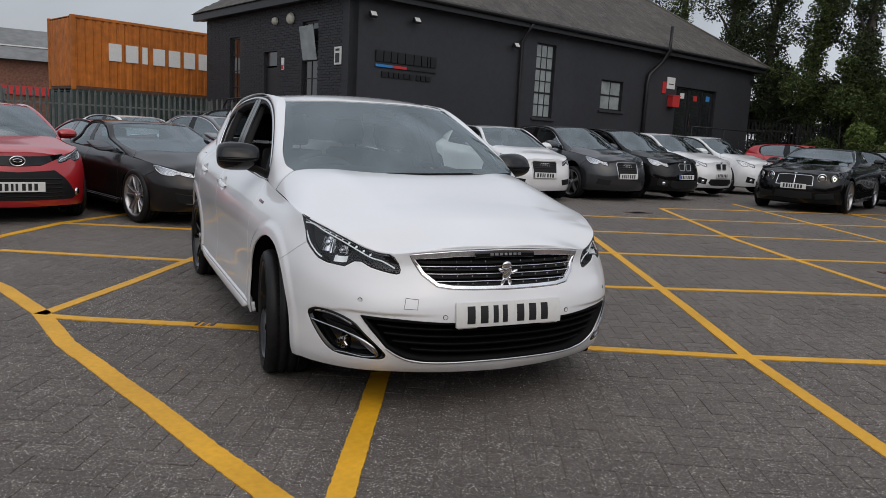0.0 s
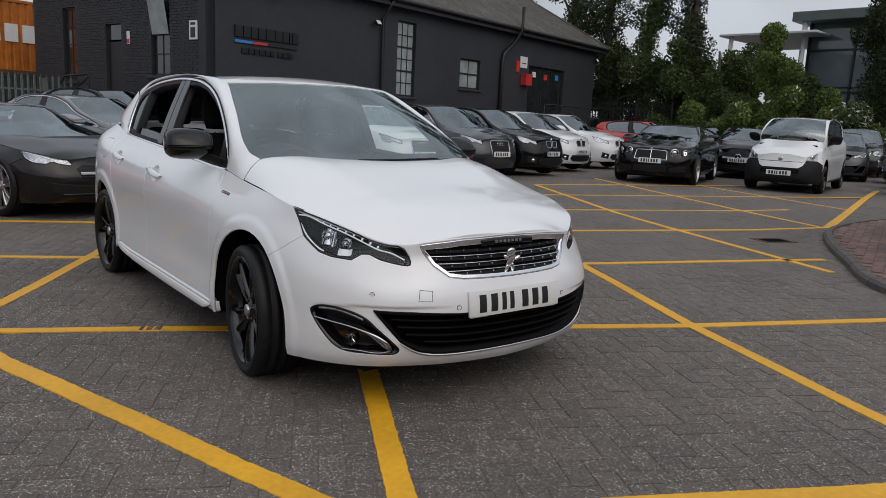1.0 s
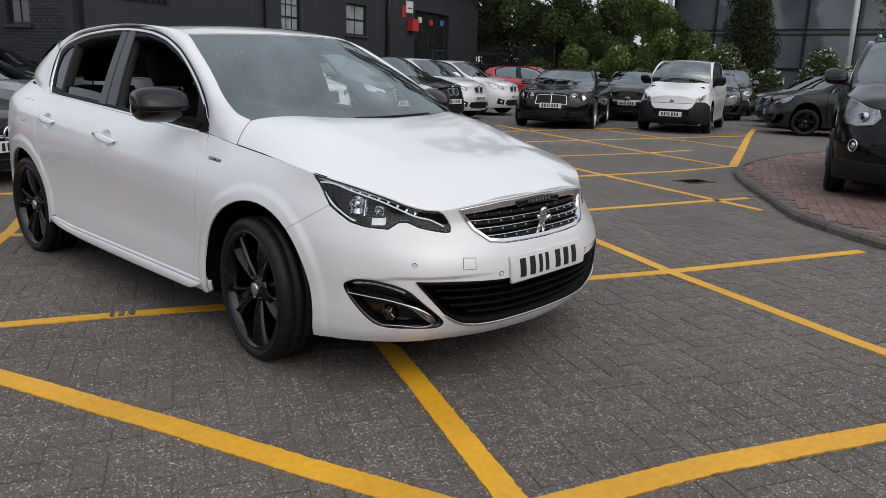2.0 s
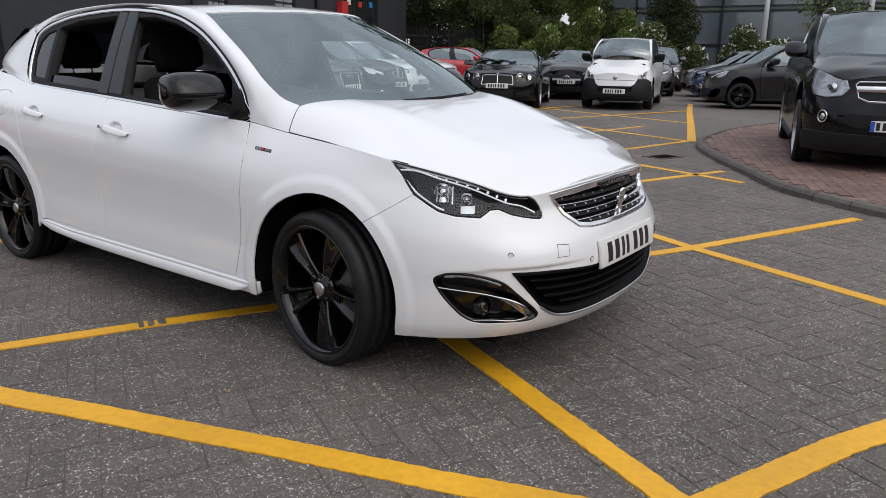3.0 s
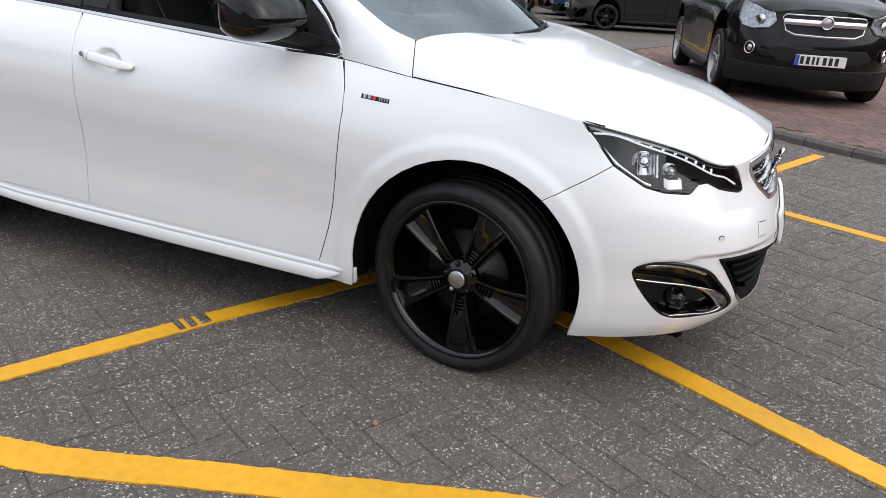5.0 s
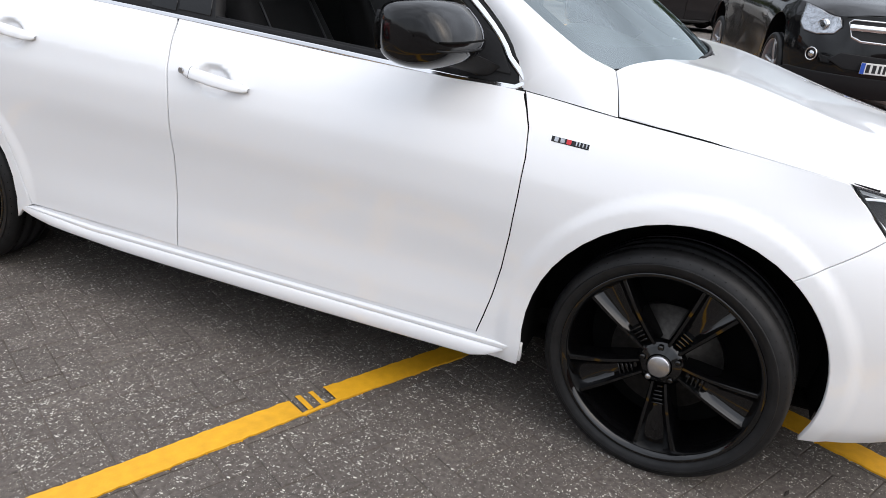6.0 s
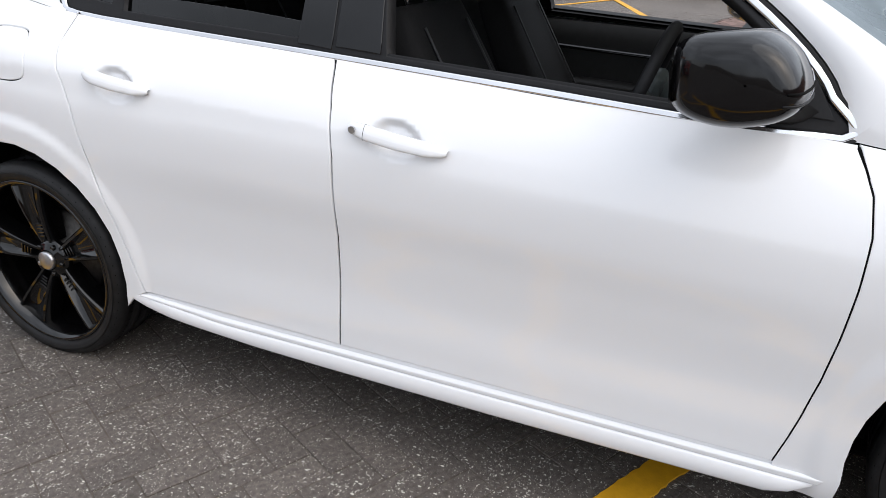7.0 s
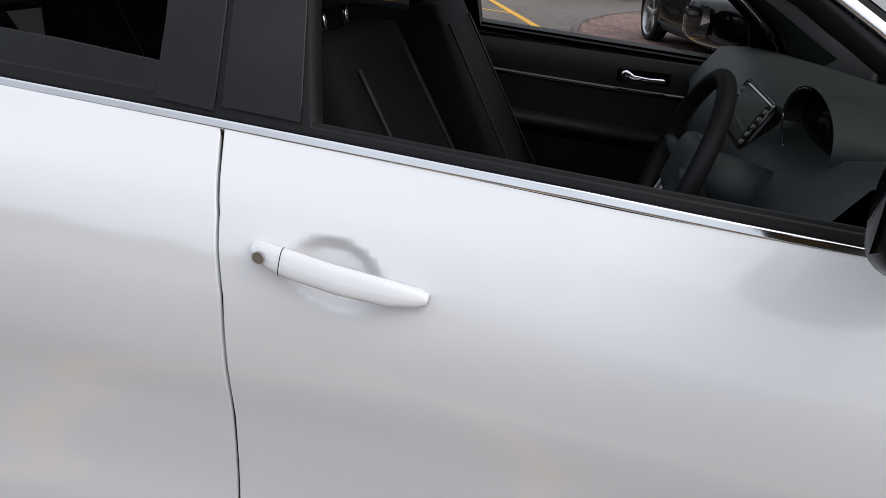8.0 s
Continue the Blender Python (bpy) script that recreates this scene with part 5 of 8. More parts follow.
    # steering wheel
    sw = new("steering_wheel")
    sw.parent = car
    sw.matrix_local = pose(-0.36, -0.366, 0.937, -72, 0, 0)
    an = np.linspace(0, 2 * np.pi, 40, endpoint=False)
    ringp = np.column_stack([0.172 * np.cos(an), 0.162 * np.sin(an), 0 * an])
    mesh_object("rim", *tube(ringp, 0.0165, 10, True), BLACK, sw)
    part("boss", box_bm(-0.075, -0.055, -0.04, 0.075, 0.065, 0.005, 0.025, 3), DASH, sw, smooth=True)
    for a, b in (((-0.16, 0.0), (-0.06, 0.0)), ((0.16, 0.0), (0.06, 0.0)), ((-0.03, 0.155), (-0.02, 0.05)), ((0.03, 0.155), (0.02, 0.05))):
        mesh_object("spoke", *tube([(*a, 0), (*b, -0.01)], (0.012, 0.016), 6), SATIN if a[1] else DASH, sw)
    mesh_object("column", *tube([(0, 0, -0.02), (0, 0, -0.2)], (0.045, 0.06), 12), DASH, sw)
    for dx in (-1, 1):
        mesh_object("stalk", *tube([(0.03 * dx, 0.01, -0.05), (0.15 * dx, 0.03, -0.045)], (0.008, 0.011), 8), BLACK, sw)
    # black border printed on the inside of the windscreen
    half = [(0.94, 0.002), (0.98, 0.04)] + [(u - 0.003, v) for u, v in GLASS_SIDE]
    ring_out = [(-u, v) for u, v in reversed(half)] + [(-0.6, 0.002), (0.0, 0.002), (0.6, 0.002)] + half + [(0.0, 0.983)]
    inner = [(0.86, 0.1), (0.92, 0.13), (0.945, 0.2), (0.95, 0.35), (0.94, 0.6), (0.935, 0.85), (0.935, 0.93), (0.9, 0.952)]
    ring_in = [(-u, v) for u, v in reversed(inner)] + [(-0.45, 0.095), (0.0, 0.093), (0.45, 0.095)] + inner + [(0.0, 0.945)]
    panel("screen_border", ring_out, screen, BLACK, car, holes=[ring_in], out=-0.006, depth=0.001, edge=0.0005, step=0.03, scale=(0.6, 0.7))
    # mirror behind the windscreen
    part("interior_mirror", box_bm(-0.12, -0.5, 1.3, 0.12, -0.47, 1.365, 0.014, 2), BLACK, car, smooth=True)
    part("sensor_pod", box_bm(-0.05, -0.6, 1.345, 0.05, -0.5, 1.4, 0.02, 2), BLACK, car, smooth=True)


def door_handle(parent, y0, y1, z0, z1, side, key=False):
    """A body-coloured grip over a dished recess, from its rear end to its front tip."""
    ys, zs = np.linspace(y0, y1, 22), np.linspace(z0, z1, 22)
    t = np.linspace(0, 1, 22)
    hh = np.interp(t, (0, 0.05, 0.2, 0.55, 0.8, 0.95, 1), (0.007, 0.0125, 0.0165, 0.017, 0.0155, 0.0112, 0.005))
    lift = np.interp(t, (0, 0.08, 0.2, 0.5, 0.8, 1), (0.005, 0.014, 0.021, 0.026, 0.02, 0.006))
    rows = []
    for a in np.linspace(0, 2 * np.pi, 21):
        sg, cg = math.sin(a), math.cos(a)
        p = np.column_stack([s_of_y(ys), zs + hh * math.copysign(abs(sg) ** 0.75, sg)])
        o = lift + 0.0085 * math.copysign(abs(cg) ** 0.75, cg)
        rows.append(np.array([flank(p[i:i + 1], o[i])[0] for i in range(22)]))
    h = mesh_object("door_handle", *grid(rows), WHITE, parent, side=side)
    if key:
        mesh_object("handle_seam", *tube(np.array([r[4] for r in rows]), 0.0007, 5), VOID, h, side=side)
        bm = bmesh.new()
        bmesh.ops.create_cone(bm, cap_ends=True, segments=18, radius1=0.0085, radius2=0.008, depth=0.006)
        c = flank([(s_of_y(y0 - 0.018), z0 - 0.002)], 0.027)[0] * (side, 1, 1)
        part("key_lock", bm, SATIN, h, smooth=True, m=Matrix.Translation(c) @ pose(0, 0, 0, 0, 90))
    return h


SIGNRED = material("red_enamel", (0.5, 0.01, 0.02), 0.3, var=0.05, scale=50)
hero = tagged(new("hatchback_car"), "pearl white five-door hatchback with gloss black wheels and open front window", "car")
shell(hero, dict(paint=WHITE, hero=True, step=0.022, mirror=BLACKGLOSS))
hero_front(hero)
hero_cabin(hero)
for sd in (-1, 1):
    door_handle(hero, 0.222, -0.026, 0.876, 0.846, sd, sd < 0)
    door_handle(hero, 1.012, 0.795, 0.921, 0.894, sd)
    for yy in (-1.31, 1.31):
        wheel(hero, 0.775 * sd, yy, sd, RIMBLACK, 0.321, 0.225, "ridged", turn=-8 if yy < 0 else 0, name="wheel", spin=-98 if yy < 0 else -62)
    badge = panel("wing_badge", [(s_of_y(-1.02), 0.84), (s_of_y(-0.922), 0.848), (s_of_y(-0.922), 0.861), (s_of_y(-1.02), 0.853)], flank, BLACKGLOSS, hero, side=sd, out=0.002, depth=0.003, step=0.02)
    for y0, y1, mt in ((-0.957, -0.945, SIGNRED), (-0.94, -0.929, LAMPGREY), (-0.923, -0.913, LAMPGREY), (-0.972, -0.969, LAMPGREY), (-0.98, -0.977, LAMPGREY), (-0.989, -0.986, LAMPGREY), (-0.998, -0.995, LAMPGREY)):
        panel("badge_stroke", [(s_of_y(y0 - 0.017), 0.8465 + 0.07 * (y0 + 0.95)), (s_of_y(y1 - 0.017), 0.8465 + 0.07 * (y1 + 0.95)), (s_of_y(y1 - 0.017), 0.857 + 0.07 * (y1 + 0.95)), (s_of_y(y0 - 0.017), 0.857 + 0.07 * (y0 + 0.95))], flank, mt, badge, side=sd, out=0.0035, depth=0.001, step=0.02, edge=0.0005)
for a, b in ((-0.3, 0.45), (0.32, 0.93)):
    # a wiper: arm and blade lying at the foot of the glass
    u_ = np.linspace(a, b, 14)
    wp = mesh_object("wiper", *tube(screen(np.column_stack([u_, 0.004 + 0.024 * np.linspace(0, 1, 14)]), 0.006), np.linspace(0.0065, 0.004, 14), 6), BLACK, hero)
    mesh_object("wiper_blade", *tube(screen(np.column_stack([u_[4:], 0.001 + 0.022 * np.linspace(0, 1, 10)]), 0.003), 0.0035, 5), BLACK, wp)


def settle(car, more, shift, rise):
    """Widens a car by twice more, moves its middle sideways and lifts its roof."""
    def basis(ob):
        m = ob.matrix_basis.copy()
        while ob.parent is not None and ob.parent is not car:
            ob = ob.parent
            m = ob.matrix_basis @ m
        return m
    todo = list(car.children)
    while todo:
        ob = todo.pop()
        todo += list(ob.children)
        if ob.type != "MESH":
            continue
        m = np.array(basis(ob))
        v = np.empty(len(ob.data.vertices) * 3)
        ob.data.vertices.foreach_get("co", v)
        w = v.reshape(-1, 3) @ m[:3, :3].T + m[:3, 3]
        w[:, 0] += np.sign(w[:, 0]) * more * np.clip(np.abs(w[:, 0]) / 0.5, 0, 1)
        w[:, 2] += rise * np.clip((w[:, 2] - 1.12) / 0.33, 0, 1) * np.clip((w[:, 1] + 0.55) / 0.4, 0, 1)
        n = np.linalg.inv(m)
        ob.data.vertices.foreach_set("co", (w @ n[:3, :3].T + n[:3, 3]).ravel())
        ob.data.update()
    car.matrix_basis = pose(shift, 0, 0)


settle(hero, 0.035, 0.035, 0.018)


# ---- ground ----
def asphalt_like(name, base, speck, fine=260.0):
    """Worn dark paving: grey-brown with pale stone flecks, patches and a rough relief."""
    m = material(name, base, 0.78, var=0.36, scale=70, var2=0.16, scale2=0.9, bump=0.8, bscale=240, each=0.1, island=0.1, dist=0.004)
    t = m.node_tree
    b = t.nodes["Principled BSDF"]
    src = b.inputs["Base Color"].links[0].from_socket
    geo = t.nodes.new("ShaderNodeNewGeometry")

    def math_(op, x, y):
        n = t.nodes.new("ShaderNodeMath")
        n.operation = op
        for k, q in enumerate((x, y)):
            if isinstance(q, float):
                n.inputs[k].default_value = q
            else:
                t.links.new(q, n.inputs[k])
        return n.outputs[0]

    # the flecks lie thick in some patches and thin in others
    cloud = t.nodes.new("ShaderNodeTexNoise")
    cloud.inputs["Scale"].default_value, cloud.inputs["Detail"].default_value = 16.0, 3.0
    t.links.new(geo.outputs["Position"], cloud.inputs["Vector"])
    for stretch, turn, sc, share in (((1, 0.5, 1), 20, fine, 0.62), ((0.5, 1, 1), 35, fine * 1.3, 0.62), ((1, 0.8, 1), 70, fine * 2.1, 0.55)):
        put = t.nodes.new("ShaderNodeMapping")
        put.inputs["Scale"].default_value = stretch
        put.inputs["Rotation"].default_value = (0, 0, radians(turn))
        t.links.new(geo.outputs["Position"], put.inputs["Vector"])
        vor = t.nodes.new("ShaderNodeTexVoronoi")
        vor.inputs["Scale"].default_value = sc
        t.links.new(put.outputs[0], vor.inputs["Vector"])
        pick = t.nodes.new("ShaderNodeSeparateColor")
        t.links.new(vor.outputs["Color"], pick.inputs[0])
        chosen = math_("GREATER_THAN", math_("ADD", pick.outputs[0], cloud.outputs[0]), 1.82 - share)
        size = math_("ADD", math_("MULTIPLY", pick.outputs[2], 0.28), 0.14)
        near = math_("LESS_THAN", vor.outputs["Distance"], size)
        pale = math_("ADD", math_("MULTIPLY", math_("POWER", pick.outputs[1], 1.6), 0.85), 0.15)
        mix = t.nodes.new("ShaderNodeMixRGB")
        mix.inputs[2].default_value = (*speck, 1)
        t.links.new(math_("MULTIPLY", math_("MULTIPLY", chosen, near), pale), mix.inputs[0])
        t.links.new(src, mix.inputs[1])
        src = mix.outputs[0]
    t.links.new(src, b.inputs["Base Color"])
    return m


PAVING = asphalt_like("worn_block_paving", (0.094, 0.0795, 0.069), (0.66, 0.63, 0.57), 150.0)
JOINT = material("paving_joint_sand", (0.098, 0.081, 0.067), 0.9, var=0.3, scale=30, bump=0.4, bscale=200)
YELLOW = material("yellow_road_paint", (0.68, 0.345, 0.012), 0.55, var=0.08, scale=34, var2=0.1, scale2=2.5, bump=0.3, bscale=160, dist=0.003)
ground = tagged(mesh_object("ground", [(-900, -900, -0.012), (900, -900, -0.012), (900, 900, -0.012), (-900, 900, -0.012)], [(0, 1, 2, 3)], PAVING, smooth=False), "worn dark block paving of a car park", "ground", kind="structure")


def wavy(points, width, step=0.017, amp=0.0028, seed=0):
    """A painted band along a line of points, with a ragged edge."""
    p = np.array(points, float)
    l = chord(p)
    q = np.linspace(0, l[-1], max(4, int(l[-1] / step)))
    c = np.column_stack([np.interp(q, l, p[:, 0]), np.interp(q, l, p[:, 1])])
    d = np.gradient(c, axis=0)
    d /= np.linalg.norm(d, axis=1, keepdims=True)
    n = np.column_stack([-d[:, 1], d[:, 0]])
    g = np.random.RandomState(seed)
    a, b = (width / 2 + amp * g.uniform(-1, 1, len(q)) for _ in (0, 1))
    le, ri = c + n * a[:, None], c - n * b[:, None]
    return le, ri


def line(points, width, seed, z=0.0045):
    le, ri = wavy(points, width, seed=seed)
    k = len(le)
    v = np.concatenate([np.column_stack([le, np.full(k, z)]), np.column_stack([ri, np.full(k, z)]), np.column_stack([le, np.full(k, -0.004)]), np.column_stack([ri, np.full(k, -0.004)])])
    f = []
    for i in range(k - 1):
        f += [(k + i, k + i + 1, i + 1, i), (i, i + 1, 2 * k + i + 1, 2 * k + i), (k + i + 1, k + i, 3 * k + i, 3 * k + i + 1)]
    ob = mesh_object("yellow_line", v, f, YELLOW, smooth=False)
    return tagged(ob, "worn yellow painted line on block paving", "road marking", "yellow hatching lines", "structure")


LINES = [
    ([(-2.72, 2.0), (-2.25, 0.97), (-1.98, 0.17), (-1.82, -0.58), (-1.675, -1.0), (-1.56, -1.36), (-1.445, -1.7), (-1.28, -2.24), (-1.07, -2.86)], 0.105),
    ([(-1.07, -2.85), (-0.3, -3.17), (0.5, -3.59), (1.15, -3.9)], 0.105),
    ([(-1.95, 0.08), (-1.71, -0.06), (-1.1, -0.35)], 0.085),
    ([(-1.075, -0.352), (-1.06, -0.36)], 0.08),
    ([(-1.035, -0.374), (-1.022, -0.381)], 0.08),
    ([(-1.12, -0.384), (-1.0, -0.437)], 0.013),
    ([(-0.99, -0.4), (-0.5, -0.66), (1.21, -1.54), (1.96, -1.92), (3.74, -2.68)], 0.085),
    ([(-0.975, -2.86), (-0.715, -2.345), (-0.545, -2.015), (-0.395, -1.71), (0.6, 0.2), (1.6, 2.2), (2.9, 5.0)], 0.1),
    ([(-1.98, 0.12), (-1.41, 1.01), (-0.78, 2.06), (0.3, 4.2)], 0.085),
    ([(1.15, -3.9), (1.42, -3.2), (1.98, -1.92), (2.58, -0.77), (3.97, 2.0), (5.6, 5.3)], 0.09),
    ([(-2.43, 2.64), (-0.8, 1.84), (1.0, 0.75), (2.48, 0.05), (4.96, -0.84), (5.63, -1.09)], 0.085),
    ([(-1.98, 4.5), (-0.54, 3.87), (2.0, 2.4), (3.87, 1.61), (7.01, 0.52), (8.45, 0.22)], 0.085),
    ([(0.5, 5.2), (4.8, 3.38), (9.14, 1.91), (10.3, 1.7)], 0.085),
    ([(3.4, 5.9), (6.01, 5.13), (11.5, 3.47), (14.95, 2.41)], 0.085),
    ([(4.95, -1.49), (6.0, 1.12), (6.59, 2.47), (8.71, 6.32)], 0.09),
    ([(8.42, 0.25), (9.14, 1.91), (11.8, 7.35)], 0.09),
    ([(11.62, 1.28), (13.28, 5.5)], 0.085),
    ([(8.4, 0.17), (11.0, 1.03), (14.95, 2.36), (17.6, 3.2)], 0.13),
    ([(-2.6, 3.3), (-1.98, 4.5), (-1.31, 5.31), (-0.6, 6.1)], 0.1),
    ([(8.71, 6.32), (10.2, 6.1), (15.5, 4.9)], 0.08),
]
for i, (pts, w) in enumerate(LINES):
    line(pts, w, i, 0.0045 + 0.0006 * (i % 4))

# ---- office building ----
BT = radians(15)
BX, BY = Vector((math.cos(BT), math.sin(BT), 0)), Vector((-math.sin(BT), math.cos(BT), 0))
BM = Matrix(((BX.x, BY.x, 0, 0), (BX.y, BY.y, 0, 0), (0, 0, 1, 0), (0, 0, 0, 1)))
DARKWALL = material("dark_grey_wall_paint", (0.0235, 0.0248, 0.0295), 0.6, var=0.12, scale=6, var2=0.12, scale2=0.7, bump=0.25, bscale=40)
PBRICK = material("painted_brick", (0.027, 0.028, 0.033), 0.62, var=0.15, scale=14, island=0.16, each=0.16, bump=0.3, bscale=90)
SLATE = material("weathered_roof_slate", (0.068, 0.061, 0.053), 0.8, var=0.25, scale=9, var2=0.2, scale2=0.9, island=0.22, each=0.22, bump=0.4, bscale=60)
FRAME = material("black_window_frame", (0.012, 0.012, 0.014), 0.45, var=0.15, scale=30)
# pale base colour stands in for the reflection in the glass
PALEPANE = material("reflection_pale_pane", (0.3, 0.33, 0.33), 0.08, 0, 0.6, var=0.2, scale=3)
DARKPANE = material("dark_glass_pane", (0.02, 0.022, 0.024), 0.05, 0, 0.8, var=0.3, scale=2)
SIGNW = material("white_sign", (0.7, 0.7, 0.68), 0.5, var=0.06, scale=20)
SIGNR = material("red_sign", (0.5, 0.03, 0.03), 0.5, var=0.1, scale=20)
SIGNB = material("blue_sign", (0.03, 0.2, 0.5), 0.45, var=0.08, scale=20)
SIGNK = material("dark_sign_letters", (0.008, 0.008, 0.009), 0.3, var=0.1, scale=20)
RAILING = material("black_steel_rail", (0.012, 0.012, 0.013), 0.5, 0.2, var=0.2, scale=30)


def wall_bm(u0, u1, z0, z1, v0, v1, openings):
    """A straight wall with openings (u0, z0, u1, z1) that go through it, in the building's own axes."""
    us = sorted({u0, u1, *[o[0] for o in openings], *[o[2] for o in openings]})
    zs = sorted({z0, z1, *[o[1] for o in openings], *[o[3] for o in openings]})
    bm = bmesh.new()
    q = lambda *c: bm.faces.new([bm.verts.new(p) for p in c])
    hole = lambda u, z: any(o[0] < u < o[2] and o[1] < z < o[3] for o in openings)
    for a, b in zip(us, us[1:]):
        for c, d in zip(zs, zs[1:]):
            if not hole((a + b) / 2, (c + d) / 2):
                q((a, v0, c), (b, v0, c), (b, v0, d), (a, v0, d))
                q((b, v1, c), (a, v1, c), (a, v1, d), (b, v1, d))
    for a, c, b, d in openings:
        q((a, v0, c), (a, v0, d), (a, v1, d), (a, v1, c))
        q((b, v0, d), (b, v0, c), (b, v1, c), (b, v1, d))
        q((a, v0, d), (b, v0, d), (b, v1, d), (a, v1, d))
        q((b, v0, c), (a, v0, c), (a, v1, c), (b, v1, c))
    for a in (u0, u1):
        q((a, v0, z0), (a, v1, z0), (a, v1, z1), (a, v0, z1))
    q((u0, v0, z1), (u1, v0, z1), (u1, v1, z1), (u0, v1, z1))
    bmesh.ops.remove_doubles(bm, verts=bm.verts, dist=0.0005)
    return bm


SIDE = BM @ Matrix.Translation((8.1, 12.5, 0)) @ pose(0, 0, 0, 0, 0, 90) @ Matrix.Diagonal((1, -1, 1, 1))
# openings: tall window, small window, doorway; on the end wall two windows and a doorway (counted from the corner)
W1, W2, DOOR = (15.45, 1.95, 16.4, 4.38), (19.0, 2.42, 20.3, 3.5), (23.9, 1.0, 27.0, 3.65)
SA, SD, SB = (6.5, 1.87, 7.3, 4.06), (3.95, 1.0, 4.8, 3.48), (1.56, 2.05, 2.45, 4.22)
tagged(part("wall_front", wall_bm(8.1, 30.05, -0.1, 4.8, 12.5, 12.8, [W1, W2, DOOR]), DARKWALL, None, m=BM), "long dark grey rendered wall of an office building", "wall", kind="structure")
end_wall = tagged(part("wall_end", wall_bm(0.0, 9.2, -0.1, 4.75, 0.012, 0.3, [SA, SD, SB]), DARKWALL, None, m=SIDE), "dark grey painted brick end wall", "wall", kind="structure")
tagged(part("wall_back", box_bm(8.4, 21.4, -0.1, 29.75, 21.7, 4.75), DARKWALL, None, m=BM), "dark grey back wall", "wall", kind="structure")
tagged(part("wall_far", box_bm(29.75, 12.8, -0.1, 30.05, 21.7, 4.75), DARKWALL, None, m=BM), "dark grey end wall", "wall", kind="structure")
tagged(part("floor", box_bm(8.4, 12.8, 0.8, 29.75, 21.4, 0.9), BLACK, None, m=BM), "dark floor inside an office building", "floor", kind="structure")


def window(name, o, cols, rows, m, pane, depth=0.08, label="", split=None):
    """A framed window set in a wall: outer frame, glazing bars, one pane a light, and a sill."""
    u0, z0, u1, z1 = o
    w = tagged(new(name), label or "black-framed window with pale panes", "window", kind="structure")
    w.matrix_world = m
    t = 0.055
    part("window_frame", join(box_bm(u0, depth, z0, u0 + t, depth + 0.07, z1), box_bm(u1 - t, depth, z0, u1, depth + 0.07, z1), box_bm(u0 + t, depth, z0, u1 - t, depth + 0.07, z0 + t), box_bm(u0 + t, depth, z1 - t, u1 - t, depth + 0.07, z1)), FRAME, w)
    part("window_sill", box_bm(u0 - 0.1, -0.07, z0 - 0.09, u1 + 0.1, depth, z0 - 0.005, 0.01), DARKWALL, w)
    us, zs = np.linspace(u0 + t, u1 - t, cols + 1), np.linspace(z0 + t, z1 - t, rows + 1)
    for a in us[1:-1]:
        part("glazing_bar", box_bm(a - 0.014, depth + 0.01, z0 + t, a + 0.014, depth + 0.05, z1 - t), FRAME, w)
    for k, c in enumerate(zs[1:-1]):
        h = 0.03 if split and k + 1 in split else 0.014
        part("glazing_bar", box_bm(u0 + t, depth + 0.008, c - h, u1 - t, depth + 0.052, c + h), FRAME, w)
    for a, b in zip(us, us[1:]):
        for c, d in zip(zs, zs[1:]):
            part("pane", box_bm(a, depth + 0.026, c, b, depth + 0.034, d), pane, w)
    return w


FM = BM @ Matrix.Translation((0, 12.5, 0))
window("window_1", W1, 3, 6, FM, PALEPANE, split=(2, 4))
window("window_2", W2, 2, 2, FM, PALEPANE, split=(1,))
window("window_3", SA, 2, 4, SIDE, DARKPANE)
window("window_4", SB, 2, 4, SIDE, DARKPANE, split=(2,))
vent = tagged(part("window_light", box_bm(SB[0] + 0.06, -0.25, 3.15, SB[2] - 0.06, -0.22, 4.1, 0.01), PALEPANE, None, m=SIDE @ Matrix.Translation((0, 0.1, 0)) @ Matrix.Translation((0, 0, 4.1)) @ pose(0, 0, 0, 9) @ Matrix.Translation((0, 0, -4.1))), "tilted open window light with its reflection painted pale", "window", kind="structure")
door = tagged(new("door_1"), "dark glazed double entrance door", "door", kind="structure")
door.matrix_world = FM
for a, b in ((23.9, 25.0), (25.0, 26.05), (26.05, 27.0)):
    part("door_frame", join(box_bm(a, 0.1, 1.0, a + 0.06, 0.17, 3.65), box_bm(b - 0.06, 0.1, 1.0, b, 0.17, 3.65), box_bm(a + 0.06, 0.1, 3.58, b - 0.06, 0.17, 3.65), box_bm(a + 0.06, 0.1, 1.0, b - 0.06, 0.17, 1.12)), FRAME, door)
    part("pane", box_bm(a + 0.06, 0.13, 1.12, b - 0.06, 0.14, 3.58), DARKPANE, door)
part("door_handle", box_bm(25.12, 0.05, 2.0, 25.15, 0.09, 2.6, 0.01), CHROME, door)
for x, z, m_ in ((24.4, 3.2, SIGNW), (25.4, 3.15, SIGNR), (26.4, 3.2, SIGNB)):
    part("door_notice", box_bm(x, 0.118, z, x + 0.3, 0.126, z + 0.22), m_, door)
side_door = tagged(new("door_2"), "dark panelled side door", "door", kind="structure")
side_door.matrix_world = SIDE
part("door_leaf", box_bm(3.97, 0.1, 1.0, 4.78, 0.15, 3.0, 0.01), FRAME, side_door)
part("fanlight", box_bm(3.97, 0.1, 3.05, 4.78, 0.13, 3.46), DARKPANE, side_door)
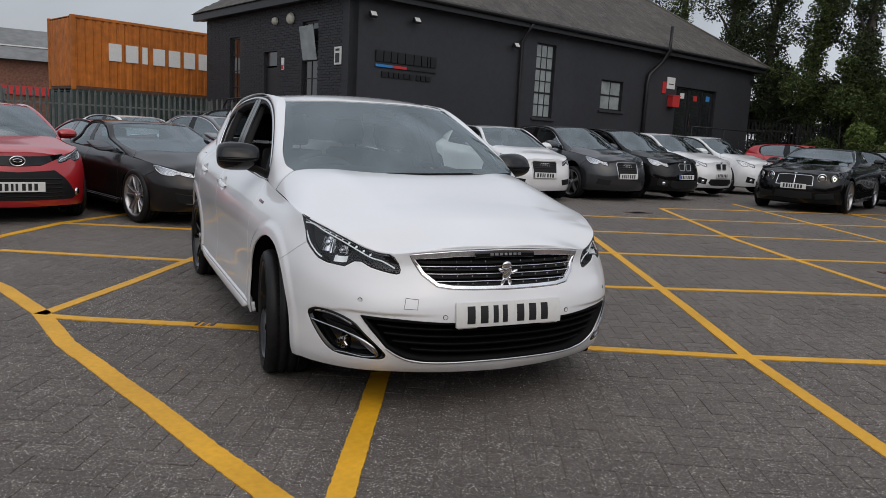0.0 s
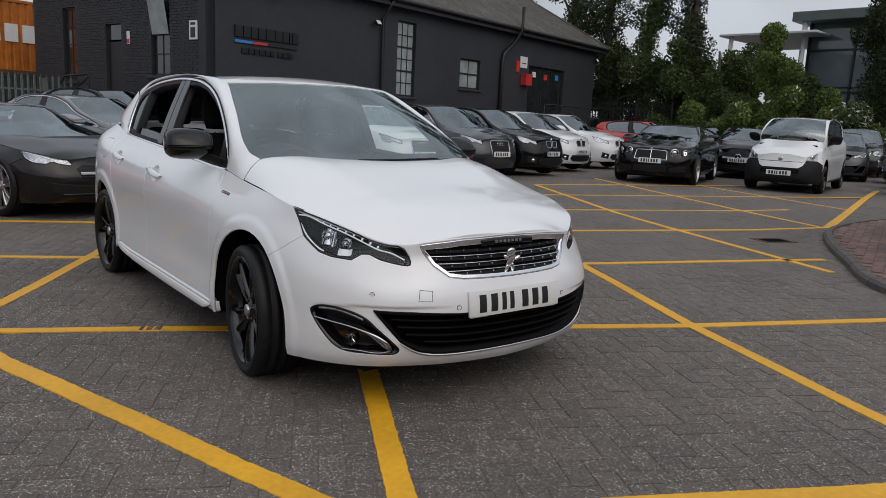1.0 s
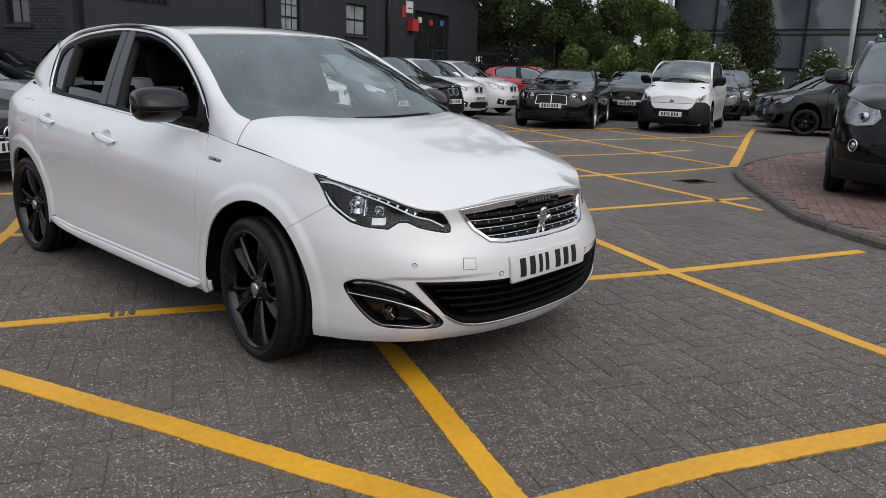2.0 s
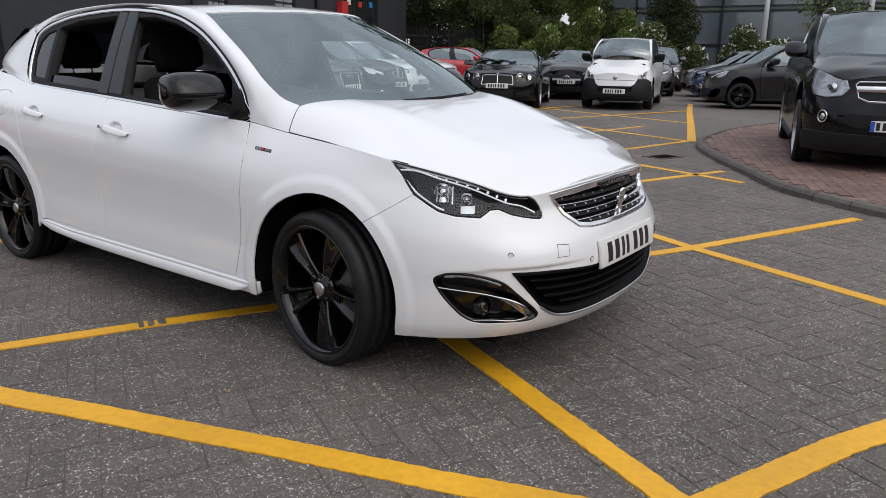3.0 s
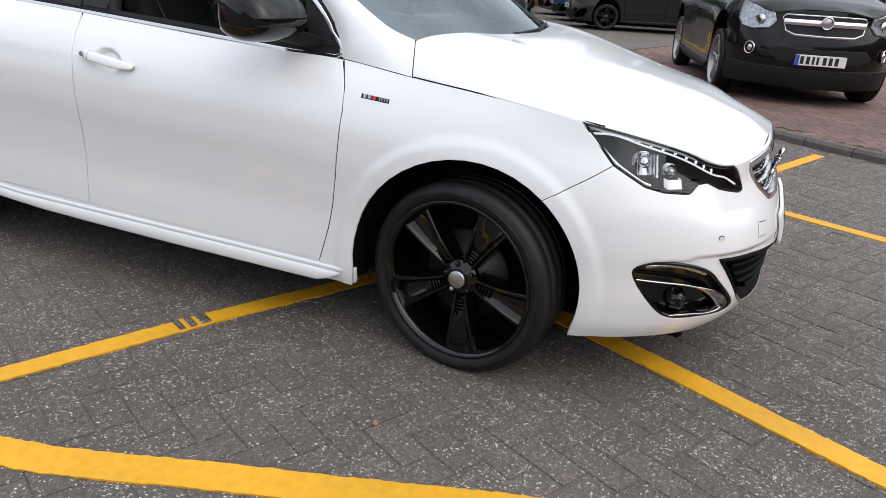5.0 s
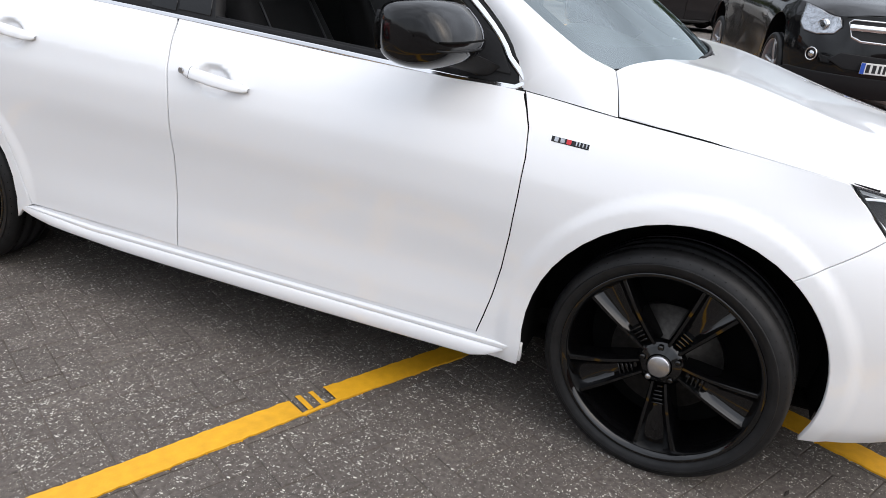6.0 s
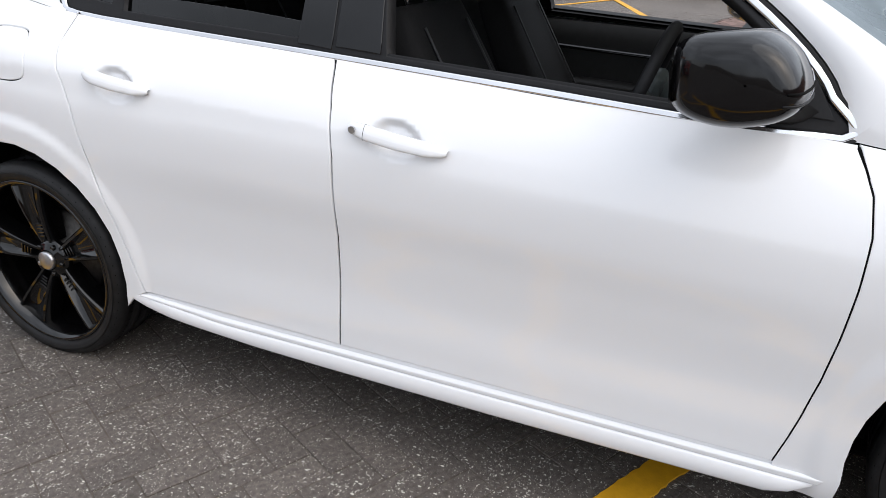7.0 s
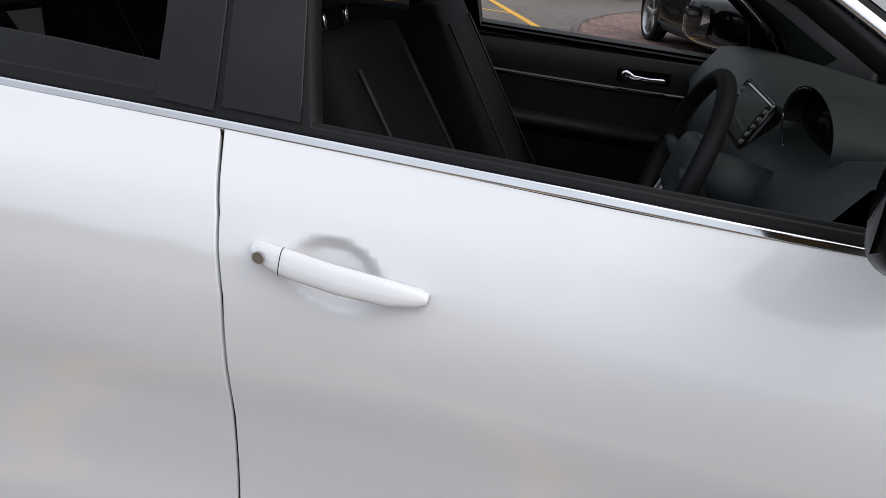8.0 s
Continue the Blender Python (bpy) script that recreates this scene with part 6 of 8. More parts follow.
# landings and rails before the doors
for m_, a, b in ((FM, 23.4, 30.2), (SIDE, 3.6, 5.2)):
    tagged(part("door_landing", join(box_bm(a, -1.2, 0, b, -0.002, 1.0, 0.015), box_bm(a - 0.3, -1.2, 0, a - 0.002, -0.002, 0.66, 0.01), box_bm(a - 0.6, -1.2, 0, a - 0.302, -0.002, 0.33, 0.01)), DARKWALL, None, m=m_), "dark concrete landing with steps before a door", "steps", kind="structure")


def railing(m, runs, label):
    r = tagged(new("handrail"), label, "handrail")
    r.matrix_world = m
    for pts in runs:
        mesh_object("rail", *tube(pts, 0.025, 8), RAILING, r)
        for p in (pts[0], pts[-1], pts[len(pts) // 2]):
            mesh_object("rail_post", *tube([(p[0], p[1], 0.0 if p[2] < 1.6 else 1.0), p], 0.02, 6), RAILING, r)


railing(FM, [[(23.5, -1.1, 2.05), (26.0, -1.1, 2.05), (30.1, -1.1, 2.05)], [(30.1, -1.1, 2.05), (31.6, -1.1, 1.55), (33.2, -1.1, 1.0)], [(27.3, -1.1, 1.6), (28.7, -1.1, 1.6), (30.1, -1.1, 1.6)]], "black steel handrail at the entrance steps")
railing(SIDE, [[(5.6, -1.1, 1.5), (5.0, -1.1, 1.95), (3.7, -1.1, 2.0)], [(4.7, -1.1, 1.5), (4.2, -1.1, 1.7), (3.7, -1.1, 1.95)]], "black steel handrail at the side door")
# eaves, gutter, pipes
tagged(part("fascia", join(box_bm(7.75, 12.15, 4.72, 30.5, 12.3, 4.95), box_bm(7.75, 12.3, 4.72, 7.9, 22.05, 4.95), box_bm(30.35, 12.3, 4.72, 30.5, 22.05, 4.95), box_bm(7.9, 12.3, 4.74, 30.35, 12.52, 4.8), box_bm(7.9, 12.52, 4.74, 8.12, 22.0, 4.8)), FRAME, None, m=BM), "black fascia and soffit boards", "trim", kind="structure")
gut = tagged(mesh_object("gutter", *tube([(7.7, 12.08, 4.93), (19, 12.08, 4.91), (30.6, 12.08, 4.93)], 0.065, 10), FRAME), "black rain gutter along the eaves", "gutter")
gut.matrix_world = BM
for label, pts in (("black drainpipe beside the tall window", [(14.75, 12.1, 4.85), (14.72, 12.28, 4.6), (14.65, 12.42, 4.3), (14.65, 12.42, 2.0), (14.65, 12.42, 0.0)]), ("thick black soil pipe with a bend", [(22.4, 12.0, 5.75), (22.4, 12.02, 4.8), (22.35, 12.3, 4.4), (21.75, 12.4, 3.9), (21.7, 12.42, 3.6), (21.7, 12.42, 0.0)])):
    ob = tagged(mesh_object("drainpipe", *tube(pts, 0.055 if "rain" in label or "drain" in label else 0.075, 10), FRAME), label, "pipe")
    ob.matrix_world = BM
# hipped roof of slates: slopes as planes under courses of slates
RZ, RH = 4.95, 8.35
EU0, EU1, EV0, EV1 = 7.7, 30.6, 12.05, 22.15
RM = (EV0 + EV1) / 2
hip = RM - EV0
rv = [(EU0, EV0, RZ), (EU1, EV0, RZ), (EU1, EV1, RZ), (EU0, EV1, RZ), (EU0 + hip, RM, RH), (EU1 - hip, RM, RH)]
roof_ob = tagged(mesh_object("roof_main", rv, [(0, 1, 5, 4), (1, 2, 5), (2, 3, 4, 5), (3, 0, 4)], SLATE, smooth=False), "weathered grey-brown slate hipped roof", "roof", kind="structure")
roof_ob.matrix_world = BM
mesh_object("ridge", *tube([rv[4], rv[5]], 0.11, 8), SLATE, roof_ob)
for a, b in ((0, 4), (1, 5)):
    mesh_object("hip_ridge", *tube([rv[a], rv[b]], 0.09, 8), SLATE, roof_ob)
rs = np.random.RandomState(4)
slate_v = np.array([(-0.145, 0, 0), (0.145, 0, 0), (0.145, 0.34, 0.006), (-0.145, 0.34, 0.006), (-0.145, 0, 0.02), (0.145, 0, 0.02), (0.145, 0.34, 0.022), (-0.145, 0.34, 0.022)])
slate_f = [(4, 5, 6, 7), (0, 1, 5, 4), (1, 2, 6, 5), (3, 0, 4, 7)]
smesh = bpy.data.meshes.new("slate")
smesh.from_pydata([tuple(p) for p in slate_v], [], slate_f)
smesh.materials.append(SLATE)
pit = math.atan2(RH - RZ, hip)
run = math.hypot(RH - RZ, hip)
loose, n_single = [], 0
for k in range(int(run / 0.22)):
    d = k * 0.22
    a0, a1 = EU0 + hip * d / run + 0.1, EU1 - hip * d / run - 0.1
    for i, u in enumerate(np.arange(a0 + (0.15 if k % 2 else 0), a1, 0.3)):
        m_ = Matrix.Translation((u, EV0 + d * math.cos(pit), RZ + d * math.sin(pit) + 0.006)) @ pose(0, 0, 0, math.degrees(pit) + rs.uniform(-0.6, 0.2), 0, rs.uniform(-1.2, 1.2))
        if 12.5 < u < 20.0 and k < 12 and n_single < 300:
            o = new("slate", smesh)
            o.parent = roof_ob
            o.matrix_local = m_
            n_single += 1
        else:
            loose.append((np.array([m_ @ Vector(p) for p in slate_v]), slate_f))
    # end slope over the short wall
    b0, b1 = EV0 + hip * d / run + 0.1, EV1 - hip * d / run - 0.1
    for v in np.arange(b0 + (0.15 if k % 2 else 0), b1, 0.3):
        m_ = Matrix.Translation((EU0 + d * math.cos(pit), v, RZ + d * math.sin(pit) + 0.006)) @ pose(0, 0, 0, 0, 0, -90) @ pose(0, 0, 0, math.degrees(pit) + rs.uniform(-0.6, 0.2), 0, rs.uniform(-1.2, 1.2))
        loose.append((np.array([m_ @ Vector(p) for p in slate_v]), slate_f))
tagged(mesh_object("slate_courses", *merge(*loose), SLATE, roof_ob, smooth=False), kind="stuff")
# bricks of the end wall
bmesh_ = bpy.data.meshes.new("brick")
bv = np.array([(0, 0.011, 0), (0.215, 0.011, 0), (0.215, 0.011, 0.065), (0, 0.011, 0.065), (0.004, 0, 0.004), (0.211, 0, 0.004), (0.211, 0, 0.061), (0.004, 0, 0.061)])
bf = [(4, 5, 6, 7), (0, 1, 5, 4), (1, 2, 6, 5), (2, 3, 7, 6), (3, 0, 4, 7)]
bmesh_.from_pydata([tuple(p) for p in bv], [], [f[::-1] for f in bf])
bmesh_.materials.append(PBRICK)
loose, n_single = [], 0
for k in range(63):
    z = k * 0.075
    for u in np.arange(-0.1125 if k % 2 else 0.0, 9.1, 0.225):
        if u < 0 or u > 8.98 or any(o[0] - 0.21 < u < o[2] - 0.005 and o[1] - 0.07 < z < o[3] for o in (SA, SB, SD)):
            continue
        if z > 2.2 and u < 2.7 and n_single < 300:
            o = new("brick", bmesh_)
            o.parent = end_wall
            o.matrix_local = SIDE @ Matrix.Translation((u, -0.001, z))
            n_single += 1
        else:
            loose.append((bv + np.array([u, -0.001 + rs.uniform(-0.0015, 0.0015), z]), [f[::-1] for f in bf]))
lv, lf = merge(*loose)
lv = np.array([(SIDE @ Vector(p))[:] for p in lv])
tagged(mesh_object("brickwork", lv, lf, PBRICK, end_wall, smooth=False), kind="stuff")


def sign(name, label, m, pieces, category="sign"):
    s = tagged(new(name), label, category)
    s.matrix_world = m
    for nm, b, mt in pieces:
        part(nm, box_bm(*b), mt, s)
    return s


letters = []
u = 8.98
for k, wd in enumerate((0.24, 0.22, 0.2, 0.24, 0.28, 0.24, 0.2, 0.08, 0.22)):
    letters.append(("letter_block", (u, -0.05, 3.13, u + wd, -0.004, 3.42), SIGNK))
    u += wd + 0.03
letters += [("stripe", (8.98, -0.05, 2.98, 9.55, -0.004, 3.05), SIGNB), ("stripe", (9.56, -0.05, 2.98, 10.05, -0.004, 3.05), SIGNR), ("stripe", (10.06, -0.05, 2.98, 11.13, -0.004, 3.05), FRAME)]
u = 9.2
for k, wd in enumerate((0.2, 0.16, 0.14, 0.16, 0.16, 0.14, 0.14, 0.16, 0.16)):
    u += 0.08 if k == 6 else 0
    letters.append(("letter_block", (u, -0.04, 2.72, u + wd, -0.004, 2.86), SIGNK))
    u += wd + 0.03
sign("wall_sign", "raised dark letter blocks over a blue and red stripe", FM, letters)
sign("unit_plate", "white unit plate with dark bars on a brick wall", SIDE, [("board", (0.3, -0.04, 2.95, 0.62, -0.012, 3.42), SIGNW), ("bar", (0.36, -0.046, 3.0, 0.56, -0.0405, 3.25), SIGNK), ("bar", (0.36, -0.046, 3.31, 0.56, -0.0405, 3.37), FRAME)])
sign("wall_notice", "small white and red notice beside a side door", SIDE, [("board", (3.45, -0.03, 2.9, 3.6, -0.012, 3.25), SIGNW), ("bar", (3.46, -0.036, 2.92, 3.59, -0.0305, 3.04), SIGNR)])
sign("direction_sign", "white and red direction sign beside the entrance", FM, [("board", (23.15, -0.03, 3.5, 23.7, -0.004, 3.95), SIGNW), ("arrow_bar", (23.25, -0.036, 3.66, 23.6, -0.0305, 3.7), SIGNK), ("board", (22.85, -0.03, 3.3, 23.1, -0.004, 3.75), SIGNR)])
sign("post_box", "red wall post box beside the entrance", FM, [("box", (23.3, -0.25, 2.8, 23.8, -0.004, 3.2), SIGNR), ("lid", (23.28, -0.27, 3.2, 23.82, -0.004, 3.26), SIGNR)], "post box")


def floodlight(m, at, label="small white wall floodlight on a black bracket"):
    fl = tagged(new("floodlight"), label, "lamp", "wall floodlights")
    fl.matrix_world = m @ Matrix.Translation(at)
    part("bracket", box_bm(-0.03, -0.12, -0.02, 0.03, 0.0, 0.02), FRAME, fl)
    part("head", box_bm(-0.11, -0.05, -0.09, 0.11, 0.03, 0.09, 0.012), FRAME, fl, m=Matrix.Translation((0, -0.16, 0)) @ pose(0, 0, 0, -35))
    part("lamp_glass", box_bm(-0.09, -0.056, -0.07, 0.09, -0.0505, 0.07), SIGNW, fl, m=Matrix.Translation((0, -0.16, 0)) @ pose(0, 0, 0, -35))


for q in ((14.3, -0.0, 4.12), (10.25, 0.0, 4.34), (29.9, 0.0, 4.35), (8.75, 0.0, 4.3)):
    floodlight(FM, q)
for q, r in ((3.05, 0.17), (4.0, 0.12)):
    bell = tagged(mesh_object("alarm_box", *revolve([(0.0, -0.12), (r * 0.7, -0.11), (r, -0.05), (r, 0.0)], 20, "y"), material("cream_plastic", (0.5, 0.48, 0.4), 0.5, var=0.1, scale=20)), "cream round alarm box on a dark brick wall", "alarm")
    bell.matrix_world = SIDE @ Matrix.Translation((q, -0.015, 4.35))


# ---- fences, container, shed ----
GALV = material("weathered_steel_paling", (0.13, 0.14, 0.135), 0.6, 0.3, var=0.2, scale=10, var2=0.15, scale2=1.0)
BLACKSTEEL = material("black_steel_paling", (0.01, 0.01, 0.011), 0.5, 0.1, var=0.2, scale=10)


def palisade(a, b, height, mat, label, pitch=0.155):
    """A steel palisade fence: W-shaped pales with pointed tops on two rails, with posts."""
    a, b = Vector((*a, 0)), Vector((*b, 0))
    ln = (b - a).length
    f = tagged(new("fence"), label, "fence")
    f.matrix_world = Matrix.Translation(a) @ pose(0, 0, 0, 0, 0, math.degrees(math.atan2(b.y - a.y, b.x - a.x)))
    pv, pf = [], []
    sec = [(-0.034, 0.0), (-0.014, -0.014), (0.0, -0.004), (0.014, -0.014), (0.034, 0.0)]
    for z, k in ((0.05, 1.0), (height - 0.1, 1.0), (height, 0.18)):
        pv += [(x * k, y, z) for x, y in sec]
    for r in range(2):
        for i in range(4):
            pf.append((r * 5 + i, r * 5 + i + 1, r * 5 + i + 6, r * 5 + i + 5))
    me = bpy.data.meshes.new("pale")
    me.from_pydata(pv, [], pf)
    me.materials.append(mat)
    for i in range(int(ln / pitch)):
        o = new("pale", me)
        o.parent = f
        o.matrix_local = Matrix.Translation((i * pitch, -0.03, 0))
    for z in (0.35, height - 0.45):
        part("rail", box_bm(0, -0.015, z, ln, 0.02, z + 0.045), mat, f)
    for i in range(int(ln / 2.75) + 1):
        part("post", box_bm(i * 2.75 - 0.05, 0.021, 0, i * 2.75 + 0.05, 0.12, height - 0.1), mat, f)
    return f


palisade((-12.0, 18.3), (2.6, 18.9), 1.95, GALV, "grey weathered steel palisade fence")
palisade((25.6, 20.2), (33.0, 15.6), 2.6, BLACKSTEEL, "black steel palisade fence by trees")
ORANGE = material("orange_container_paint", (0.43, 0.125, 0.011), 0.55, var=0.22, scale=3.5, var2=0.2, scale2=0.7, bump=0.15, bscale=30)
RUST = material("rusty_steel", (0.1, 0.05, 0.03), 0.8, var=0.3, scale=12)
GREENC = material("dark_green_container_paint", (0.03, 0.05, 0.045), 0.6, var=0.2, scale=5)


def container(label, m, paint, bars):
    """A freight container: corrugated sides, corner posts, rails and a worn painted word as plain bars."""
    c = tagged(new("shipping_container"), label, "container")
    c.matrix_world = m
    L, W, H = 12.19, 2.44, 2.59
    xs, off = [], []
    x = 0.12
    while x < L - 0.12:
        for dx, o in ((0.0, 0.0), (0.07, 0.0), (0.105, 0.036), (0.175, 0.036), (0.21, 0.0)):
            xs.append(x + dx)
            off.append(o)
        x += 0.28
    for y, sg in ((0.02, 1), (W - 0.02, -1)):
        v, f = grid([[(a, y + sg * o, z) for a, o in zip(xs, off)] for z in (0.12, H - 0.1)])
        mesh_object("side_panel", v, f, paint, c, smooth=False)
    ys, of2 = [], []
    y = 0.12
    while y < W - 0.12:
        for dy, o in ((0.0, 0.0), (0.07, 0.0), (0.105, 0.036), (0.175, 0.036), (0.21, 0.0)):
            ys.append(y + dy)
            of2.append(o)
        y += 0.28
    for x, sg in ((0.02, 1), (L - 0.02, -1)):
        v, f = grid([[(x + sg * o, a, z) for a, o in zip(ys, of2)] for z in (0.12, H - 0.1)])
        mesh_object("end_panel", v, f, paint, c, smooth=False)
    part("roof_sheet", box_bm(0.05, 0.05, H - 0.06, L - 0.05, W - 0.05, H - 0.03), paint, c)
    part("floor_frame", box_bm(0.05, 0.05, 0.02, L - 0.05, W - 0.05, 0.12), RUST, c)
    for x in (0, L - 0.14):
        for y in (0, W - 0.14):
            part("corner_post", box_bm(x, y, 0, x + 0.14, y + 0.14, H, 0.01), paint, c)
    for y in (0, W - 0.1):
        part("top_rail", box_bm(0.14, y, H - 0.1, L - 0.14, y + 0.1, H, 0.005), paint, c)
        part("bottom_rail", box_bm(0.14, y, 0.0, L - 0.14, y + 0.1, 0.13, 0.005), RUST, c)
    for a, z0, w_, h in bars:
        part("painted_bar", box_bm(a, -0.008, z0, a + w_, 0.03, z0 + h), SIGNW, c)


CW = [(1.3 + k * 0.62 - (0.2 if k > 2 else 0.0), 1.12, 0.46 if k != 2 else 0.2, 0.62) for k in range(8)] + [(6.0 + k * 0.24, 1.98, 0.14, 0.13) for k in range(6)] + [(6.2 + k * 0.24, 1.75, 0.14, 0.12) for k in range(5)]
CM = pose(-2.15, 24.8, 2.12, 0, 0, 20)
container("orange freight container with worn white bars on its side", CM, ORANGE, CW)
container("dark green freight container under an orange one", pose(-2.15, 24.8, -0.475, 0, 0, 20), GREENC, [])
BRICKR = material("old_red_brick", (0.16, 0.075, 0.05), 0.85, var=0.3, scale=8, var2=0.2, scale2=0.5)
SHEET = material("grey_roof_sheet", (0.16, 0.165, 0.165), 0.7, var=0.2, scale=2, var2=0.15, scale2=0.3)
shed = tagged(new("warehouse"), "old brick warehouse with a grey sheet roof and red band", "building")
shed.matrix_world = pose(-24, 46, 0, 0, 0, 6)
part("wall", box_bm(0, 0, 0, 22, 12, 4.3), BRICKR, shed)
part("red_band", box_bm(13.5, -0.12, 2.2, 22, -0.01, 2.75), SIGNR, shed)
v, f = grid([[(-0.4, -0.5, 4.3), (22.4, -0.5, 4.3)], [(-0.4, 5, 6.6), (22.4, 5, 6.6)], [(-0.4, 12.5, 4.3), (22.4, 12.5, 4.3)]])
mesh_object("roof", v, f, SHEET, shed, smooth=False)
part("rooflight", box_bm(0, 1.6, 5.22, 22, 2.5, 5.3), SIGNW, shed, m=None)
part("white_door", box_bm(16.2, -0.16, 0, 17.0, -0.01, 2.1), SIGNW, shed)


# ---- trees and hedges ----
LEAFS = [material("leaf_" + n, c, 0.75, spec=0.2, var=0.2, scale=2, island=0.55) for n, c in (("dark", (0.036, 0.048, 0.019)), ("mid", (0.066, 0.09, 0.028)), ("fresh", (0.11, 0.15, 0.04)))]
BARK = material("grey_brown_bark", (0.07, 0.06, 0.05), 0.9, var=0.35, scale=12, bump=0.6, bscale=20)
BLOSSOM = material("white_blossom", (0.6, 0.6, 0.55), 0.7, island=0.2)


def leaves(centres, radii, n, size, seed, squash=1.0):
    """Many small bent leaf sprays scattered in lobes, thinning towards their rims."""
    g = np.random.RandomState(seed)
    c = np.array(centres, float)
    r = np.array(radii, float)
    k = g.choice(len(c), n, p=r ** 2 / (r ** 2).sum())
    d = g.normal(size=(n, 3))
    d /= np.linalg.norm(d, axis=1, keepdims=True)
    p = c[k] + d * (r[k] * g.uniform(0.25, 1.08, n) ** 0.6)[:, None] * (1, 1, squash)
    a = g.normal(size=(n, 3))
    a /= np.linalg.norm(a, axis=1, keepdims=True)
    b = np.cross(a, g.normal(size=(n, 3)))
    b /= np.linalg.norm(b, axis=1, keepdims=True)
    s = (size * g.uniform(0.5, 1.3, n))[:, None]
    up = np.cross(a, b) * s * 0.25
    v = np.stack([p - a * s, p + b * s * 0.45 + up, p + a * s, p - b * s * 0.45 + up], 1).reshape(-1, 3)
    i = np.arange(n)[:, None] * 4
    f = np.concatenate([i + (0, 1, 2), i + (0, 2, 3)])
    return v, [tuple(q) for q in f]


def tree(at, height, spread, seed, mat, base=0.25, n=4200, size=0.3, lean=0.0, label="tall ivy-clad tree with dark green leaves", trunk=0.28, ivy=0.0):
    g = np.random.RandomState(seed)
    t = tagged(new("tree"), label, "tree")
    t.location = (*at, 0)
    zz = np.linspace(0, height * 0.92, 12)
    line_ = np.column_stack([lean * zz / height + 0.12 * np.sin(zz * 0.7 + seed), 0.12 * np.cos(zz * 0.9 + seed), zz])
    wood = [tube(line_, np.linspace(trunk, 0.05, 12), 8)]
    cs, rr = [], []
    for k in range(16):
        h = height * g.uniform(base, 0.97)
        a = g.uniform(0, 2 * np.pi)
        out = spread * g.uniform(0.25, 0.9) * (1.15 - 0.75 * h / height)
        s0 = np.array([np.interp(h * 0.8, zz, line_[:, 0]), np.interp(h * 0.8, zz, line_[:, 1]), h * 0.8])
        e = s0 + np.array([out * math.cos(a), out * math.sin(a), h * 0.2])
        wood.append(tube([s0, (s0 + e) / 2 + (0, 0, 0.15), e], (0.09, 0.06, 0.02), 6))
        cs.append(e)
        rr.append(spread * g.uniform(0.22, 0.45))
        if k % 2:
            cs.append(s0)
            rr.append(spread * 0.28)
    if ivy:
        for h in np.arange(0.6, height * 0.9, 0.55):
            cs.append((np.interp(h, zz, line_[:, 0]) + g.normal() * 0.2, np.interp(h, zz, line_[:, 1]) + g.normal() * 0.2, h))
            rr.append(ivy * g.uniform(0.6, 1.2) * (1.1 - 0.5 * h / height))
    mesh_object("trunk", *merge(*wood), BARK, t)
    tagged(mesh_object("crown", *leaves(cs, rr, n, size, seed), mat, t, smooth=False), kind="stuff")
    return t


def hedge(name, label, pts, height, depth, seed, mat, n, size=0.28, flowers=0):
    """A wild hedge along a line: lobes of leaves over a thicket of stems."""
    g = np.random.RandomState(seed)
    h = tagged(new(name), label, "hedge")
    p = np.array(pts, float)
    l = chord(p)
    cs, rr, wood = [], [], []
    for q in np.linspace(0, l[-1], max(4, int(l[-1] / 0.9))):
        x, y = np.interp(q, l, p[:, 0]), np.interp(q, l, p[:, 1])
        hh = height * g.uniform(0.7, 1.1)
        for z in np.arange(0.4, hh, 0.8):
            cs.append((x + g.normal() * depth * 0.4, y + g.normal() * depth * 0.4, z))
            rr.append(g.uniform(0.6, 1.0) * 0.8)
        wood.append(tube([(x, y, 0), (x + g.normal() * 0.3, y + g.normal() * 0.3, hh * 0.8)], (0.05, 0.015), 5))
    tagged(mesh_object("stems", *merge(*wood), BARK, h), kind="stuff")
    tagged(mesh_object("foliage", *leaves(cs, rr, n, size, seed), mat, h, smooth=False), kind="stuff")
    if flowers:
        tagged(mesh_object("blossom", *leaves(cs, np.array(rr) * 1.05, flowers, 0.1, seed + 1), BLOSSOM, h, smooth=False), kind="stuff")


def at_az(az, dist):
    """A place seen from the start of the path."""
    return (-1.7 + dist * math.cos(radians(az)), -5.0 + dist * math.sin(radians(az)))


for k, (az, ds, hh, sp, mt) in enumerate(((50.5, 48, 17, 3.2, 0), (47.0, 46, 18, 2.8, 1), (43.6, 42, 17, 2.6, 0), (41.0, 41, 18, 2.5, 0), (38.2, 40, 17, 2.2, 1), (35.4, 39, 16, 2.2, 0))):
    tree(at_az(az, ds), hh, sp, 10 + k, LEAFS[mt], base=0.16, n=22000, size=0.088, ivy=0.8)
hedge("hedge", "dense dark hedge behind a black fence", [at_az(52, 50), at_az(46, 46), at_az(40, 44), at_az(34, 43)], 5.5, 1.6, 3, LEAFS[0], 70000, 0.11)
hedge("hedge", "tall green bank of shrubs behind a fence", [at_az(36, 38), at_az(32, 40), at_az(27, 42)], 5.0, 1.8, 4, LEAFS[1], 60000, 0.095)
hedge("hedge", "fresh green shrubs behind parked cars", [at_az(34, 34), at_az(29, 34), at_az(24.5, 34)], 2.6, 1.2, 5, LEAFS[2], 52000, 0.075, 300)
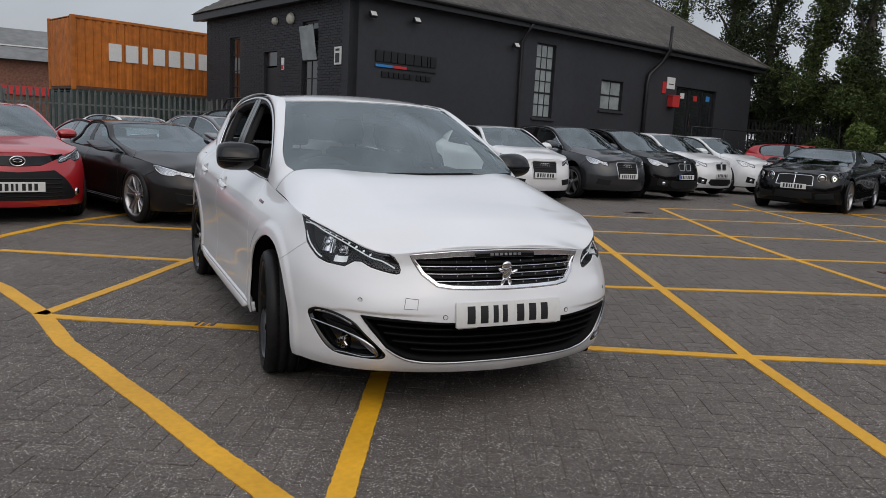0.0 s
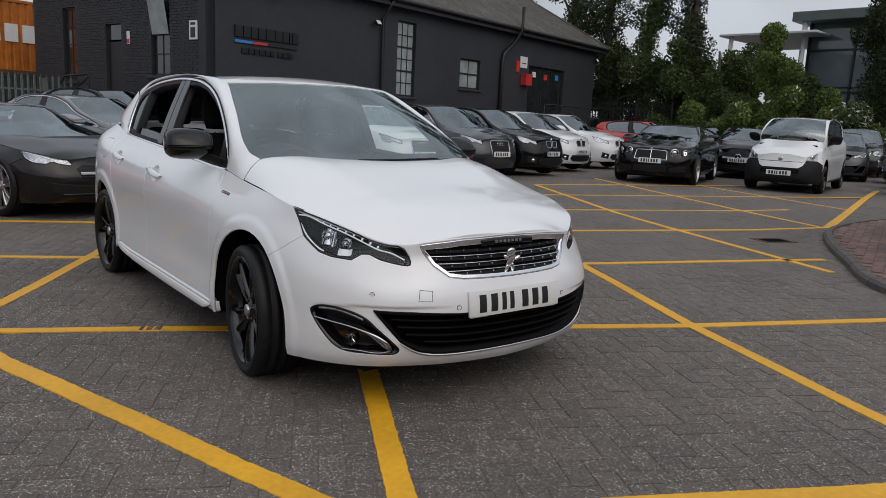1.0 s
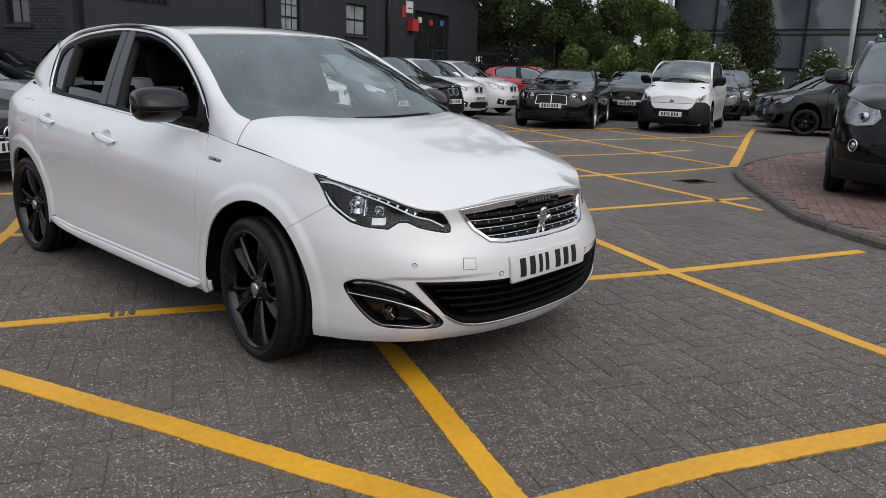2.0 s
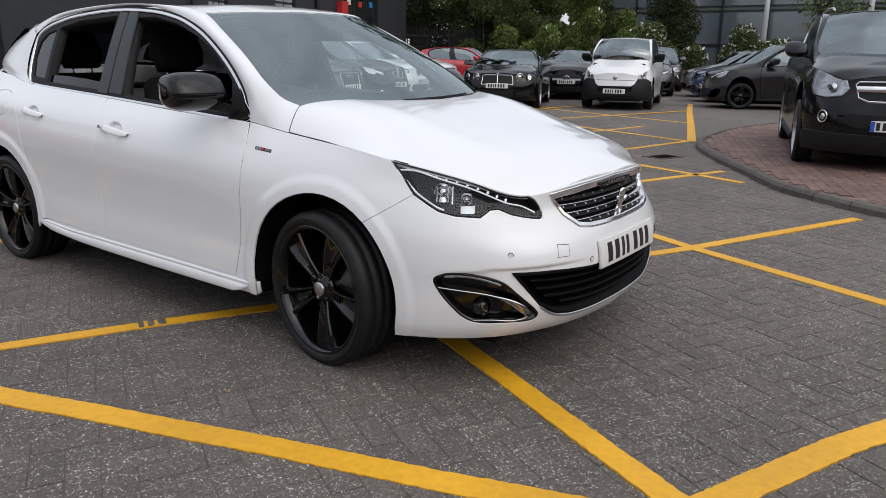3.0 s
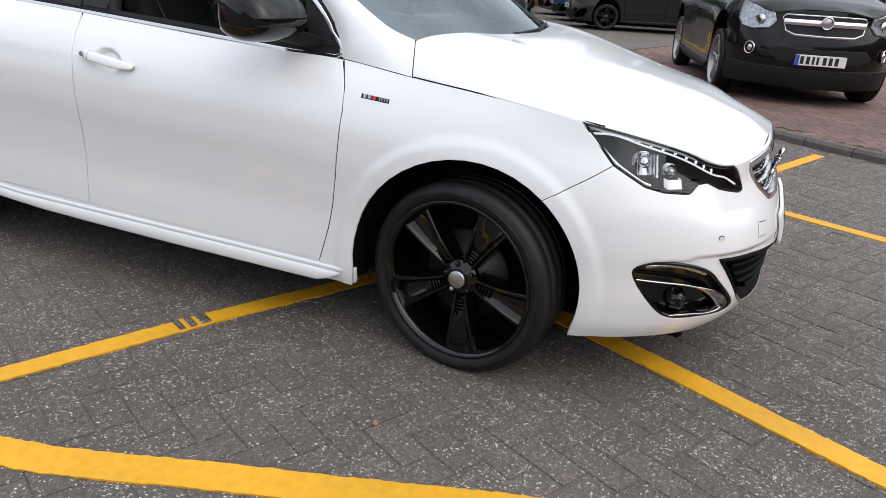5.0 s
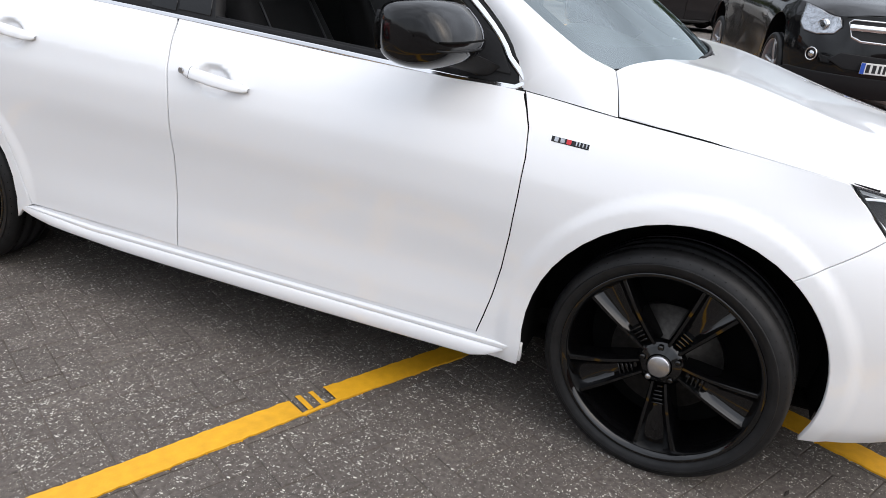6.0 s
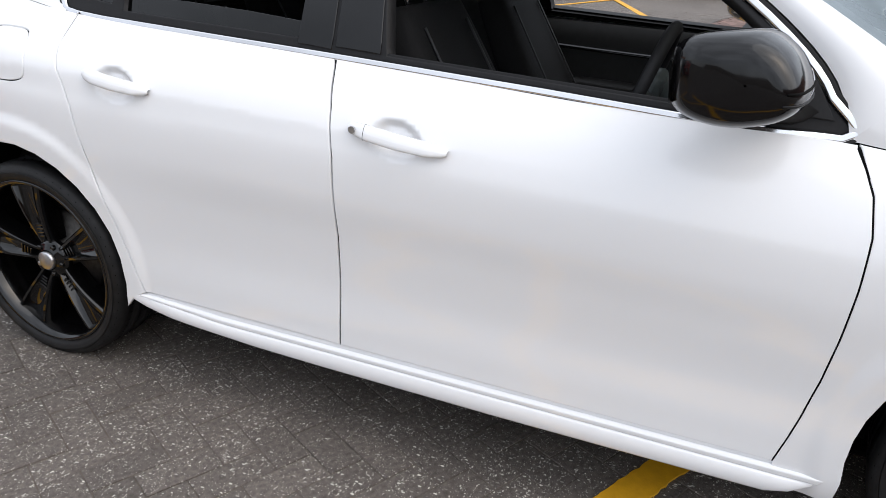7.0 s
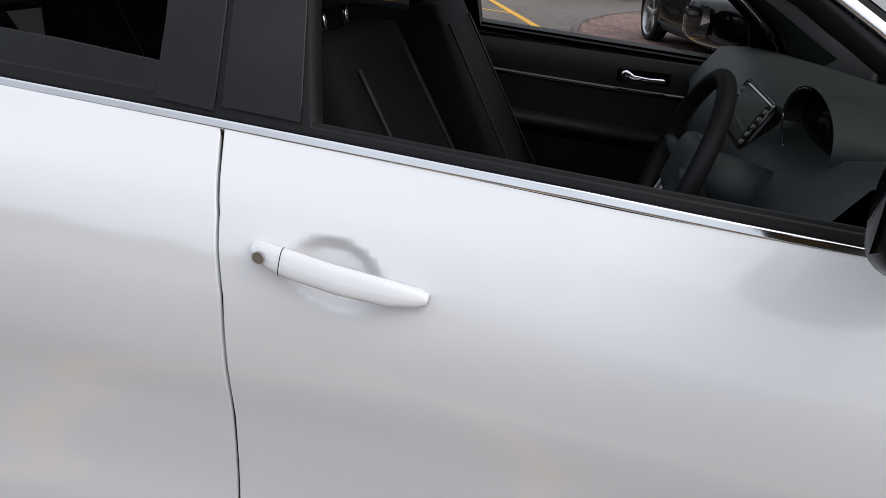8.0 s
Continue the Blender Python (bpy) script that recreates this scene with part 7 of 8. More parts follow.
hedge("hedge", "white flowering shrubs behind parked cars", [at_az(24.5, 33), at_az(18, 32), at_az(12, 31), at_az(4, 31)], 1.9, 0.9, 6, LEAFS[1], 52000, 0.07, 3600)
hedge("hedge", "green shrubs behind a black SUV", [at_az(6, 33), at_az(-4, 32), at_az(-14, 32)], 2.4, 1.2, 7, LEAFS[1], 36000, 0.08, 300)
tree(at_az(22.7, 37.5), 9.5, 1.7, 32, LEAFS[0], base=0.05, n=46000, size=0.075, label="dark evergreen tree before a glass building", trunk=0.15, ivy=1.2)
tree(at_az(29.6, 35.8), 6.5, 1.3, 33, LEAFS[2], base=0.06, n=26000, size=0.07, label="light green young tree", trunk=0.1, ivy=0.5)
tree(at_az(33.5, 37.0), 5.4, 1.9, 31, LEAFS[1], base=0.1, n=26000, size=0.075, label="bushy green tree behind parked cars", trunk=0.12)
tree(at_az(13.0, 33), 7.0, 2.4, 34, LEAFS[2], base=0.4, n=2850, size=0.084, label="thinly leaved tree with dark limbs", trunk=0.16)
tree(at_az(6.0, 34), 7.5, 2.4, 35, LEAFS[2], base=0.4, n=3230, size=0.084, label="thinly leaved tree with dark limbs", trunk=0.16)

# ---- glass office ----
STEELW = material("white_steel_post", (0.6, 0.61, 0.62), 0.45, var=0.06, scale=6)
GREYCLAD = material("grey_green_cladding", (0.1, 0.12, 0.115), 0.5, var=0.1, scale=1.5)
CURTAIN = material("curtain_wall_glass", (0.12, 0.145, 0.16), 0.06, 0.0, 0.7, var=0.35, scale=0.35)
office = tagged(new("glass_office"), "glazed office building with white steel posts and a flat canopy", "building")
office.matrix_world = pose(37.7, 15.6, 0, 0, 0, -84)
OL = 46.0
part("core", box_bm(0, 0.4, 0, OL, 12, 7.2), GREYCLAD, office)
part("roof", box_bm(-0.6, -0.9, 7.2, OL + 0.6, 12.4, 7.7, 0.03), GREYCLAD, office)
part("canopy", box_bm(-4.2, -1.6, 6.5, 1.0, 6, 6.64, 0.03), STEELW, office)
for i in range(int(OL / 2.3)):
    for z0, z1 in ((0.4, 3.55), (3.9, 6.9)):
        part("pane", box_bm(i * 2.3 + 0.06, 0.3, z0, i * 2.3 + 2.24, 0.34, z1), CURTAIN, office)
    part("mullion", box_bm(i * 2.3 - 0.05, 0.2, 0.3, i * 2.3 + 0.05, 0.398, 7.2), FRAME, office)
for z in (1.9, 3.72, 5.8):
    part("transom", box_bm(0, 0.22, z - 0.05, OL, 0.298, z + 0.05), GREYCLAD if z > 3 and z < 4 else FRAME, office)
for i in range(int(OL / 4.6) + 1):
    mesh_object("steel_post", *tube([(i * 4.6, -0.6, 0), (i * 4.6, -0.6, 7.2)], 0.13, 10), STEELW, office)
for x, y in ((-3.9, -1.3), (-2.0, -1.3), (-3.6, 1.8)):
    mesh_object("steel_post", *tube([(x, y, 0), (x + 0.3, y, 6.5)], 0.12, 10), STEELW, office)
part("tie_rail", box_bm(-3.9, -1.38, 4.2, 0, -1.22, 4.35), STEELW, office)
# a low brick wall behind the rows
tagged(part("wall_low", box_bm(0, 0, 0, 30, 0.22, 0.75, 0.01), BRICKR, None, m=Matrix.Translation((*at_az(26, 31.5), 0)) @ pose(0, 0, 0, 0, 0, -76)), "low red brick wall under shrubs", "wall", kind="structure")
BRICKPALE = material("pale_brick", (0.3, 0.26, 0.22), 0.85, var=0.25, scale=8, var2=0.15, scale2=0.5)
# plain unseen walls added behind the camera to shape what the cars reflect
tagged(part("wall_south", box_bm(-30, -26, -0.1, 40, -25.7, 7.5), BRICKR, None), "unseen plain brick wall added to shape reflections", "wall", kind="structure")
tagged(part("wall_west", box_bm(-22.3, -25.7, -0.1, -22, 18, 3.0), BRICKPALE, None), "unseen plain brick wall added to shape reflections", "wall", kind="structure")


# ---- parked cars ----
def shaped(size, axle, height, cabin, boxy=0.0):
    """How the car's form is stretched: (length before the front axle, wheelbase, length behind), (width), heights of underside, axle, bonnet, waist, roof,
    and where windscreen foot, windscreen top and roof end lie."""
    fo, wb, ro, wd = size
    low = ([-2.275, -1.31, 1.31, 2.04], [-wb / 2 - fo, -wb / 2, wb / 2, wb / 2 + ro])
    high = ([-1.13, -0.5, 0.6, 1.62, 1.8], [cabin[0], cabin[1], (cabin[1] + cabin[2]) / 2 + 0.1, cabin[2], cabin[2] + (0.16 if len(cabin) < 4 else cabin[3])])
    fz = mono([0, 0.17, 0.325, 0.75, 1.0, 1.476, 1.6], [0, height[0], axle, height[1], height[2], height[3], height[3] + 0.12])
    fl = mono(*low)
    fh = mono(*high)

    def warp(v):
        v = np.array(v, float)
        b = np.clip((v[:, 2] - 0.93) / 0.3, 0, 1)
        b = b * b * (3 - 2 * b) * (v[:, 1] > -1.25)
        lo_ = np.where(v[:, 1] < -2.275, low[1][0] + (v[:, 1] + 2.275), fl(v[:, 1]))
        y = (1 - b) * lo_ + b * fh(v[:, 1])
        wide = 1 + boxy * np.clip((v[:, 2] - 0.95) / 0.45, 0, 1) * (v[:, 1] > -1.25)
        return np.column_stack([v[:, 0] * wide * wd / 1.78, y, fz(v[:, 2])])
    return warp


def frame_of(o, d):
    o = dense(o, 0.03)
    o = o if area(o) > 0 else o[::-1]
    return [tuple(q) for q in inset(o, d)]


def slats(parent, warp, z0, z1, w, n, mat, out=0.006, s0=None, name="grille_bar", thick=0.006):
    for z in np.linspace(z0, z1, n):
        ss = np.linspace(-w if s0 is None else s0, w, 16)
        rows = [flank(np.column_stack([ss, np.full(16, z + dz)]), o) for dz, o in ((-thick, 0.0), (-thick * 0.8, out), (thick * 0.8, out), (thick, 0.0))]
        mesh_object(name, *grid(rows), mat, parent, warp=warp)


def disc(parent, s, z, r, mat, warp, side=1, out=0.012, name="badge", flat=1.0, ring_only=False):
    """A round boss on the nose; flat squeezes its height."""
    c = warp(flank([(s, z)], out)) * (side, 1, 1)
    e = warp(flank([(s, z)], out + 0.02)) * (side, 1, 1)
    q = Vector(e[0] - c[0]).to_track_quat("Z", "Y").to_matrix().to_4x4()
    if ring_only:
        an = np.linspace(0, 2 * np.pi, 24, endpoint=False)
        v, f = tube(np.column_stack([r * np.cos(an), r * flat * np.sin(an), 0 * an]), r * 0.13, 6, True)
    else:
        v, f = revolve([(0.0, 0.012), (r * 0.7, 0.009), (r * 0.95, 0.002), (r, -0.012)], 24, "z")
        v = v * (1, flat, 1)
    v = np.array([(Matrix.Translation(c[0]) @ q) @ Vector(p) for p in v])
    return mesh_object(name, v, f, mat, parent)


def bold_lamp(car, outline, warp, eye, r):
    """A tall clear headlamp that stands proud of the nose, with a round projector."""
    for sd in (-1, 1):
        kw = dict(side=sd, warp=warp, step=0.05, edge=0.004)
        lamp = panel("headlamp", outline, flank, LAMPGREY, car, out=0.006, depth=0.012, **kw)
        disc(lamp, *eye, r * 1.3, REFLECT, warp, sd, 0.004, "reflector")
        disc(lamp, *eye, r, CHROME, warp, sd, 0.016, "lamp_ring", ring_only=True)
        disc(lamp, *eye, r * 0.62, BLACKGLOSS, warp, sd, 0.01, "projector")
        panel("lens", outline, flank, LENS, lamp, out=0.026, depth=0.02, **kw).visible_shadow = False


def nose(car, kind, warp, paint):
    """The face of a parked car."""
    kw = dict(warp=warp, step=0.06, edge=0.004)
    if kind == "frame":
        o = both([(0, 0.735), (0.27, 0.735), (0.315, 0.7), (0.265, 0.44), (0, 0.43)])
        g = panel("grille", o, flank, SATIN, car, holes=[frame_of(o, 0.02)], out=0.014, depth=0.02, **kw)
        panel("grille_mesh", frame_of(o, 0.015), flank, BLACK, g, out=0.004, depth=0.004, **kw)
        slats(g, warp, 0.6, 0.69, 0.25, 4, BLACKGLOSS, 0.009)
        slats(g, warp, 0.47, 0.5, 0.22, 2, BLACKGLOSS, 0.009)
        for k in (-0.075, -0.025, 0.025, 0.075):
            disc(g, abs(k), 0.655, 0.036, CHROME, warp, 1 if k > 0 else -1, 0.012, ring_only=True)
        for sd in (-1, 1):
            panel("air_vent", [(0.42, 0.42), (0.72, 0.44), (0.76, 0.34), (0.46, 0.32)], flank, BLACK, car, side=sd, out=0.003, depth=0.004, **kw)
    elif kind == "kidney":
        for sd in (-1, 1):
            o = [(0.02, 0.735), (0.19, 0.735), (0.225, 0.7), (0.19, 0.6), (0.05, 0.595), (0.02, 0.62)]
            g = panel("grille", o, flank, SATIN, car, side=sd, holes=[frame_of(o, 0.013)], out=0.016, depth=0.02, **kw)
            panel("grille_mesh", frame_of(o, 0.01), flank, BLACK, g, side=sd, out=0.006, depth=0.004, **kw)
            panel("air_vent", [(0.5, 0.42), (0.74, 0.46), (0.78, 0.33), (0.52, 0.3)], flank, BLACK, car, side=sd, out=0.003, depth=0.004, **kw)
            disc(car, 0.62, 0.37, 0.045, REFLECT, warp, sd, 0.01, "fog_lamp")
        panel("lower_intake", both([(0, 0.42), (0.4, 0.42), (0.46, 0.34), (0.36, 0.27), (0, 0.26)]), flank, BLACK, car, out=0.004, depth=0.004, **kw)
        disc(car, 0.001, 0.762, 0.035, REFLECT, warp, 1, 0.014)
    elif kind == "star":
        o = both([(0, 0.66), (0.4, 0.655), (0.455, 0.6), (0.4, 0.47), (0, 0.46)])
        g = panel("grille", o, flank, BLACK, car, out=0.004, depth=0.006, **kw)
        slats(g, warp, 0.53, 0.55, 0.42, 2, SATIN, 0.016, thick=0.011)
        slats(g, warp, 0.485, 0.635, 0.4, 6, BLACKGLOSS, 0.008, name="grille_slat")
        disc(g, 0.001, 0.56, 0.088, BLACKGLOSS, warp, 1, 0.012)
        disc(g, 0.001, 0.56, 0.085, CHROME, warp, 1, 0.024, "badge_ring", ring_only=True)
        for a in (90, 210, 330):
            c = warp(flank([(0.001, 0.56)], 0.028))[0]
            mesh_object("badge_ray", *tube([c, c + np.array([0.075 * math.cos(radians(a)), 0, 0.075 * math.sin(radians(a))])], (0.012, 0.004), 6), CHROME, g)
        panel("lower_intake", both([(0, 0.36), (0.62, 0.4), (0.74, 0.42), (0.7, 0.3), (0.4, 0.24), (0, 0.235)]), flank, BLACK, car, out=0.004, depth=0.004, **kw)
        slats(car, warp, 0.28, 0.28, 0.6, 1, BLACKGLOSS, 0.02, name="splitter", thick=0.012)
    elif kind == "cross":
        panel("upper_grille", both([(0, 0.72), (0.3, 0.73), (0.62, 0.76), (0.5, 0.69), (0.25, 0.62), (0, 0.61)]), flank, BLACKGLOSS, car, out=0.004, depth=0.004, **kw)
        g = panel("grille", both([(0, 0.56), (0.42, 0.58), (0.55, 0.5), (0.72, 0.34), (0.66, 0.29), (0, 0.28)]), flank, BLACK, car, out=0.004, depth=0.004, **kw)
        slats(g, warp, 0.33, 0.5, 0.48, 5, BLACKGLOSS, 0.012)
        disc(car, 0.001, 0.665, 0.075, BLACKGLOSS, warp, 1, 0.014, flat=0.7)
        disc(car, 0.001, 0.665, 0.075, CHROME, warp, 1, 0.022, "badge_ring", flat=0.7, ring_only=True)
        disc(car, 0.001, 0.672, 0.045, CHROME, warp, 1, 0.024, "badge_ring", flat=0.4, ring_only=True)
        for sd in (-1, 1):
            disc(car, 0.74, 0.37, 0.045, REFLECT, warp, sd, 0.01, "fog_lamp")
    elif kind == "mesh":
        o = both([(0, 0.735), (0.3, 0.728), (0.35, 0.7), (0.35, 0.51), (0, 0.5)])
        g = panel("grille", o, flank, CHROME, car, holes=[frame_of(o, 0.016)], out=0.018, depth=0.02, **kw)
        panel("grille_mesh", frame_of(o, 0.012), flank, BLACK, g, out=0.006, depth=0.004, **kw)
        zz = np.linspace(0.51, 0.73, 8)
        mesh_object("grille_post", *grid([flank(np.column_stack([np.full(8, a), zz]), oo) for a, oo in ((-0.012, 0.0), (-0.008, 0.02), (0.008, 0.02), (0.012, 0.0))]), CHROME, g, warp=warp)
        for sd in (-1, 1):
            for s, r, m in ((0.52, 0.09, REFLECT), (0.78, 0.075, LED)):
                lamp = disc(car, s, 0.665, r, BLACKGLOSS, warp, sd, 0.004, "headlamp")
                disc(lamp, s, 0.665, r, CHROME, warp, sd, 0.016, "lamp_ring", ring_only=True)
                disc(lamp, s, 0.665, r * 0.72, REFLECT, warp, sd, 0.012, "reflector")
                if m is LED and sd > 0:
                    disc(lamp, s, 0.665, r * 0.5, LED, warp, sd, 0.02, "running_light", ring_only=True)
            panel("air_vent", [(0.4, 0.36), (0.76, 0.4), (0.8, 0.3), (0.42, 0.27)], flank, BLACK, car, side=sd, out=0.003, depth=0.004, **kw)
        panel("lower_intake", both([(0, 0.4), (0.34, 0.4), (0.36, 0.28), (0, 0.265)]), flank, BLACK, car, out=0.004, depth=0.004, **kw)
        disc(car, 0.001, 0.762, 0.03, SATIN, warp, 1, 0.01, flat=0.5)
    elif kind == "van":
        panel("bumper_cover", both([(0, 0.545), (0.4, 0.545), (0.5, 0.585), (0.6, 0.67), (0.9, 0.67), (1.1, 0.61), (1.13, 0.2), (0.6, 0.2), (0, 0.185)]), flank, BLACK, car, out=0.014, depth=0.014, **kw)
        panel("grille", both([(0, 0.535), (0.4, 0.535), (0.43, 0.5), (0.4, 0.44), (0, 0.43)]), flank, VOID, car, out=0.018, depth=0.004, **kw)
        slats(car, warp, 0.45, 0.52, 0.38, 3, BLACK, 0.022)
        slats(car, warp, 0.26, 0.34, 0.5, 3, VOID, 0.018, name="intake_slat")
        disc(car, 0.001, 0.69, 0.05, SATIN, warp, 1, 0.012)
        slats(car, warp, 0.645, 0.645, 0.5, 1, VOID, 0.002, name="bonnet_gap", thick=0.004)
        bold_lamp(car, waist_run(0.96, 0.64, 8, 0.004) + [(0.6, 0.675), (0.88, 0.68)], warp, (0.8, 0.725), 0.05)
    elif kind == "bar":
        o = both([(0, 0.73), (0.42, 0.725), (0.46, 0.7), (0.4, 0.6), (0.3, 0.575), (0, 0.57)])
        g = panel("grille", o, flank, BRIGHT, car, holes=[frame_of(o, 0.012)], out=0.014, depth=0.02, **kw)
        panel("grille_mesh", frame_of(o, 0.01), flank, BLACK, g, out=0.004, depth=0.004, **kw)
        slats(g, warp, 0.665, 0.665, 0.43, 1, BRIGHT, 0.022, thick=0.024)
        disc(g, 0.001, 0.668, 0.062, SATIN, warp, 1, 0.026)
        disc(g, 0.001, 0.668, 0.06, CHROME, warp, 1, 0.036, "badge_ring", ring_only=True)
        bold_lamp(car, waist_run(1.03, 0.56, 10, 0.003) + [(0.51, 0.66), (0.57, 0.612), (0.75, 0.597), (0.9, 0.612), (0.98, 0.66)], warp, (0.72, 0.66), 0.05)
        panel("lower_intake", both([(0, 0.49), (0.45, 0.5), (0.55, 0.45), (0.4, 0.4), (0, 0.39)]), flank, BLACK, car, out=0.004, depth=0.004, **kw)
        panel("bumper_skirt", both([(0, 0.35), (0.6, 0.36), (1.0, 0.37), (1.11, 0.35), (1.1, 0.2), (0.6, 0.195), (0, 0.18)]), flank, BLACK, car, out=0.012, depth=0.012, **kw)
        for sd in (-1, 1):
            disc(car, 0.72, 0.47, 0.062, BLACKGLOSS, warp, sd, 0.004, "fog_lamp")
            disc(car, 0.72, 0.47, 0.062, CHROME, warp, sd, 0.014, "fog_ring", ring_only=True)
            disc(car, 0.72, 0.47, 0.036, REFLECT, warp, sd, 0.014, "fog_reflector")
    else:
        panel("grille", both([(0, 0.7), (0.36, 0.7), (0.4, 0.66), (0.34, 0.6), (0, 0.6)]), flank, BLACK, car, out=0.004, depth=0.004, **kw)
        panel("lower_intake", both([(0, 0.42), (0.5, 0.44), (0.6, 0.36), (0.42, 0.27), (0, 0.26)]), flank, BLACK, car, out=0.004, depth=0.004, **kw)


def parked(name, label, paint, size, axle, height, cabin, kind, at, heading, rim=None, plate=0.49, band=False, up=0.0, **more):
    """A parked car: at is the middle of its nose on the ground, heading the way that it faces."""
    warp = shaped(size, axle, height, cabin, more.pop("boxy", 0.0))
    car = tagged(new(name), label, more.pop("category", "car"), "parked cars")
    spec = dict(paint=paint, warp=warp, step=0.07, grille=kind, holes=[], **more)
    shell(car, spec)
    nose(car, kind, warp, paint)
    if kind == "mesh":
        for ob in list(car.children):
            if ob.name.startswith("headlamp") and ob.data.materials[0] is LAMPIN:
                for o in list(ob.children) + [ob]:
                    bpy.data.objects.remove(o)
        for sd in (-1, 1):
            panel("lamp_panel", LAMP, flank, paint, car, side=sd, warp=warp, step=0.07)
    fo, wb, ro, wd = size
    for sd in (-1, 1):
        for yy in (-wb / 2, wb / 2):
            wheel(car, sd * (wd / 2 - 0.115), yy, sd, rim or RIMSILVER, axle, 0.21, "double" if kind in ("star", "cross", "") else "single", 0)
    if kind == "bar" and up:
        for sd in (-1, 1):
            pts = [(0.47, -0.1, 1.475), (0.475, 0.0, 1.51), (0.48, 0.5, 1.525), (0.475, 1.1, 1.505), (0.47, 1.25, 1.455)]
            mesh_object("roof_bar", *tube(warp(np.array(pts)), 0.017, 8), SATIN, car, side=sd)
    c = warp(flank([(0.0, plate)], 0.02))[0]
    number_plate(car, m=pose(0, float(c[1]) - 0.012, float(c[2])), band=band)
    # dark cabin: floor tub, seats and dash in one mass of upholstery
    y0, y1 = cabin[0] + 0.35, cabin[2] - 0.2
    part("cabin", join(box_bm(-wd * 0.4, cabin[0] - 0.1, 0.3, wd * 0.4, y1, height[1] + 0.02, 0.03), box_bm(-wd * 0.38, cabin[0] - 0.05, height[1] - 0.1, wd * 0.38, y0, height[2] - 0.04, 0.05)), VOID, car)
    for sd in (-1, 1):
        sx = sd * wd * 0.2
        part("seat", join(box_bm(sx - 0.24, y0 + 0.55, 0.4, sx + 0.24, y0 + 0.72, height[2] + 0.12, 0.06, 2), box_bm(sx - 0.12, y0 + 0.6, height[2] + 0.1, sx + 0.12, y0 + 0.7, height[2] + 0.28, 0.04, 2)), CLOTH, car, smooth=True)
    car.matrix_world = pose(at[0], at[1], up, 0, 0, heading + 90) @ Matrix.Translation((0, wb / 2 + fo, 0))
    return car


PBLACK = material("black_car_paint", (0.003, 0.003, 0.0034), 0.18, 0, 0.5, spec=0.12, var2=0.15, scale2=3)
PBROWN = material("dark_brown_metallic_paint", (0.008, 0.006, 0.006), 0.4, 0.1, 0.55, spec=0.2, var2=0.1, scale2=3)
PGREY = material("dark_grey_metallic_paint", (0.022, 0.023, 0.027), 0.4, 0.4, 1.0, var2=0.1, scale2=3)
PSILVER = material("grey_metallic_paint", (0.16, 0.16, 0.165), 0.34, 0.5, 1.0, var2=0.1, scale2=3)
PRED = material("red_car_paint", (0.42, 0.012, 0.016), 0.32, 0, 1.0, var2=0.06, scale2=3)
PWHITE = material("white_car_paint", (0.74, 0.74, 0.74), 0.34, 0, 1.0, var2=0.03, scale2=3)
PBLUE = material("dark_blue_car_paint", (0.012, 0.025, 0.09), 0.32, 0.2, 1.0, var2=0.1, scale2=3)
PMATT = material("satin_black_car_paint", (0.006, 0.006, 0.0065), 0.35, 0, 0.6, spec=0.25, var2=0.15, scale2=3)
HOODCLOTH = material("black_soft_top", (0.01, 0.01, 0.011), 0.9, var=0.2, scale=50, bump=0.3, bscale=400)
parked("compact_suv", "white compact SUV with a framed black grille", PWHITE, (0.85, 2.6, 0.75, 1.8), 0.34, (0.19, 0.84, 1.04, 1.5), (-1.02, -0.42, 1.5, 0.3), "frame", (6.65, 7.45), -92, skirt=BLACK)
parked("suv", "dark grey metallic SUV with a framed black grille", PGREY, (0.88, 2.6, 0.9, 1.84), 0.35, (0.2, 0.87, 1.08, 1.59), (-1.02, -0.42, 1.62, 0.3), "frame", (8.9, 7.6), -86, chrome=True, skirt=BLACK)
parked("suv", "black SUV with a twin kidney grille", PBLACK, (0.85, 2.67, 0.92, 1.83), 0.35, (0.2, 0.88, 1.08, 1.59), (-1.02, -0.42, 1.65, 0.3), "kidney", (10.8, 7.85), -82, skirt=BLACK, band=True)
parked("suv", "white SUV with a twin kidney grille", PWHITE, (0.85, 2.67, 0.92, 1.83), 0.35, (0.2, 0.88, 1.08, 1.59), (-1.02, -0.42, 1.65, 0.3), "kidney", (13.2, 9.05), -82, skirt=BLACK)
parked("suv", "white SUV at the end of the row", PWHITE, (0.85, 2.67, 0.92, 1.83), 0.35, (0.2, 0.88, 1.08, 1.59), (-1.02, -0.42, 1.65, 0.3), "kidney", (15.75, 9.8), -80, skirt=BLACK)
parked("convertible", "black luxury convertible with a black soft top and round lamps", PBLACK, (0.9, 2.75, 1.15, 1.94), 0.36, (0.17, 0.82, 1.0, 1.4), (-0.72, -0.22, 1.0), "mesh", (12.0, 5.95), -156, roof=HOODCLOTH, chrome=True)
parked("small_van", "white small delivery van with a black bumper", PWHITE, (0.8, 2.51, 0.65, 1.72), 0.31, (0.2, 0.83, 1.12, 1.72), (-1.38, -0.74, 1.66, 0.1), "van", (13.95, 3.88), -164, own_lamps=True, boxy=0.13, plate=0.45, mirror=BLACK, skirt=BLACK, category="van", rim=RIMBLACK)
parked("roadster", "dark brown metallic roadster with a star badge in its grille", PBROWN, (0.85, 2.43, 0.85, 1.81), 0.325, (0.15, 0.66, 0.83, 1.21), (-0.62, -0.05, 0.95), "star", (-0.06, 4.1), -68, plate=0.42)
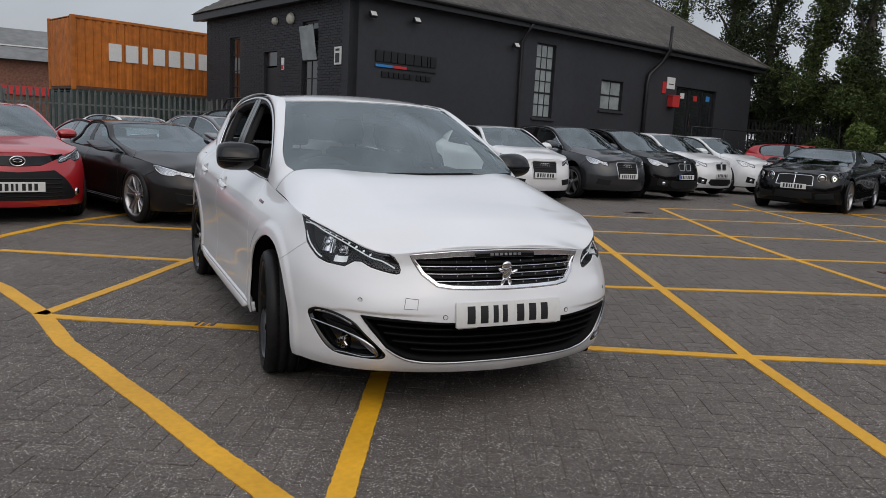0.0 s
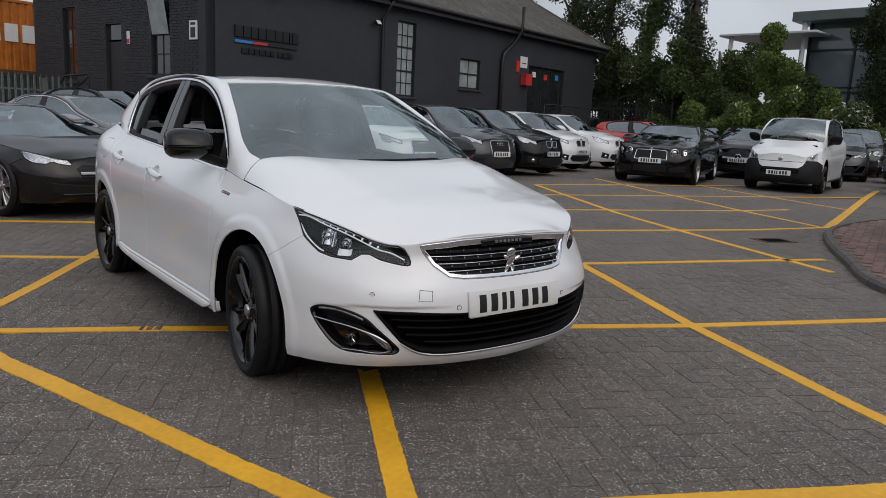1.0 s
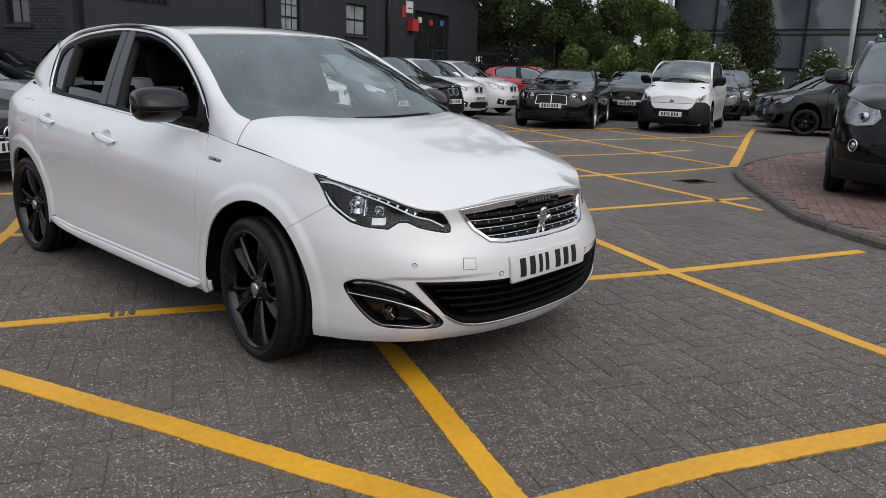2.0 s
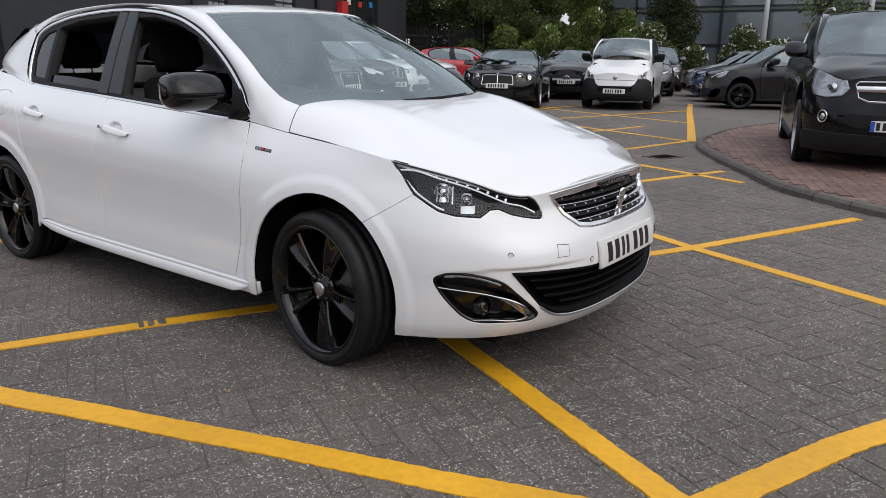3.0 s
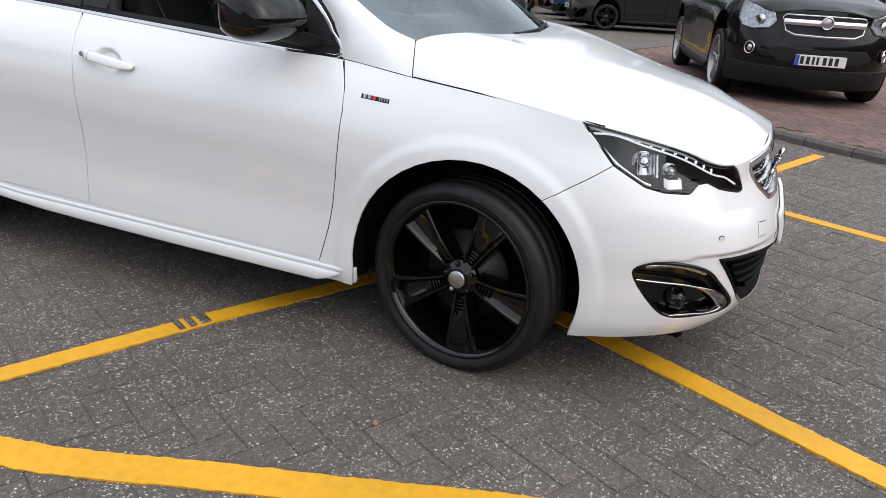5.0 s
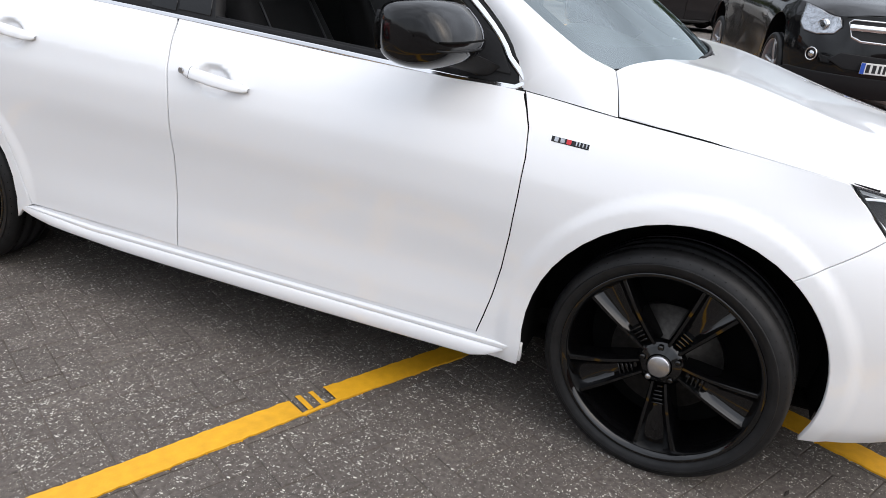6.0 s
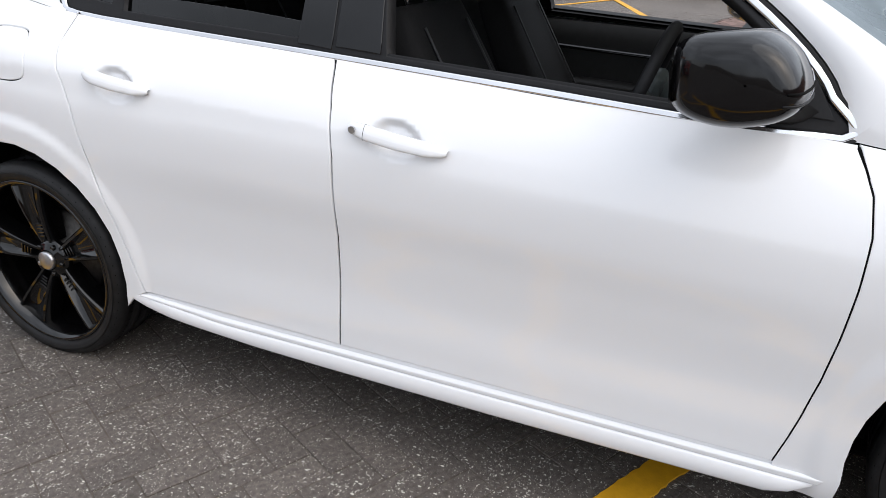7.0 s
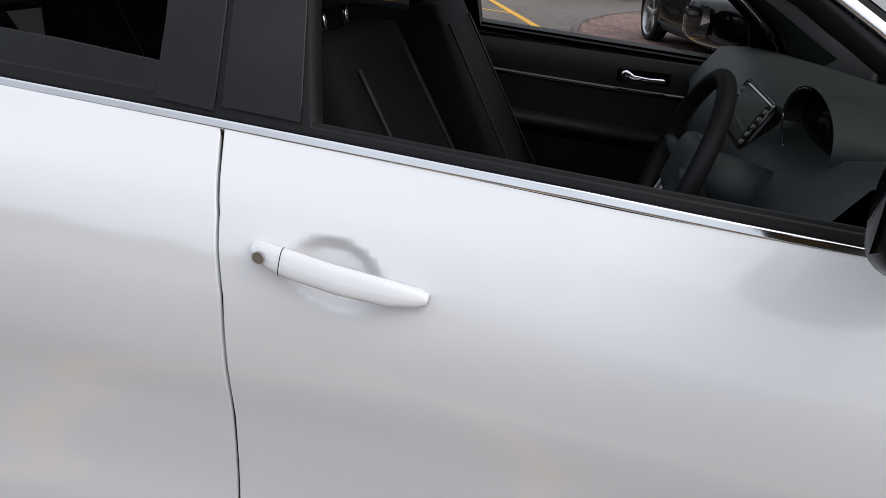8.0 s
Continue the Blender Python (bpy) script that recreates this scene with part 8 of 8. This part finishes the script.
parked("small_hatchback", "red small hatchback with a black lower grille", PRED, (0.78, 2.51, 0.66, 1.7), 0.31, (0.17, 0.79, 0.94, 1.37), (-1.22, -0.55, 1.5), "cross", (-2.38, 4.33), -74, plate=0.43, band=True, rim=RIMBLACK)
parked("large_suv", "black SUV with a wide chrome grille bar on a brick island", PBLACK, (0.86, 2.7, 0.95, 1.84), 0.355, (0.165, 0.97, 1.19, 1.76), (-1.05, -0.45, 1.78, 0.3), "bar", (6.0, -2.68), -165, up=0.074, own_lamps=True, boxy=0.07, plate=0.42, band=True, chrome=True, skirt=BLACK)
parked("hatchback", "matt black hatchback with dark alloy wheels", PMATT, (0.88, 2.58, 0.8, 1.77), 0.315, (0.16, 0.84, 1.08, 1.6), (-1.1, -0.5, 1.55), "", (17.0, 2.8), 114, boxy=0.05, rim=RIMBLACK)
parked("hatchback", "dark blue hatchback behind a matt black one", PBLUE, (0.88, 2.6, 0.8, 1.79), 0.315, (0.16, 0.8, 1.0, 1.47), (-1.1, -0.5, 1.6), "", (19.4, 3.85), 114)
parked("hatchback", "silver hatchback at the far end of the row", PSILVER, (0.88, 2.6, 0.8, 1.79), 0.315, (0.16, 0.8, 1.0, 1.47), (-1.1, -0.5, 1.6), "", (22.0, 5.0), 114)
parked("hatchback", "black hatchback with bright headlamps between parked cars", PBLACK, (0.85, 2.7, 0.75, 1.78), 0.315, (0.16, 0.82, 1.05, 1.45), (-1.15, -0.5, 1.6), "star", (17.0, 6.7), -156)
parked("saloon_car", "dark grey saloon parked behind a white van", PGREY, (0.88, 2.7, 1.0, 1.8), 0.315, (0.16, 0.8, 1.0, 1.46), (-1.0, -0.4, 1.4), "", (20.5, 5.6), -157)
parked("estate_car", "dark grey estate car behind a white van", PGREY, (0.9, 2.75, 1.05, 1.85), 0.345, (0.2, 0.9, 1.1, 1.65), (-1.1, -0.5, 1.8, 0.3), "bar", (24.2, 6.6), -157, own_lamps=True)
parked("hatchback", "red hatchback by a black fence", PRED, (0.85, 2.6, 0.8, 1.78), 0.315, (0.16, 0.85, 1.05, 1.55), (-1.1, -0.5, 1.65), "", (23.5, 12.3), -60)
parked("hatchback", "dark hatchback beside a red one", PBLACK, (0.85, 2.6, 0.8, 1.78), 0.315, (0.16, 0.8, 1.0, 1.46), (-1.1, -0.5, 1.6), "", (25.4, 10.8), -75)
parked("coupe", "grey metallic coupe with bright window trim", PSILVER, (0.9, 2.76, 1.0, 1.85), 0.33, (0.15, 0.74, 0.93, 1.37), (-0.9, -0.25, 1.25), "frame", (2.0, 7.1), -58, chrome=True)
parked("hatchback", "red hatchback with a black roof behind the front row", PRED, (0.85, 2.5, 0.7, 1.72), 0.315, (0.16, 0.72, 0.88, 1.2), (-1.1, -0.5, 1.5), "", (-1.9, 10.6), 105, roof=PBLACK)
parked("saloon_car", "white saloon behind the front row", PWHITE, (0.88, 2.7, 1.0, 1.8), 0.315, (0.16, 0.75, 0.92, 1.29), (-1.0, -0.4, 1.4), "", (0.5, 12.6), -60)
parked("suv", "black SUV behind a grey coupe", PBLACK, (0.88, 2.6, 0.9, 1.84), 0.34, (0.2, 0.86, 1.06, 1.56), (-1.02, -0.42, 1.62, 0.3), "frame", (3.1, 11.0), -62)


# ---- brick island, kerbs, drains, paving blocks ----
ISLAND = [(3.3, -6.0), (3.5, -4.2), (3.72, -3.2), (4.0, -2.7), (4.4, -2.17), (4.72, -1.85), (5.35, -1.45), (6.05, -1.0), (6.75, -0.58), (7.5, -0.2), (8.0, -0.02), (8.5, 0.08), (9.1, 0.14), (10.0, 0.16), (10.9, 0.1), (12.3, -0.25), (15, -1.4), (19, -4), (21, -9), (19, -14), (8, -15), (4, -11)]
KERB = material("dark_concrete_kerb", (0.095, 0.082, 0.074), 0.8, var=0.25, scale=20, each=0.14, bump=0.4, bscale=120)
REDBRICK = material("red_brown_block_paving", (0.15, 0.092, 0.075), 0.78, var=0.25, scale=24, each=0.2, island=0.24, var2=0.15, scale2=0.9, bump=0.5, bscale=200)
isl = np.array(ISLAND, float)
isl_path = cubic(chord(np.vstack([isl, isl[:1]])), np.vstack([isl, isl[:1]]))(np.linspace(0, chord(np.vstack([isl, isl[:1]]))[-1], 240))[:-1]
if area(isl_path) < 0:
    isl_path = isl_path[::-1]
inner_edge = inset(isl_path, 0.11)
k = len(isl_path)
bed = mesh_object("island_pavement", np.concatenate([np.column_stack([inner_edge, np.full(k, 0.062)]), np.column_stack([inner_edge, np.full(k, -0.02)])]), [tuple(range(k))] + [(i, i + k, (i + 1) % k + k, (i + 1) % k) for i in range(k)], REDBRICK, smooth=False)
tagged(bed, "raised island of red-brown paving blocks", "pavement", kind="structure")
kerb = tagged(new("kerb"), "dark concrete kerb stones round a brick island", "kerb", kind="structure")
cl = chord(np.vstack([isl_path, isl_path[:1]]))
ring_o = np.vstack([isl_path, isl_path[:1]])
ring_i = np.vstack([inner_edge, inner_edge[:1]])
nst = int(cl[-1] / 0.42)
for i in range(nst):
    a, b = cl[-1] * i / nst, cl[-1] * (i + 1) / nst - 0.009
    q = np.linspace(a, b, 3)
    po = np.column_stack([np.interp(q, cl, ring_o[:, j]) for j in (0, 1)])
    pi = np.column_stack([np.interp(q, cl, ring_i[:, j]) for j in (0, 1)])
    d = (pi - po) / np.linalg.norm(pi - po, axis=1, keepdims=True)
    rows = [np.column_stack([po, np.full(3, -0.02)]), np.column_stack([po + d * 0.004, np.full(3, 0.045)]), np.column_stack([po + d * 0.03, np.full(3, 0.072)]), np.column_stack([pi - d * 0.012, np.full(3, 0.078)]), np.column_stack([pi - d * 0.002, np.full(3, 0.06)])]
    v, f = grid(rows)
    mesh_object("kerb_stone", v, [x[::-1] for x in f] + [(0, 3, 6, 9, 12)[::-1], (2, 5, 8, 11, 14)], KERB, kerb, smooth=False)


def herringbone(x0, y0, x1, y1, angle, unit, keep, seed, joint=0.0035, lift=0.0):
    """Places of 2:1 blocks laid in a herringbone: (centre, turned) in metres."""
    c, s = math.cos(radians(angle)), math.sin(radians(angle))
    w = unit
    cor = np.array([(x0, y0), (x1, y0), (x1, y1), (x0, y1)])
    lo = np.floor(np.min(cor @ np.array([[c, -s], [s, c]]), axis=0) / w).astype(int) - 2
    hi = np.ceil(np.max(cor @ np.array([[c, -s], [s, c]]), axis=0) / w).astype(int) + 2
    X, Y = np.meshgrid(np.arange(lo[0], hi[0]), np.arange(lo[1], hi[1]), indexing="ij")
    X, Y = X.ravel(), Y.ravel()
    k = (X - Y) % 4
    hor, ver = k == 0, k == 3
    cen = np.concatenate([np.column_stack([X[hor] + 1.0, Y[hor] + 0.5]), np.column_stack([X[ver] + 0.5, Y[ver] + 1.0])]) * w
    turned = np.concatenate([np.zeros(hor.sum(), int), np.ones(ver.sum(), int)])
    p = cen @ np.array([[c, s], [-s, c]])
    ok = (p[:, 0] > x0) & (p[:, 0] < x1) & (p[:, 1] > y0) & (p[:, 1] < y1)
    p, turned = p[ok], turned[ok]
    ok = keep(p)
    return p[ok], turned[ok]


def block_shape(unit, joint, high, cham):
    a, b = unit - joint / 2, unit / 2 - joint / 2
    v = []
    for z, d in ((-0.02, 0), (high - cham, 0), (high, cham * 1.4)):
        v += [(-a + d, -b + d, z), (a - d, -b + d, z), (a - d, b - d, z), (-a + d, b - d, z)]
    f = [(8, 9, 10, 11)]
    for r in (0, 4):
        f += [(r + i, r + (i + 1) % 4, r + 4 + (i + 1) % 4, r + 4 + i) for i in range(4)]
    return np.array(v), f


def lay(parent, p, turned, angle, unit, mat, near, seed, base, name="paving_block", joint=0.004, cham=0.0013):
    """Blocks as objects where near says so (300 at most), the rest as one mesh."""
    g = np.random.RandomState(seed)
    v, f = block_shape(unit, joint, 0.0, cham)
    me = bpy.data.meshes.new(name)
    me.from_pydata([tuple(q) for q in v], [], f)
    me.materials.append(mat)
    ang = np.radians(angle + 90 * turned + g.normal(0, 0.35, len(p)))
    z = base + g.normal(0, 0.0007, len(p))
    tx, ty = g.normal(0, 0.004, len(p)), g.normal(0, 0.004, len(p))
    one = near(p)
    idx = np.where(one)[0]
    one[idx[300:]] = False
    for i in np.where(one)[0]:
        o = new(name, me)
        o.parent = parent
        o.matrix_local = Matrix.Translation((p[i, 0], p[i, 1], z[i])) @ Euler((tx[i], ty[i], ang[i])).to_matrix().to_4x4()
    r = np.where(~one)[0]
    c, s = np.cos(ang[r])[:, None], np.sin(ang[r])[:, None]
    X = v[None, :, 0] * c - v[None, :, 1] * s + p[r, 0][:, None]
    Y = v[None, :, 0] * s + v[None, :, 1] * c + p[r, 1][:, None]
    Z = v[None, :, 2] + z[r][:, None] + v[None, :, 0] * ty[r][:, None] + v[None, :, 1] * tx[r][:, None]
    V = np.stack([X, Y, Z], -1).reshape(-1, 3)
    fa = np.array([list(q) for q in f])
    F = (fa[None] + (np.arange(len(r)) * len(v))[:, None, None]).reshape(-1, 4)
    tagged(mesh_object(name + "s", V, F.tolist(), mat, parent, smooth=False), kind="stuff")


bed2 = mesh_object("joint_bed", [(-4.55, -4.75, -0.003), (12.95, -4.75, -0.003), (12.95, 8.45, -0.003), (-4.55, 8.45, -0.003)], [(0, 1, 2, 3)], JOINT, ground, smooth=False)
p, tn = herringbone(-4.6, -4.8, 13.0, 8.5, 62, 0.1, lambda q: ~within(q, isl_path), 1)
lay(ground, p, tn, 62, 0.1, PAVING, lambda q: (q[:, 0] > -2.75) & (q[:, 0] < -1.1) & (q[:, 1] > -1.3) & (q[:, 1] < 2.4), 2, 0.0)
p, tn = herringbone(3.5, -7, 13.0, 0.4, 20, 0.1, lambda q: within(q, inset(isl_path, 0.15)), 3)
lay(bed, p, tn, 20, 0.1, REDBRICK, lambda q: (q[:, 0] > 4.3) & (q[:, 0] < 7.0) & (q[:, 1] > -3.6) & (q[:, 1] < -1.2), 4, 0.072)
for x, y, a in ((6.4, -0.12, -20), (7.5, 5.6, 10)):
    dr = tagged(new("drain_cover"), "dark iron drain grating set in paving", "drain cover", "drain covers")
    dr.matrix_world = pose(x, y, 0.003, 0, 0, a)
    part("grating_frame", join(box_bm(-0.22, -0.16, -0.01, 0.22, -0.12, 0.004), box_bm(-0.22, 0.12, -0.01, 0.22, 0.16, 0.004), box_bm(-0.22, -0.12, -0.01, -0.18, 0.12, 0.004), box_bm(0.18, -0.12, -0.01, 0.22, 0.12, 0.004)), RUST, dr)
    for i in range(6):
        part("grating_bar", box_bm(-0.165 + i * 0.06, -0.12, -0.01, -0.135 + i * 0.06, 0.12, 0.003), VOID, dr)
    part("grating_pit", box_bm(-0.18, -0.12, -0.012, 0.18, 0.12, -0.002), VOID, dr)


def scrap(name, label, mat, x, y, z, long, wide, turn, curl, group="litter"):
    """A small curled leaf, twig or crumb lying on the paving."""
    rows = []
    for i, u in enumerate(np.linspace(-1, 1, 9)):
        w = wide / 2 * max(0.08, (1 - u * u) ** 0.6) * (1 + 0.15 * math.sin(5 * u))
        rows.append([(long / 2 * u, w * k, curl * (u * u + 0.5 * k * k) + h) for k, h in ((-1, 0.0), (-0.4, 0.001), (0.4, 0.0012), (1, 0.0), (0.4, -0.0006), (-0.4, -0.0006), (-1, 0.0))])
    ob = tagged(mesh_object(name, *grid(rows), mat), label, name.replace("_", " "), group)
    ob.matrix_world = pose(x, y, z + 0.0007, 0, 0, turn)
    return ob


TANLEAF = material("dry_tan_leaf", (0.3, 0.17, 0.07), 0.7, var=0.3, scale=120, bump=0.3, bscale=300)
TWIG = material("dark_twig_bark", (0.025, 0.02, 0.016), 0.8, var=0.3, scale=200)
CRUMB = material("white_paper_scrap", (0.7, 0.7, 0.68), 0.7, var=0.08, scale=100)
scrap("fallen_leaf", "dry tan fallen leaf on block paving", TANLEAF, -1.285, -1.24, 0.0015, 0.028, 0.016, 25, 0.004)
scrap("twig", "short dark twig on block paving", TWIG, -0.79, -1.69, 0.0015, 0.035, 0.009, -20, 0.002)
scrap("paper_scrap", "small white scrap on brick island paving", CRUMB, 7.91, -0.974, 0.0735, 0.06, 0.035, 40, 0.006)
